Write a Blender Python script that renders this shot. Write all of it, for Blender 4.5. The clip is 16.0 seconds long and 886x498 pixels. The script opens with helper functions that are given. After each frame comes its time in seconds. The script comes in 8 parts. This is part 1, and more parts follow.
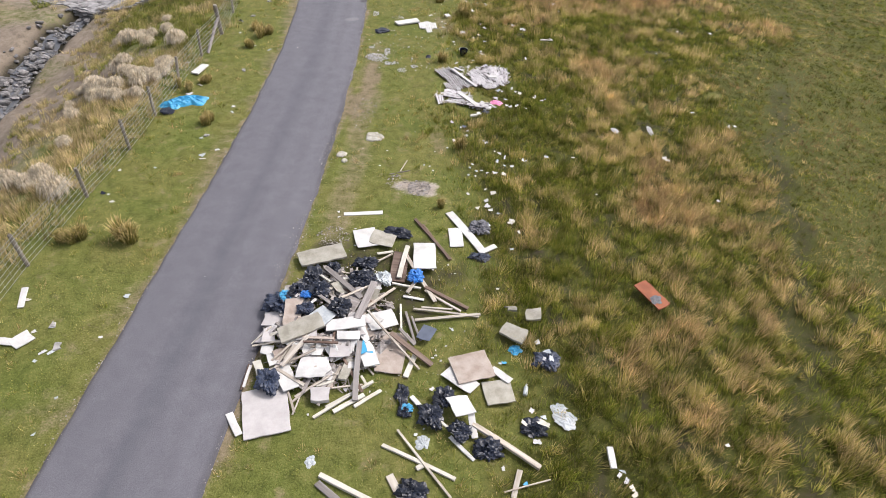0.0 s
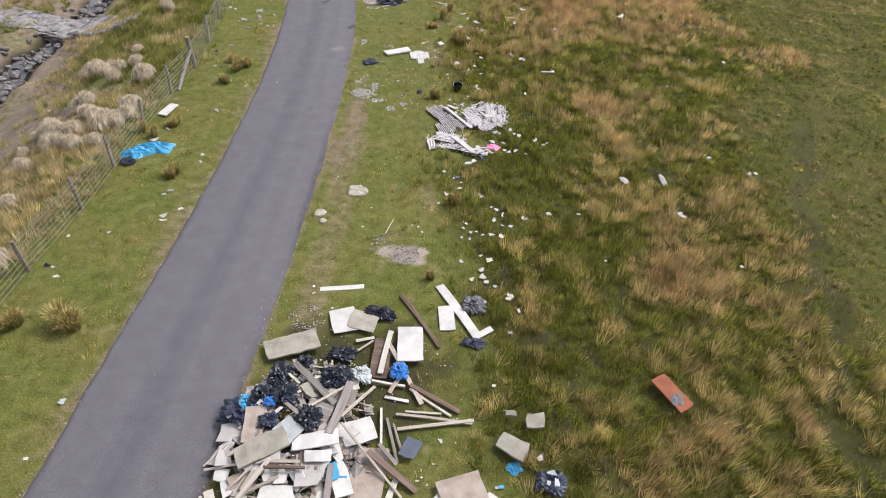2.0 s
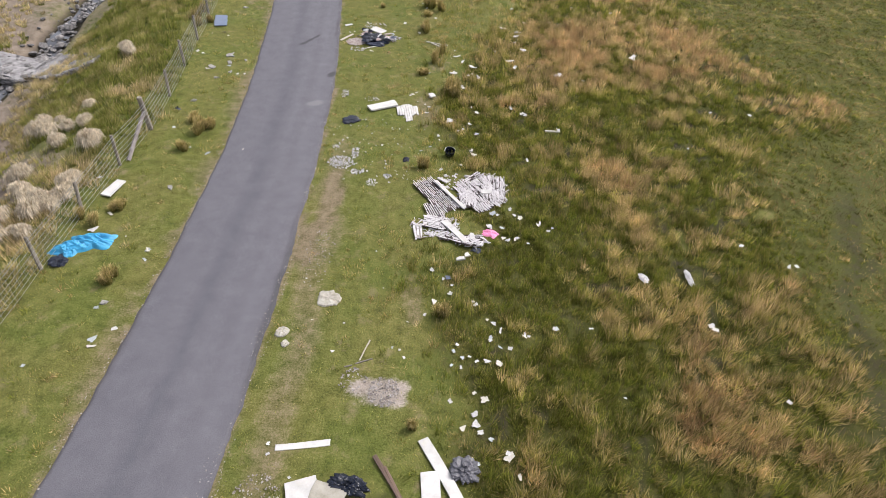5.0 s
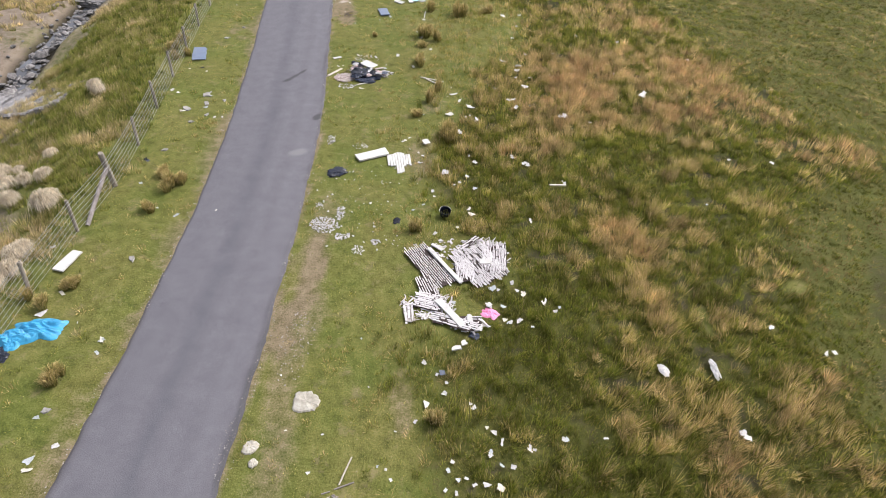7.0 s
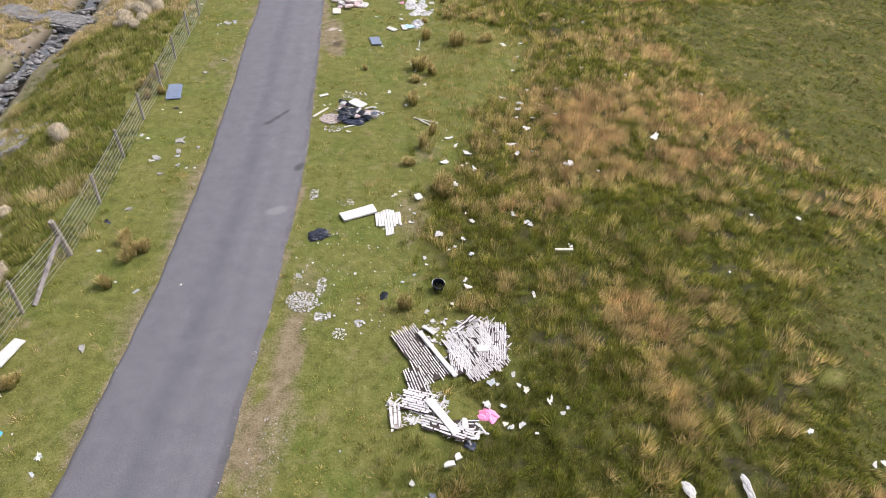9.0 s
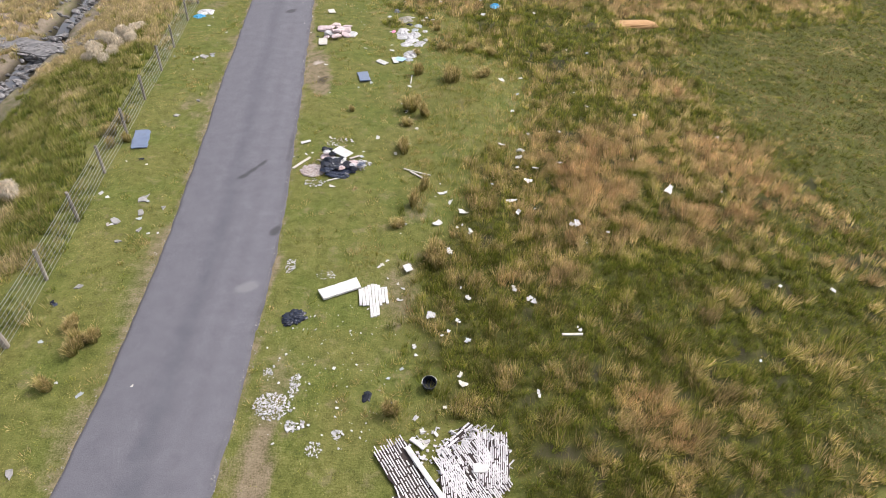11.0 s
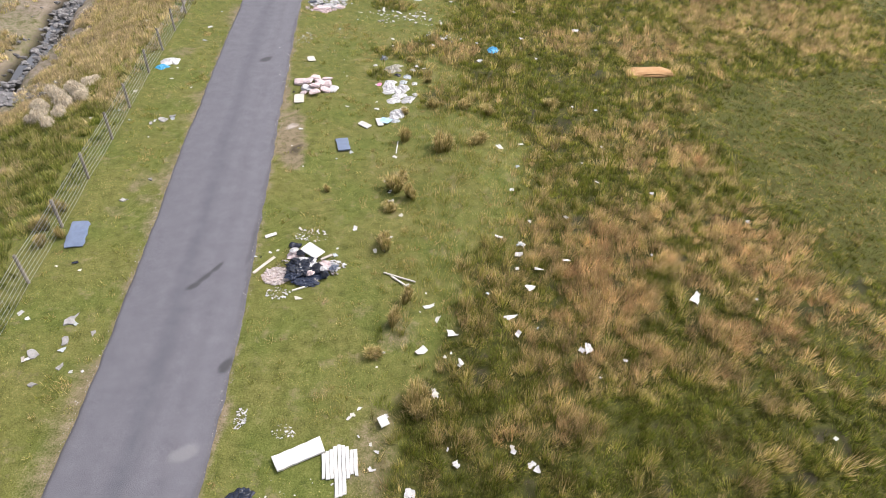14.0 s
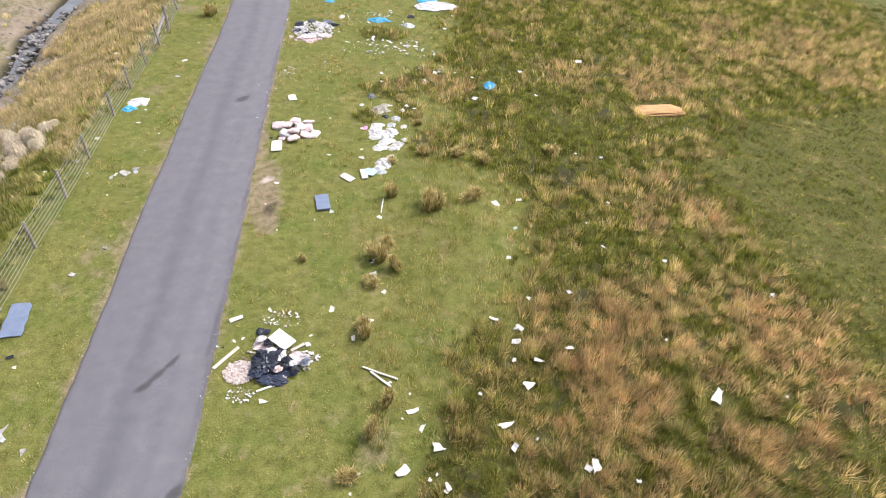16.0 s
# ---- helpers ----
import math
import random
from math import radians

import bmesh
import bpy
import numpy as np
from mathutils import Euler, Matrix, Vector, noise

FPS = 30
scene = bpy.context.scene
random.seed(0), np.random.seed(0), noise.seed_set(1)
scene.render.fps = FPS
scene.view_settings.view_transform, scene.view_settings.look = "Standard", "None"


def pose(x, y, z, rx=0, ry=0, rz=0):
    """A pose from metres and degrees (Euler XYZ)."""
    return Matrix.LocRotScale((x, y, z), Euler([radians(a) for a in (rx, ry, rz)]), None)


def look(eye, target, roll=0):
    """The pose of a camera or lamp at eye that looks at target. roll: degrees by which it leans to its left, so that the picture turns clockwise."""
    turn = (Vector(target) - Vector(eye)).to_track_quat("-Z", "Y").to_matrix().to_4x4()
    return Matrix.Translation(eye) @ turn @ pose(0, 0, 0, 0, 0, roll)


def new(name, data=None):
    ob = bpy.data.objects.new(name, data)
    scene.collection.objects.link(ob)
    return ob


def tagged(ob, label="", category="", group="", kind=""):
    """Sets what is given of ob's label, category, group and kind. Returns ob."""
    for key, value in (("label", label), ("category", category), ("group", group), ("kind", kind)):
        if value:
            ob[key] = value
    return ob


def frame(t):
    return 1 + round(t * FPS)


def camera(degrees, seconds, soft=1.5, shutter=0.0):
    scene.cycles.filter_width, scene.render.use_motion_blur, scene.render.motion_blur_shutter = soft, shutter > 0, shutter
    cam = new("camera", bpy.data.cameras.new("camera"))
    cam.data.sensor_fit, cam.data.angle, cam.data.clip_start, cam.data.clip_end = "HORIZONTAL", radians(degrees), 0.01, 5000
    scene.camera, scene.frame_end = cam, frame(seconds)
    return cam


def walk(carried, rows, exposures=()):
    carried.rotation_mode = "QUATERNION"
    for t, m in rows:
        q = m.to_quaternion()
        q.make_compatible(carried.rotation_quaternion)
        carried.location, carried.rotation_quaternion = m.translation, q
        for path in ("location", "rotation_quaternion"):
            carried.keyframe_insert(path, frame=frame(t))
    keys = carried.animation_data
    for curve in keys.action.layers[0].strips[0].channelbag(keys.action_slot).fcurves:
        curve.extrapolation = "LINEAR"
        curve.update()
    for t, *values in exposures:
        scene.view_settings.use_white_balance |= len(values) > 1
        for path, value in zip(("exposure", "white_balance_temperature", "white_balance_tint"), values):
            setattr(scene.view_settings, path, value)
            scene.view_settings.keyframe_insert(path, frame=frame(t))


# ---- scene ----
cam = camera(71.8, 16.0, soft=0.8)
PATH = [
    (0, (0.156, -0.243, 11.08), (0.155, 1.25, 9.749), 4.2),
    (0.5, (0.17, 0.436, 11.123), (0.169, 1.929, 9.791), 4.2),
    (1, (0.212, 1.159, 11.175), (0.21, 2.651, 9.844), 4.2),
    (1.5, (0.238, 1.909, 11.202), (0.236, 3.401, 9.87), 4.1),
    (2, (0.272, 2.641, 11.193), (0.272, 4.135, 9.864), 4.1),
    (2.5, (0.362, 3.396, 11.271), (0.359, 4.887, 9.938), 4.1),
    (3, (0.449, 4.122, 11.285), (0.445, 5.613, 9.952), 4.0),
    (3.5, (0.461, 4.833, 11.349), (0.457, 6.323, 10.015), 4.0),
    (4, (0.436, 5.526, 11.43), (0.434, 7.014, 10.094), 4.0),
    (6.5, (0.357, 9.069, 11.796), (0.36, 10.557, 10.459), 4.1),
    (7, (0.354, 9.817, 11.867), (0.359, 11.305, 10.53), 4.1),
    (7.5, (0.377, 10.565, 11.924), (0.382, 12.053, 10.587), 4.1),
    (8, (0.396, 11.291, 11.979), (0.4, 12.779, 10.643), 4.0),
    (8.5, (0.407, 12.002, 12.035), (0.411, 13.489, 10.699), 4.0),
    (9, (0.415, 12.722, 12.106), (0.419, 14.21, 10.77), 4.0),
    (11.5, (0.421, 16.565, 12.344), (0.433, 18.059, 11.015), 4.1),
    (12, (0.408, 17.36, 12.443), (0.419, 18.852, 11.112), 4.1),
    (12.5, (0.399, 18.122, 12.544), (0.411, 19.613, 11.211), 4.1),
    (13, (0.458, 18.91, 12.638), (0.468, 20.4, 11.304), 4.1),
    (13.5, (0.488, 19.689, 12.737), (0.5, 21.179, 11.403), 4.1),
    (14, (0.605, 20.509, 12.828), (0.615, 21.999, 11.494), 4.1),
    (14.5, (0.72, 21.32, 12.911), (0.728, 22.81, 11.577), 4.0),
    (15, (0.807, 22.122, 13.049), (0.814, 23.609, 11.711), 4.0),
    (15.5, (0.828, 22.942, 13.099), (0.836, 24.429, 11.762), 4.0),
    (16, (0.822, 23.769, 13.147), (0.83, 25.257, 11.811), 4.0),
]
walk(cam, [(t, look(eye, target, roll)) for t, eye, target, roll in PATH],
     exposures=[(0, 0.78, 6500, 14), (1.5, 0.63, 6500, 14), (2.5, 0.60, 6500, 14), (4, 0.64, 6500, 14), (8, 0.86, 6500, 14), (12, 0.84, 6500, 14), (14, 0.95, 6500, 14), (16, 1.18, 6500, 14)])

# ---- light ----
world = bpy.data.worlds.new("overcast_sky")
scene.world = world
world.use_nodes = True
wn, wl = world.node_tree.nodes, world.node_tree.links
wn.clear()
sky = wn.new("ShaderNodeTexSky")
sky.sky_type = "NISHITA"
sky.sun_disc = False
sky.sun_elevation = radians(52)
sky.sun_rotation = radians(60)
sky.air_density, sky.dust_density, sky.ozone_density = 1.0, 4.0, 1.0
sky_grey = wn.new("ShaderNodeHueSaturation")
sky_grey.inputs["Saturation"].default_value = 0.36
bg = wn.new("ShaderNodeBackground")
bg.inputs["Strength"].default_value = 0.15
wout = wn.new("ShaderNodeOutputWorld")
wl.new(sky.outputs[0], sky_grey.inputs["Color"])
wl.new(sky_grey.outputs[0], bg.inputs[0])
wl.new(bg.outputs[0], wout.inputs[0])

sun = new("sun", bpy.data.lights.new("sun", "SUN"))
sun.data.energy = 1.5
sun.data.angle = radians(14)
sun.data.color = (1.0, 0.96, 0.9)
sun.matrix_world = look((20, 11.5, 29.5), (0, 0, 0))

# ---- lie of the land ----
def ramp(v, a, b):
    u = np.clip((np.asarray(v, float) - a) / (b - a), 0.0, 1.0)
    return u * u * (3 - 2 * u)


def wave(x, y, scale, seed):
    """Smooth noise from -1 to 1 on a lattice of that many metres."""
    x, y = np.asarray(x, float) / scale + seed * 17.31, np.asarray(y, float) / scale - seed * 9.77
    i, j = np.floor(x), np.floor(y)
    u, v = x - i, y - j
    u, v = u * u * (3 - 2 * u), v * v * (3 - 2 * v)

    def h(a, b):
        s = np.sin(a * 127.1 + b * 311.7 + seed * 74.7) * 43758.5453
        return 2 * (s - np.floor(s)) - 1
    return (h(i, j) * (1 - u) + h(i + 1, j) * u) * (1 - v) + (h(i, j + 1) * (1 - u) + h(i + 1, j + 1) * u) * v


def eased(y, ys, xs):
    """A bent line through the points with its corners rounded off."""
    y = np.asarray(y, float)
    return sum(np.interp(y + d, ys, xs) for d in (-2.0, -1.2, -0.4, 0.4, 1.2, 2.0)) / 6


def road_right(y):
    return eased(y, [-60, 6, 13.4, 16.2, 19.5, 22.8, 25.1, 28.1, 30.6, 32.4, 34.5, 37, 40.2, 44.2, 49.4, 55, 90], [-3.9, -3.88, -3.73, -3.70, -3.81, -3.91, -4.06, -4.28, -4.52, -4.75, -5.08, -5.42, -5.92, -6.49, -7.25, -8.0, -14.3])


def road_left(y):
    return eased(y, [-60, 6, 9, 13, 19, 22.5, 24.8, 27.7, 30.4, 32.1, 34.2, 36.7, 39.8, 43.7, 48.9, 55, 90], [-7.2, -7.03, -7.05, -6.93, -6.97, -7.08, -7.22, -7.52, -7.8, -8.05, -8.37, -8.74, -9.22, -9.74, -10.46, -11.2, -17.2])


def fence_x(y):
    return np.interp(y, [-60, 6, 14, 22, 25, 27, 34, 42, 46, 52, 90], [-13, -11.2, -10.5, -10.0, -9.95, -10.2, -11.7, -12.7, -13.1, -13.9, -19])


def stream_x(y):
    return np.interp(y, [-60, 16, 23.3, 25.8, 29.7, 35, 39, 43.5, 48, 53, 59, 90], [-18, -18.6, -19.5, -20.1, -20.6, -20.4, -20.7, -21.0, -21.8, -22.4, -23.8, -28]) + 0.25 * wave(y, 0, 3.0, 5)


def ground(x, y):
    """Height of the land: a flat verge and moor, and a bank down to a stream beyond the fence."""
    x, y = np.asarray(x, float), np.asarray(y, float)
    off = np.maximum(np.maximum(x - road_right(y), road_left(y) - x), 0)
    rough = ramp(off, 0.2, 3.0)
    moor = ramp(x, 0.3, 2.5)
    z = rough * (0.035 * wave(x, y, 1.1, 1) + 0.05 * wave(x, y, 3.7, 2)) + moor * (0.05 * wave(x, y, 0.55, 3) + 0.09 * wave(x, y, 2.3, 4))
    d = fence_x(y) - x
    z = z - 2.6 * ramp(d, 0.5, 9.0) * (0.8 + 0.2 * ramp(d, 0.5, 4)) + ramp(d, 1, 4) * (0.16 * wave(x, y, 1.6, 6) + 0.08 * wave(x, y, 0.6, 7))
    s = np.abs(x - stream_x(y))
    z = z - 0.45 * (1 - ramp(s, 0.5, 1.3)) * ramp(d, 5, 7)
    z = z + 5.0 * ramp(d, 13, 60)
    z = z + 0.22 * np.exp(-(((x - 1.6) / 2.2) ** 2 + ((y - 37) / 5.0) ** 2))
    return z + 14 * ramp(np.hypot(x, y - 25), 90, 700) + ramp(np.hypot(x, y - 25), 60, 300) * 3 * wave(x, y, 60, 8)


def spot(x, y, cx, cy, rx, ry, turn=0.0):
    """1 in an ellipse, falling softly to 0 at its rim."""
    c, s = math.cos(radians(turn)), math.sin(radians(turn))
    u, v = (x - cx) * c + (y - cy) * s, -(x - cx) * s + (y - cy) * c
    q = np.hypot(u / rx, v / ry) + 0.22 * wave(x, y, 0.5, 11) + 0.12 * wave(x, y, 0.17, 12)
    return 1 - ramp(q, 0.6, 1.1)


def moor_edge(y):
    return np.interp(y, [-40, 6, 9, 13, 17, 23, 27, 31, 35, 38, 41, 44, 50, 60], [2.4, 1.6, 1.2, 0.5, 0.3, -0.2, -0.3, 0.0, 2.6, 3.6, 3.4, 1.2, 0.2, 0.0])


def moor(x, y):
    """How thick the long moor grass stands."""
    x, y = np.asarray(x, float), np.asarray(y, float)
    bare = np.maximum(np.maximum(spot(x, y, 0.9, 22.3, 1.9, 1.35), spot(x, y, 0.4, 20.7, 1.3, 0.9)), np.maximum(spot(x, y, 7.47, 20.9, 0.22, 0.7), spot(x, y, 10.4, 22.4, 0.45, 0.35)))
    m = ramp(x - moor_edge(y) + 0.8 * wave(x, y, 1.3, 21) + 0.3 * wave(x, y, 0.4, 22), -0.7, 1.4)
    for cx, cy, rx, ry, turn in ((-3.0, 54.9, 1.5, 0.8, 5), (-1.8, 48.9, 1.5, 1.1, 10), (-2.5, 46.4, 0.7, 0.7, 20), (-0.3, 50.0, 1.6, 1.4, 0), (-0.9, 47.0, 0.7, 0.8, 0), (0.3, 44.7, 1.1, 1.3, 0)):
        m = np.maximum(m, 0.9 * spot(x, y, cx, cy, rx, ry, turn))
    return m * (1 - 0.85 * bare)


def tired(x, y):
    """Short, pale, close-bitten moor far over on the one side."""
    edge = np.interp(y, [-40, 10, 13, 18, 24, 27, 30, 33, 38, 44, 48, 51, 60], [14, 13.0, 11.0, 10.5, 10.2, 13.5, 16.5, 14.5, 12.2, 11.4, 13.5, 24, 26])
    return ramp(x - edge + 1.3 * wave(x, y, 3.0, 23) + 0.7 * wave(x, y, 1.0, 24), -1.0, 1.0)


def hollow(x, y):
    """Gaps between tussocks, their shade put into the ground colour, and a dark furrow."""
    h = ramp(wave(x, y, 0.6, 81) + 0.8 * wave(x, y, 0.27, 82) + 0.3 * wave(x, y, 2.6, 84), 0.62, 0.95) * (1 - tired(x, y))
    furrow = np.interp(y, [4, 9.6, 13.7, 18.1, 22.1, 26.4, 30], [7.2, 8.94, 10.34, 11.6, 13.0, 15.2, 17.0])
    return np.maximum(h, 0.85 * (1 - ramp(np.abs(x - furrow + 0.5 * wave(x, y, 1.6, 97)) + 0.35 * wave(x, y, 0.4, 98), 0.15, 0.75)) * (1 - ramp(y, 23, 27)))


# centre, half axes and turn of patches of dry grass, and of green ones
DRY = ((14.3, 29.8, 2.6, 0.9, -8), (12.7, 32.8, 1.7, 1.2, -30), (10.6, 36.2, 1.6, 1.2, -30), (5.6, 33.6, 1.4, 2.2, 0), (14.3, 29.8, 2.8, 1.1, -8), (12.6, 32.9, 2.0, 1.5, -30), (11.3, 35.6, 2.0, 1.8, -30), (10.0, 37.2, 2.2, 1.6, 10), (5.4, 34.1, 1.9, 3.3, 0), (7.2, 35.8, 2.6, 2.0, 0),
       (9.8, 33.4, 2.2, 2.2, 0), (8.5, 41.4, 2.7, 2.6, 0), (0.0, 29.8, 0.7, 1.5, 0), (3.5, 28.9, 1.1, 0.8, 0), (10.3, 52.0, 2.0, 3.4, 0), (6.3, 51.8, 1.8, 1.6, 0),
       (18.5, 55.8, 6.0, 4.8, 0), (0.3, 44.8, 0.9, 1.4, 0), (-0.6, 49.6, 2.4, 1.8, 0), (6.6, 14.7, 1.6, 1.5, 0), (5.7, 24.0, 1.0, 1.3, 0), (4.6, 31.0, 2.4, 1.4, 0), (7.6, 31.4, 1.8, 1.8, 0), (2.3, 27.8, 1.1, 1.0, 0))
LUSH = ((9.3, 39.2, 1.0, 0.9, 0), (4.9, 26.6, 1.8, 1.4, 0), (2.4, 25.9, 1.2, 1.4, 0), (4.0, 14.0, 1.9, 3.5, 0), (3.0, 20.0, 2.0, 3.0, 0), (11.5, 47.3, 2.2, 1.2, 0), (6.6, 28.6, 1.4, 0.9, 0))


def rust(x, y):
    """How far the long grass is dry and red-brown."""
    r = 0.40 + 0.16 * wave(x, y, 2.1, 31) + 0.26 * wave(x, y, 0.75, 32)
    r = r + 0.14 * ramp(x, 3, 7) * (1 - ramp(y, 22, 27))
    for cx, cy, rx, ry, turn in DRY:
        r = r + 0.34 * spot(x, y, cx, cy, rx, ry, turn)
    for cx, cy, rx, ry, turn in LUSH:
        r = r - 0.16 * spot(x, y, cx, cy, rx, ry, turn)
    return r

# ---- materials ----
def material(name):
    m = bpy.data.materials.new(name)
    m.use_nodes = True
    n, l = m.node_tree.nodes, m.node_tree.links
    return m, n, l, n["Principled BSDF"]


def tex_noise(n, l, scale, detail=4.0, rough=0.6, coords=None, distort=0.0):
    t = n.new("ShaderNodeTexNoise")
    t.inputs["Scale"].default_value, t.inputs["Detail"].default_value = scale, detail
    t.inputs["Roughness"].default_value, t.inputs["Distortion"].default_value = rough, distort
    if coords:
        l.new(coords, t.inputs["Vector"])
    return t.outputs["Fac"]


def tex_ramp(n, l, fac, stops):
    r = n.new("ShaderNodeValToRGB")
    e = r.color_ramp.elements
    while len(e) < len(stops):
        e.new(0.5)
    for k, (p, c) in zip(e, stops):
        k.position, k.color = p, (*c, 1)
    l.new(fac, r.inputs[0])
    return r.outputs[0]


def mix(n, l, fac, a, b, blend="MIX"):
    k = n.new("ShaderNodeMix")
    k.data_type, k.blend_type = "RGBA", blend
    for sock, v in ((k.inputs[0], fac), (k.inputs[6], a), (k.inputs[7], b)):
        if isinstance(v, (int, float)):
            sock.default_value = v
        elif isinstance(v, tuple):
            sock.default_value = (*v, 1)
        else:
            l.new(v, sock)
    return k.outputs[2]


def calc(n, l, op, a, b=0.0, clamp=False):
    k = n.new("ShaderNodeMath")
    k.operation, k.use_clamp = op, clamp
    for sock, v in zip(k.inputs, (a, b)):
        if isinstance(v, (int, float)):
            sock.default_value = v
        else:
            l.new(v, sock)
    return k.outputs[0]


def bump(n, l, bsdf, height, strength, distance):
    b = n.new("ShaderNodeBump")
    b.inputs["Strength"].default_value, b.inputs["Distance"].default_value = strength, distance
    l.new(height, b.inputs["Height"])
    l.new(b.outputs[0], bsdf.inputs["Normal"])


def attribute(n, name):
    a = n.new("ShaderNodeAttribute")
    a.attribute_name = name
    return a


def surface(name, colours, scale=6.0, rough=0.8, bumpiness=0.3, depth=0.01, vary=0.15, metal=0.0, stain=None, stretch=None, sheen=None):
    """A worn matt surface: mottled between colours at two scales, with grain and, where given, stains."""
    m, n, l, b = material(name)
    co = n.new("ShaderNodeTexCoord").outputs["Object"]
    if stretch:
        mp = n.new("ShaderNodeMapping")
        mp.inputs["Scale"].default_value = stretch
        l.new(co, mp.inputs[0])
        co = mp.outputs[0]
    info = n.new("ShaderNodeObjectInfo").outputs["Random"]
    sh = n.new("ShaderNodeVectorMath")
    sh.operation = "ADD"
    l.new(co, sh.inputs[0])
    k = calc(n, l, "MULTIPLY", info, 37.0)
    l.new(k, sh.inputs[1])
    co = sh.outputs[0]
    big = tex_noise(n, l, scale, 3, 0.6, co)
    fine = tex_noise(n, l, scale * 9, 5, 0.7, co)
    f = calc(n, l, "ADD", calc(n, l, "MULTIPLY", big, 0.75), calc(n, l, "MULTIPLY", fine, 0.25))
    stops = [(0.36 + 0.28 * i / max(1, len(colours) - 1), c) for i, c in enumerate(colours)]
    col = tex_ramp(n, l, f, stops)
    if stain:
        st = tex_noise(n, l, scale * 0.6, 6, 0.65, co, 1.0)
        col = mix(n, l, calc(n, l, "MULTIPLY", calc(n, l, "SUBTRACT", st, 0.55, True), 3.0, True), col, stain)
    hs = n.new("ShaderNodeHueSaturation")
    l.new(col, hs.inputs["Color"])
    l.new(calc(n, l, "ADD", calc(n, l, "MULTIPLY", info, 2 * vary), 1.0 - vary), hs.inputs["Value"])
    l.new(hs.outputs[0], b.inputs["Base Color"])
    b.inputs["Roughness"].default_value, b.inputs["Metallic"].default_value = rough, metal
    bump(n, l, b, f, bumpiness, depth)
    return m


def ground_material():
    m, n, l, b = material("moor_ground")
    co = n.new("ShaderNodeTexCoord").outputs["Object"]
    fine = tex_noise(n, l, 22, 6, 0.75, co)
    mid = tex_noise(n, l, 3.2, 5, 0.65, co)
    big = tex_noise(n, l, 0.5, 4, 0.6, co)
    grain = calc(n, l, "ADD", calc(n, l, "MULTIPLY", fine, 0.55), calc(n, l, "MULTIPLY", mid, 0.45))
    turf = tex_ramp(n, l, grain, [(0.34, (0.042, 0.047, 0.012)), (0.45, (0.100, 0.104, 0.027)), (0.55, (0.150, 0.148, 0.044)), (0.68, (0.24, 0.205, 0.092))])
    lush = tex_ramp(n, l, grain, [(0.34, (0.038, 0.050, 0.010)), (0.5, (0.098, 0.118, 0.026)), (0.66, (0.175, 0.176, 0.056))])
    turf = mix(n, l, tex_ramp(n, l, big, [(0.4, (0, 0, 0)), (0.62, (1, 1, 1))]), turf, lush)
    worn = tex_ramp(n, l, tex_noise(n, l, 1.7, 5, 0.7, co), [(0.56, (0, 0, 0)), (0.70, (1, 1, 1))])
    turf = mix(n, l, calc(n, l, "MULTIPLY", worn, 0.75), turf, (0.215, 0.175, 0.10))
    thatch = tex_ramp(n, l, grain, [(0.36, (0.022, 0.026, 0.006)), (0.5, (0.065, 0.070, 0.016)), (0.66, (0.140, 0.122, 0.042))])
    dirt = tex_ramp(n, l, grain, [(0.36, (0.085, 0.068, 0.042)), (0.5, (0.175, 0.140, 0.088)), (0.66, (0.27, 0.215, 0.145))])
    pale = tex_ramp(n, l, grain, [(0.34, (0.17, 0.145, 0.115)), (0.5, (0.33, 0.285, 0.245)), (0.66, (0.45, 0.405, 0.36))])
    bank = tex_ramp(n, l, grain, [(0.36, (0.10, 0.082, 0.060)), (0.5, (0.19, 0.155, 0.12)), (0.66, (0.29, 0.245, 0.20))])
    mud_and_shade = tex_ramp(n, l, grain, [(0.36, (0.012, 0.011, 0.007)), (0.5, (0.028, 0.025, 0.016)), (0.66, (0.075, 0.063, 0.042))])
    col = turf
    edge = calc(n, l, "MULTIPLY", calc(n, l, "SUBTRACT", grain, 0.5), 2.2)
    for name, shade in (("moor", thatch), ("bank", bank), ("dirt", dirt), ("pale", pale), ("mud_and_shade", mud_and_shade)):
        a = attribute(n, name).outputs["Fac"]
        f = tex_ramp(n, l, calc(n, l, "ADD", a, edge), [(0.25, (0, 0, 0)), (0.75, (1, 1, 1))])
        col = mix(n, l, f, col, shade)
    l.new(col, b.inputs["Base Color"])
    b.inputs["Roughness"].default_value = 0.95
    b.inputs["Specular IOR Level"].default_value = 0.15
    bump(n, l, b, grain, 0.9, 0.05)
    return m


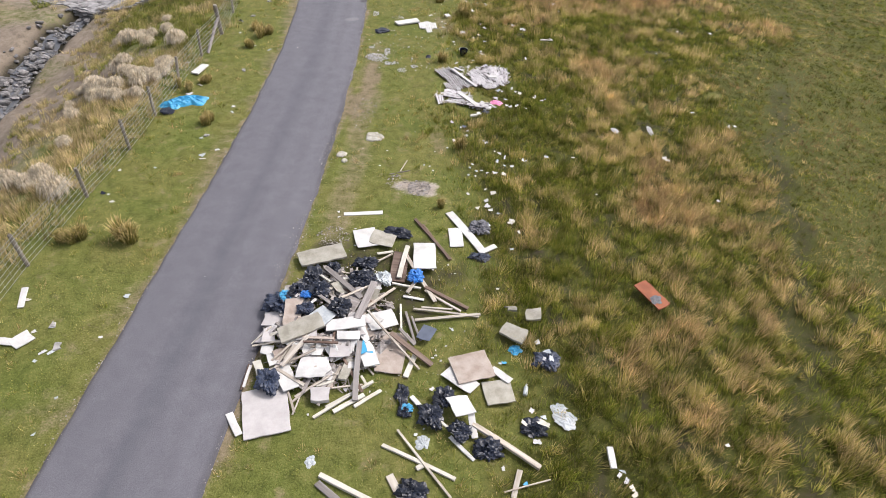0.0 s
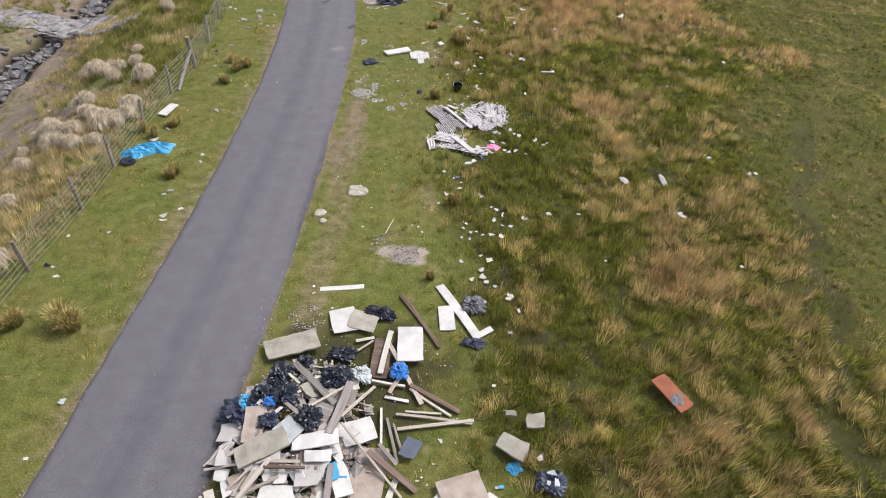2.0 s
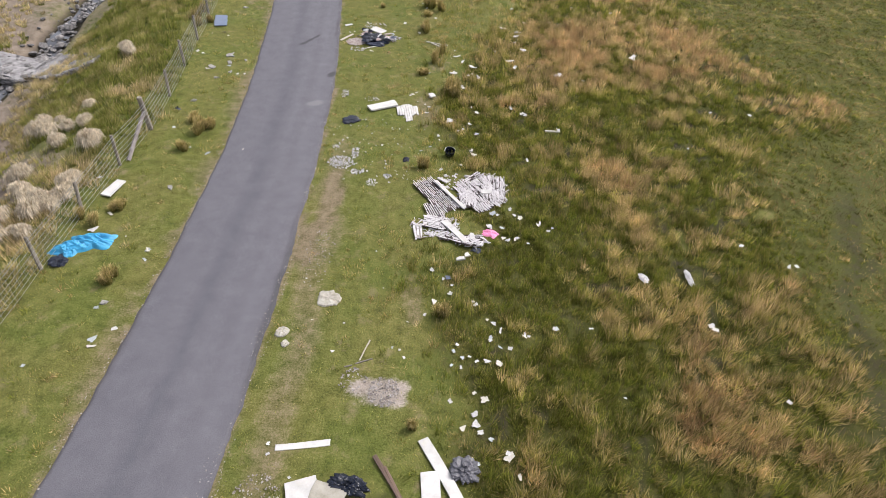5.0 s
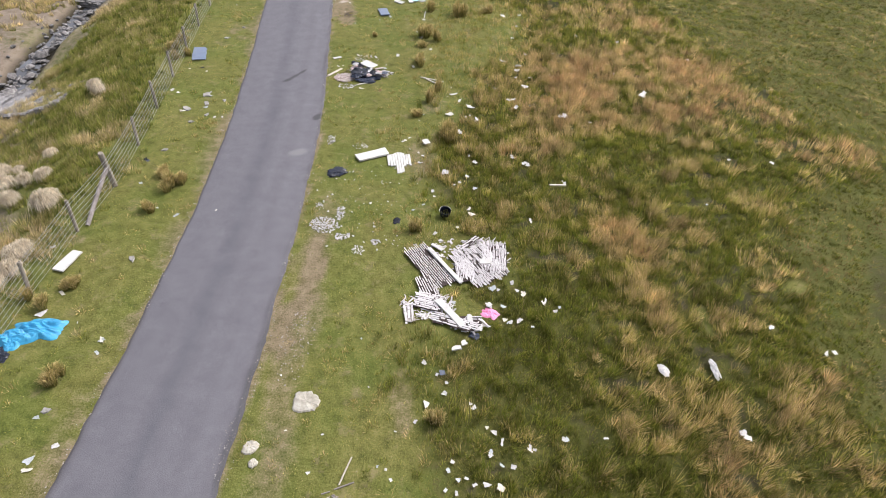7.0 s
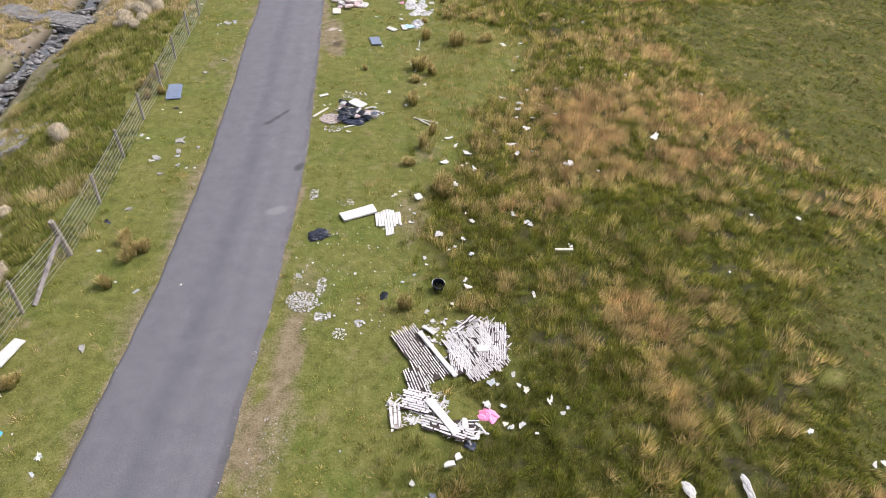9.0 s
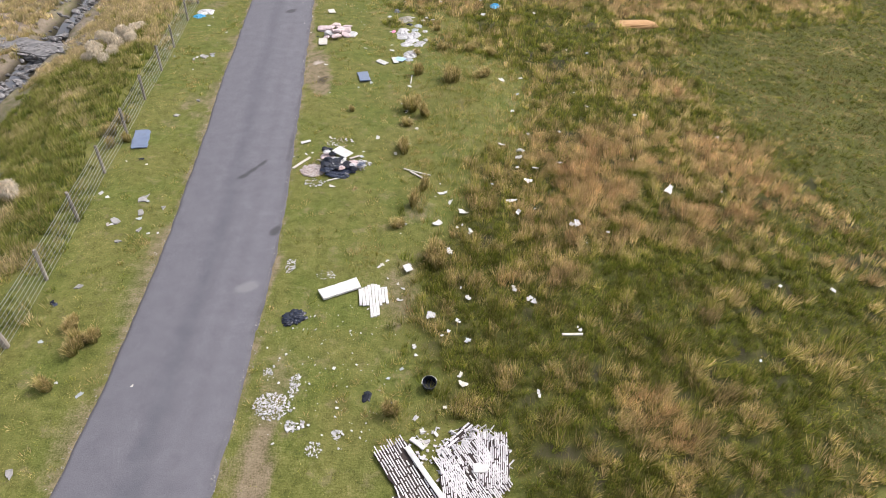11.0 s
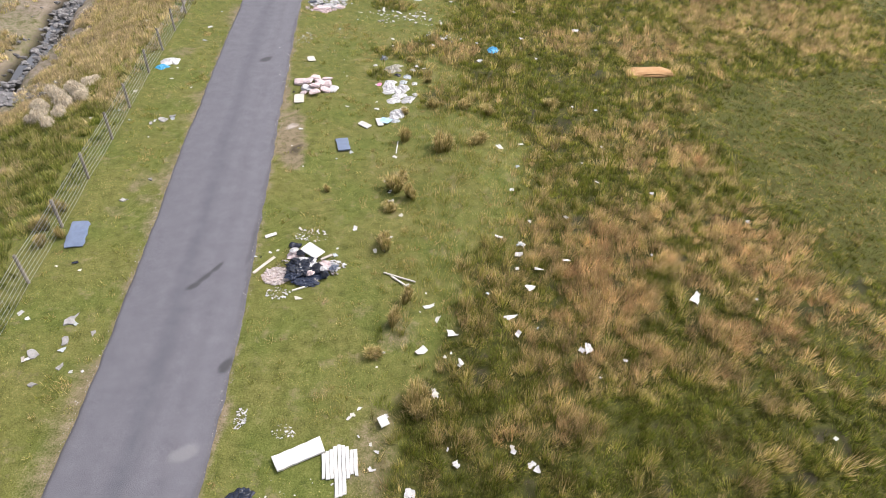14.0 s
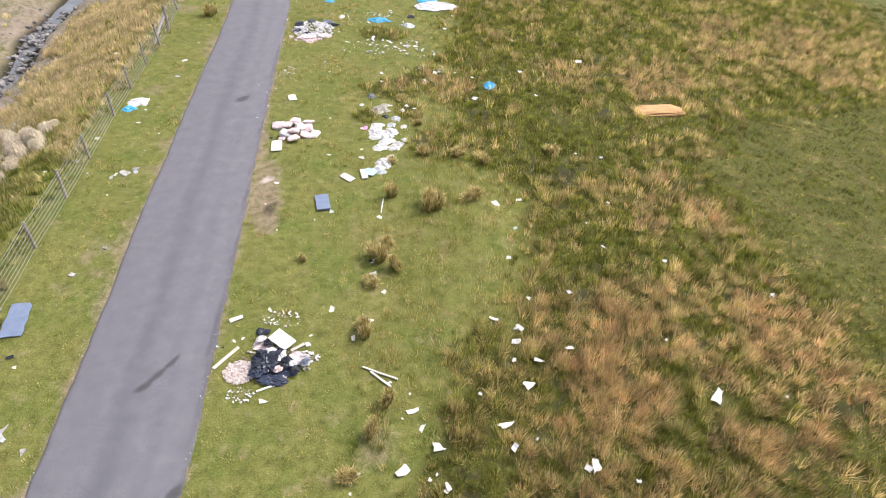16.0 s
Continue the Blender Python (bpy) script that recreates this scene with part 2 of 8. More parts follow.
def blade_material(name, stops, vary=0.42, patch=0.16):
    """Grass: green to dry along the attribute "dry", each blade and each patch a little lighter or darker."""
    m, n, l, b = material(name)
    dry = attribute(n, "dry").outputs["Fac"]
    col = tex_ramp(n, l, dry, stops)
    geo = n.new("ShaderNodeNewGeometry")
    co = n.new("ShaderNodeTexCoord").outputs["Object"]
    mottle = calc(n, l, "ADD", tex_noise(n, l, 1.3, 2, 0.6, co), tex_noise(n, l, 4.6, 2, 0.6, co))
    hs = n.new("ShaderNodeHueSaturation")
    l.new(col, hs.inputs["Color"])
    value = calc(n, l, "ADD", calc(n, l, "MULTIPLY", geo.outputs["Random Per Island"], 2 * vary), 1.0 - vary)
    value = calc(n, l, "MULTIPLY", value, attribute(n, "tint").outputs["Fac"])
    value = calc(n, l, "MULTIPLY", value, calc(n, l, "ADD", calc(n, l, "MULTIPLY", calc(n, l, "SUBTRACT", mottle, 1.0), 4 * patch), 1.0))
    l.new(value, hs.inputs["Value"])
    l.new(hs.outputs[0], b.inputs["Base Color"])
    b.inputs["Roughness"].default_value = 0.7
    b.inputs["Specular IOR Level"].default_value = 0.25
    tr = n.new("ShaderNodeBsdfTranslucent")
    l.new(hs.outputs[0], tr.inputs[0])
    mx = n.new("ShaderNodeMixShader")
    mx.inputs[0].default_value = 0.42
    l.new(b.outputs[0], mx.inputs[1])
    l.new(tr.outputs[0], mx.inputs[2])
    l.new(mx.outputs[0], n["Material Output"].inputs[0])
    return m


def road_material():
    m, n, l, b = material("worn_asphalt")
    co = n.new("ShaderNodeTexCoord").outputs["Object"]
    chip = n.new("ShaderNodeTexVoronoi")
    chip.inputs["Scale"].default_value = 70
    l.new(co, chip.inputs["Vector"])
    fine = tex_noise(n, l, 45, 4, 0.7, co)
    mid = tex_noise(n, l, 2.2, 5, 0.65, co)
    g = calc(n, l, "ADD", calc(n, l, "MULTIPLY", fine, 0.72), calc(n, l, "MULTIPLY", mid, 0.28))
    col = tex_ramp(n, l, g, [(0.34, (0.074, 0.073, 0.087)), (0.5, (0.104, 0.102, 0.118)), (0.66, (0.146, 0.143, 0.160))])
    across = attribute(n, "across").outputs["Fac"]
    mp = n.new("ShaderNodeMapping")
    mp.inputs["Scale"].default_value = (1.6, 0.12, 1)
    l.new(co, mp.inputs[0])
    streak = tex_noise(n, l, 1.6, 5, 0.6, mp.outputs[0])
    worn = tex_ramp(n, l, calc(n, l, "ADD", across, calc(n, l, "MULTIPLY", calc(n, l, "SUBTRACT", streak, 0.5), 0.16)),
                    [(0.0, (0.78, 0.76, 0.74)), (0.05, (0.98, 0.98, 0.98)), (0.34, (1.0, 1.0, 1.0)), (0.41, (0.86, 0.87, 0.885)), (0.47, (0.80, 0.815, 0.83)),
                     (0.54, (0.92, 0.925, 0.93)), (0.62, (1.03, 1.03, 1.03)), (0.74, (0.94, 0.94, 0.94)), (0.82, (1.04, 1.04, 1.04)), (0.955, (0.97, 0.97, 0.97)), (1.0, (0.60, 0.585, 0.58))])
    col = mix(n, l, 1.0, col, worn, "MULTIPLY")
    blot = tex_noise(n, l, 0.55, 5, 0.6, co, 0.6)
    col = mix(n, l, calc(n, l, "MULTIPLY", calc(n, l, "SUBTRACT", blot, 0.62, True), 0.35, True), col, (0.05, 0.05, 0.055))
    white = tex_ramp(n, l, tex_noise(n, l, 14, 3, 0.6, co), [(0.72, (0, 0, 0)), (0.78, (1, 1, 1))])
    col = mix(n, l, calc(n, l, "MULTIPLY", white, 0.25), col, (0.34, 0.33, 0.32))
    stain = attribute(n, "stain").outputs["Fac"]
    col = mix(n, l, stain, col, (0.03, 0.03, 0.032))
    pale = attribute(n, "pale").outputs["Fac"]
    col = mix(n, l, pale, col, (0.26, 0.25, 0.25))
    l.new(col, b.inputs["Base Color"])
    b.inputs["Roughness"].default_value = 0.85
    bump(n, l, b, calc(n, l, "ADD", chip.outputs["Distance"], fine), 0.5, 0.006)
    return m


GROUND = ground_material()
ROAD = road_material()
BLADE = blade_material("moor_blade", [(0.0, (0.075, 0.110, 0.010)), (0.20, (0.195, 0.222, 0.029)), (0.38, (0.36, 0.315, 0.084)), (0.56, (0.66, 0.505, 0.275)), (0.78, (0.52, 0.325, 0.160)), (1.0, (0.30, 0.150, 0.065))])
TURF = blade_material("turf_blade", [(0.0, (0.056, 0.078, 0.010)), (0.35, (0.152, 0.168, 0.026)), (0.6, (0.265, 0.240, 0.066)), (1.0, (0.46, 0.37, 0.20))], 0.35, 0.16)
BANK = blade_material("bank_blade", [(0.0, (0.065, 0.095, 0.012)), (0.22, (0.21, 0.235, 0.045)), (0.42, (0.40, 0.335, 0.14)), (0.62, (0.56, 0.45, 0.28)), (1.0, (0.46, 0.32, 0.19))], 0.40, 0.14)
RUSH = blade_material("rush_blade", [(0.0, (0.10, 0.105, 0.020)), (0.3, (0.27, 0.240, 0.070)), (0.6, (0.50, 0.385, 0.175)), (1.0, (0.72, 0.54, 0.32))], 0.45, 0.05)
STRAW = blade_material("straw_blade", [(0.0, (0.13, 0.12, 0.05)), (0.3, (0.40, 0.33, 0.21)), (0.6, (0.60, 0.52, 0.39)), (1.0, (0.72, 0.65, 0.53))], 0.48, 0.05)

# ---- ground, one sheet to the horizon ----
def grid_mesh(name, xs, ys, zf, mat, fields):
    X, Y = np.meshgrid(xs, ys)
    Z = zf(X, Y)
    nx, ny = len(xs), len(ys)
    me = bpy.data.meshes.new(name)
    idx = np.arange(nx * ny).reshape(ny, nx)
    quads = np.stack([idx[:-1, :-1], idx[:-1, 1:], idx[1:, 1:], idx[1:, :-1]], -1).reshape(-1, 4)
    fill_mesh(me, np.stack([X, Y, Z], -1).reshape(-1, 3), quads, True)
    for key, f in fields.items():
        a = me.attributes.new(key, "FLOAT", "POINT")
        a.data.foreach_set("value", np.broadcast_to(f(X, Y), X.shape).astype(np.float32).ravel())
    me.materials.append(mat)
    return new(name, me)


def fill_mesh(me, verts, faces, smooth=False):
    """Verts and equal-sided faces, as arrays, into a mesh."""
    k = faces.shape[1]
    me.vertices.add(len(verts))
    me.vertices.foreach_set("co", np.asarray(verts, np.float32).ravel())
    me.loops.add(faces.size)
    me.loops.foreach_set("vertex_index", faces.astype(np.int32).ravel())
    me.polygons.add(len(faces))
    me.polygons.foreach_set("loop_start", np.arange(0, faces.size, k, dtype=np.int32))
    me.polygons.foreach_set("use_smooth", np.full(len(faces), smooth))
    me.update(calc_edges=True)


def f_dirt(x, y):
    off = np.maximum(x - road_right(y), road_left(y) - x)
    d = 0.7 * (1 - ramp(off + 0.12 * wave(x, y, 0.6, 41) + 0.05 * wave(x, y, 0.2, 42), 0.0, 0.17))
    d = np.maximum(d, 0.5 * (1 - ramp(np.abs(x - road_right(y) - 0.75 + 0.3 * wave(x, y, 2.0, 43)), 0.1, 0.75)) * (1 - ramp(y, 24, 27)) * ramp(y, 9, 12))
    d = np.maximum(d, 0.55 * (1 - ramp(road_left(y) - x, 0.1, 1.0)) * ramp(wave(x, y, 1.2, 47) + 0.4 * wave(x, y, 0.4, 48), -0.25, 0.5) * (x < road_left(y)))
    d = np.maximum(d, 0.5 * ramp(wave(x, y, 1.9, 49) + 0.6 * wave(x, y, 0.6, 50), 0.75, 1.1) * (x < road_left(y)))
    for cx, cy, rx, ry, turn in ((-3.1, 22.0, 0.45, 1.6, 5), (-3.4, 19.6, 0.4, 1.1, 0), (-3.1, 20.8, 0.4, 1.2, 0), (-5.35, 40.6, 0.7, 2.6, 12), (-6.5, 44.0, 0.4, 1.6, 12), (-4.3, 28.0, 0.35, 0.9, 0), (-0.6, 27.6, 0.7, 1.6, 0), (-0.4, 31.3, 0.6, 0.8, 0), (-0.3, 17.7, 0.35, 0.9, 0)):
        d = np.maximum(d, (0.78 if cx < -2 else 0.5) * spot(x, y, cx, cy, rx, ry, turn))
    return d


def f_pale(x, y):
    p = 0.0 * x
    for cx, cy, rx, ry, turn in ((-0.71, 14.9, 0.55, 0.48, 0), (-1.15, 15.0, 0.45, 0.3, 0), (-5.5, 41.6, 0.2, 0.4, 0)):
        p = np.maximum(p, spot(x, y, cx, cy, rx, ry, turn))
    return p


def f_mud_and_shade(x, y):
    p = 0.0 * x
    for cx, cy, rx, ry, turn in ((-3.0, 11.9, 0.5, 0.5, 0), (-1.2, 10.8, 2.2, 2.2, 0), (-5.0, 39.9, 0.3, 0.55, 0)):
        p = np.maximum(p, 0.6 * spot(x, y, cx, cy, rx, ry, turn))
    # shade in the gaps and furrow of the moor, painted as near-black ground
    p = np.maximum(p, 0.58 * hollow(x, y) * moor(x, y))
    return np.maximum(p, ramp(1.3 - np.abs(x - stream_x(y)), 0.0, 0.9))


def f_bank(x, y):
    d = fence_x(y) - x
    return ramp(d + 0.9 * wave(x, y, 1.7, 45), 1.2, 3.6) * (0.75 + 0.3 * wave(x, y, 3.0, 46)) * (1 - 0.85 * ramp(y, 22, 26) * (1 - ramp(y, 38, 43)) * (1 - ramp(d, 4.0, 6.5)))


def steps(lo, hi, fine, far):
    mid = np.arange(lo, hi + fine / 2, fine)
    out = fine * 1.35 ** np.arange(1, 60)
    out = np.cumsum(out)
    out = out[out < far]
    return np.concatenate([(lo - out)[::-1], mid, hi + out])


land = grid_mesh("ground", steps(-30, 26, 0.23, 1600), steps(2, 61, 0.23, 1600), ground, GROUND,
                 {"moor": lambda x, y: moor(x, y) * (1 - 0.35 * tired(x, y)), "bank": f_bank, "dirt": f_dirt, "pale": f_pale, "mud_and_shade": f_mud_and_shade})
tagged(land, "short green turf verge and tussocky moorland sloping to a stream", "ground", kind="structure")

# ---- road ----
def road_stain(x, y):
    s = 0.0 * x
    for cx, cy, rx, ry, turn in ((-6.30, 32.47, 0.13, 0.30, -38), (-6.10, 32.86, 0.11, 0.42, -27), (-5.90, 33.26, 0.08, 0.36, -24), (-4.58, 29.84, 0.14, 0.28, -20), (-8.0, 47.0, 0.2, 0.5, -30), (-3.75, 17.5, 0.16, 3.0, 0)):
        s = np.maximum(s, (0.35 if ry > 2 else 0.8) * spot(x, y, cx, cy, rx, ry, turn))
    return s


def road_pale(x, y):
    return 0.3 * spot(x, y, -4.75, 27.4, 0.4, 0.22, 35)


us = np.linspace(0, 1, 61)
vs = np.concatenate([np.arange(-40, 4, 0.5), np.arange(4, 62, 0.09), np.arange(62, 95, 0.5)])
U, V = np.meshgrid(us, vs)
EL = road_left(V) + 0.02 * wave(V, 3, 0.5, 51) + 0.03 * wave(V, 3, 1.7, 52) + 0.015 * wave(V, 3, 0.19, 57)
ER = road_right(V) + 0.03 * wave(V, 7, 0.5, 53) + 0.03 * wave(V, 7, 1.7, 54) + 0.018 * wave(V, 7, 0.19, 58)
RX = EL + (ER - EL) * U
RZ = ground(RX, V) + 0.035 + 0.05 * (1 - (2 * U - 1) ** 2) - 0.035 * (np.abs(2 * U - 1) > 0.999)
rm = bpy.data.meshes.new("road")
ridx = np.arange(U.size).reshape(U.shape)
fill_mesh(rm, np.stack([RX, V, RZ], -1).reshape(-1, 3), np.stack([ridx[:-1, :-1], ridx[:-1, 1:], ridx[1:, 1:], ridx[1:, :-1]], -1).reshape(-1, 4), True)
for key, f in (("across", U), ("stain", road_stain(RX, V)), ("pale", road_pale(RX, V))):
    rm.attributes.new(key, "FLOAT", "POINT").data.foreach_set("value", f.astype(np.float32).ravel())
rm.materials.append(ROAD)
road = tagged(new("road", rm), "narrow single-track road of worn grey asphalt with crumbled edges", "road", kind="structure")

# ---- things: shared builders ----
def heap(x, y):
    """Rise of the tipped rubbish over the ground."""
    x, y = np.asarray(x, float), np.asarray(y, float)
    h = 0.30 * np.exp(-(((x + 2.45) / 1.25) ** 2 + ((y - 9.3) / 1.7) ** 2) ** 1.5)
    h = h + 0.12 * np.exp(-(((x - 0.75) / 0.7) ** 2 + ((y - 7.2) / 0.6) ** 2))
    return h + 0.28 * np.exp(-(((x + 4.15) / 0.75) ** 2 + ((y - 30.6) / 0.7) ** 2) ** 1.5)


PRESSED = np.zeros((460, 640), bool)


def press(x, y, radius):
    """Mark the ground round a thing, where it flattens the grass, on a lattice of a tenth of a metre."""
    i, j, k = int((x + 16) * 10), int((y - 2) * 10), int(math.ceil(radius * 10))
    for p in range(max(0, i - k), min(460, i + k + 1)):
        for q in range(max(0, j - k), min(640, j + k + 1)):
            if math.hypot(p - i, q - j) <= radius * 10:
                PRESSED[p, q] = True


def pressed(x, y):
    return PRESSED[np.clip((x + 16) * 10, 0, 459).astype(int), np.clip((y - 2) * 10, 0, 639).astype(int)]


def level(x, y):
    return float(ground(x, y))


def part(name, bm, mat, parent=None, label="", smooth=False):
    me = bpy.data.meshes.new(name)
    bm.to_mesh(me)
    bm.free()
    if smooth:
        me.polygons.foreach_set("use_smooth", [True] * len(me.polygons))
    me.materials.append(mat)
    ob = new(name, me)
    if parent is not None:
        ob.parent = parent
    if label:
        tagged(ob, label)
    return ob


def place_words(x, y):
    """Where a thing lies, in words."""
    if float(heap(x, y)) > 0.06:
        return "on the tipped rubbish heap"
    if road_left(y) < x < road_right(y):
        return "on the grey asphalt road"
    if float(moor(x, y)) > 0.5:
        return "in the long moor grass"
    return "on the short turf verge"


WHITE = surface("white_board", [(0.41, 0.405, 0.395), (0.56, 0.555, 0.54)], 3.0, 0.7, 0.15, 0.004, 0.06, stain=(0.5, 0.46, 0.40))
CREAM = surface("cream_paint", [(0.43, 0.41, 0.35), (0.53, 0.51, 0.455)], 5.0, 0.65, 0.2, 0.004, 0.12, stain=(0.36, 0.30, 0.22))
PALE = surface("pale_timber", [(0.27, 0.23, 0.185), (0.38, 0.34, 0.29), (0.47, 0.435, 0.385)], 3.0, 0.8, 0.4, 0.004, 0.2, stretch=(0.25, 3, 3), stain=(0.24, 0.18, 0.13))
GREYWOOD = surface("weathered_timber", [(0.13, 0.115, 0.108), (0.20, 0.18, 0.17), (0.28, 0.26, 0.25)], 3.0, 0.85, 0.5, 0.005, 0.2, stretch=(0.25, 3, 3))
BROWN = surface("brown_timber", [(0.07, 0.042, 0.03), (0.12, 0.075, 0.055), (0.18, 0.13, 0.10)], 3.0, 0.7, 0.4, 0.004, 0.2, stretch=(0.25, 3, 3))
CHIP = surface("chipboard", [(0.27, 0.215, 0.18), (0.34, 0.285, 0.245), (0.39, 0.335, 0.29)], 4.0, 0.8, 0.25, 0.004, 0.1, stain=(0.30, 0.23, 0.18))
PLASTER = surface("plasterboard_back", [(0.34, 0.32, 0.315), (0.43, 0.41, 0.405)], 3.0, 0.85, 0.3, 0.005, 0.1, stain=(0.38, 0.34, 0.32))
BEIGE = surface("beige_slab", [(0.23, 0.215, 0.175), (0.30, 0.285, 0.24), (0.36, 0.34, 0.295)], 4.0, 0.9, 0.5, 0.008, 0.1, stain=(0.30, 0.28, 0.22))
RUSTY = surface("red_brown_board", [(0.20, 0.052, 0.018), (0.28, 0.082, 0.03)], 4.0, 0.75, 0.3, 0.004, 0.05, stain=(0.17, 0.06, 0.03))
BLACK = surface("black_bin_bag", [(0.004, 0.006, 0.012), (0.010, 0.014, 0.028)], 9.0, 0.26, 0.4, 0.02, 0.2)
NAVY = surface("dark_blue_bag", [(0.012, 0.018, 0.036), (0.028, 0.04, 0.075)], 9.0, 0.36, 0.5, 0.02, 0.2)
GREYBAG = surface("grey_bag", [(0.055, 0.055, 0.065), (0.11, 0.11, 0.125)], 9.0, 0.4, 0.5, 0.02, 0.2)
BLUE = surface("blue_plastic", [(0.012, 0.10, 0.36), (0.02, 0.18, 0.52)], 9.0, 0.4, 0.5, 0.02, 0.1)
SKY = surface("pale_blue_board", [(0.22, 0.36, 0.52), (0.34, 0.47, 0.60)], 5.0, 0.6, 0.2, 0.01, 0.08)
CYAN = surface("sky_blue_tarpaulin", [(0.02, 0.20, 0.38), (0.035, 0.30, 0.52)], 5.0, 0.45, 0.4, 0.02, 0.05)
CLEAR = surface("cloudy_plastic", [(0.30, 0.33, 0.35), (0.44, 0.47, 0.48)], 8.0, 0.25, 0.5, 0.02, 0.1)
CLOTH = surface("white_cloth", [(0.36, 0.355, 0.36), (0.55, 0.54, 0.54)], 7.0, 0.9, 0.5, 0.02, 0.08, stain=(0.45, 0.42, 0.40))
PINKISH = surface("pale_pink_cloth", [(0.48, 0.31, 0.31), (0.55, 0.44, 0.44), (0.62, 0.57, 0.56)], 9.0, 0.85, 0.5, 0.02, 0.12)
SHREDS = surface("pinkish_shreds", [(0.30, 0.235, 0.215), (0.42, 0.36, 0.335), (0.52, 0.475, 0.455)], 12.0, 0.9, 0.5, 0.02, 0.12)
PINK = surface("pink_plastic", [(0.66, 0.16, 0.36), (0.78, 0.30, 0.48)], 9.0, 0.45, 0.4, 0.02, 0.05)
SLATE = surface("slate_grey_plastic", [(0.07, 0.085, 0.12), (0.11, 0.13, 0.18)], 5.0, 0.35, 0.2, 0.004, 0.15)
# slate plastic again, with reflected sky put into a lighter, bluer base colour
SKYLIT_SLATE = surface("skylit_slate_panel", [(0.11, 0.145, 0.22), (0.15, 0.19, 0.28)], 5.0, 0.3, 0.2, 0.004, 0.05)
FOAM = surface("orange_foam", [(0.33, 0.18, 0.075), (0.42, 0.26, 0.125)], 6.0, 0.95, 0.6, 0.02, 0.05, stain=(0.40, 0.22, 0.10))
STONE = surface("grey_stone", [(0.080, 0.076, 0.074), (0.155, 0.148, 0.145), (0.26, 0.25, 0.245)], 4.0, 0.85, 0.8, 0.03, 0.3)
STONES = surface("turf_stone", [(0.16, 0.155, 0.15), (0.25, 0.24, 0.235), (0.33, 0.32, 0.31)], 6.0, 0.9, 0.6, 0.02, 0.2)
POST = surface("weathered_post", [(0.12, 0.102, 0.085), (0.21, 0.185, 0.155), (0.31, 0.28, 0.24)], 6.0, 0.9, 0.5, 0.006, 0.15, stretch=(3, 3, 0.4))
WIRE = surface("galvanised_wire", [(0.34, 0.35, 0.34), (0.46, 0.47, 0.46)], 20.0, 0.5, 0.1, 0.001, 0.05, metal=0.4)
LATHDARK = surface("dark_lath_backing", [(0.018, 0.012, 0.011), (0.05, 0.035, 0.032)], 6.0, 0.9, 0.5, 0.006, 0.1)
LATH = surface("whitewashed_lath", [(0.36, 0.345, 0.35), (0.52, 0.50, 0.51), (0.62, 0.61, 0.615)], 5.0, 0.8, 0.4, 0.004, 0.14, stain=(0.32, 0.28, 0.27))
RUBBLE = surface("broken_plaster", [(0.13, 0.115, 0.105), (0.27, 0.245, 0.23), (0.42, 0.40, 0.385)], 7.0, 0.9, 0.6, 0.01, 0.1)
SPILL = surface("set_plaster_spill", [(0.26, 0.245, 0.20), (0.36, 0.34, 0.29), (0.43, 0.41, 0.36)], 6.0, 0.95, 0.8, 0.02, 0.06)

for film in (BLACK, NAVY, GREYBAG):
    film.node_tree.nodes["Principled BSDF"].inputs["Specular IOR Level"].default_value = 0.42

WORDS = {WHITE: "white painted", CREAM: "cream painted", PALE: "pale sawn timber", GREYWOOD: "grey weathered timber", BROWN: "dark brown timber", CHIP: "pinkish chipboard",
         PLASTER: "pinkish-grey plasterboard", BEIGE: "beige crumbling", RUSTY: "red-brown", BLACK: "crumpled black plastic", NAVY: "crumpled dark blue plastic", GREYBAG: "crumpled grey plastic",
         BLUE: "crumpled bright blue plastic", CYAN: "sky-blue plastic", SKY: "pale blue printed", CLEAR: "cloudy clear plastic", CLOTH: "dirty white cloth", PINKISH: "pale pink and white", PINK: "bright pink plastic",
         SLATE: "slate-grey", SKYLIT_SLATE: "blue-grey", FOAM: "orange foam"}


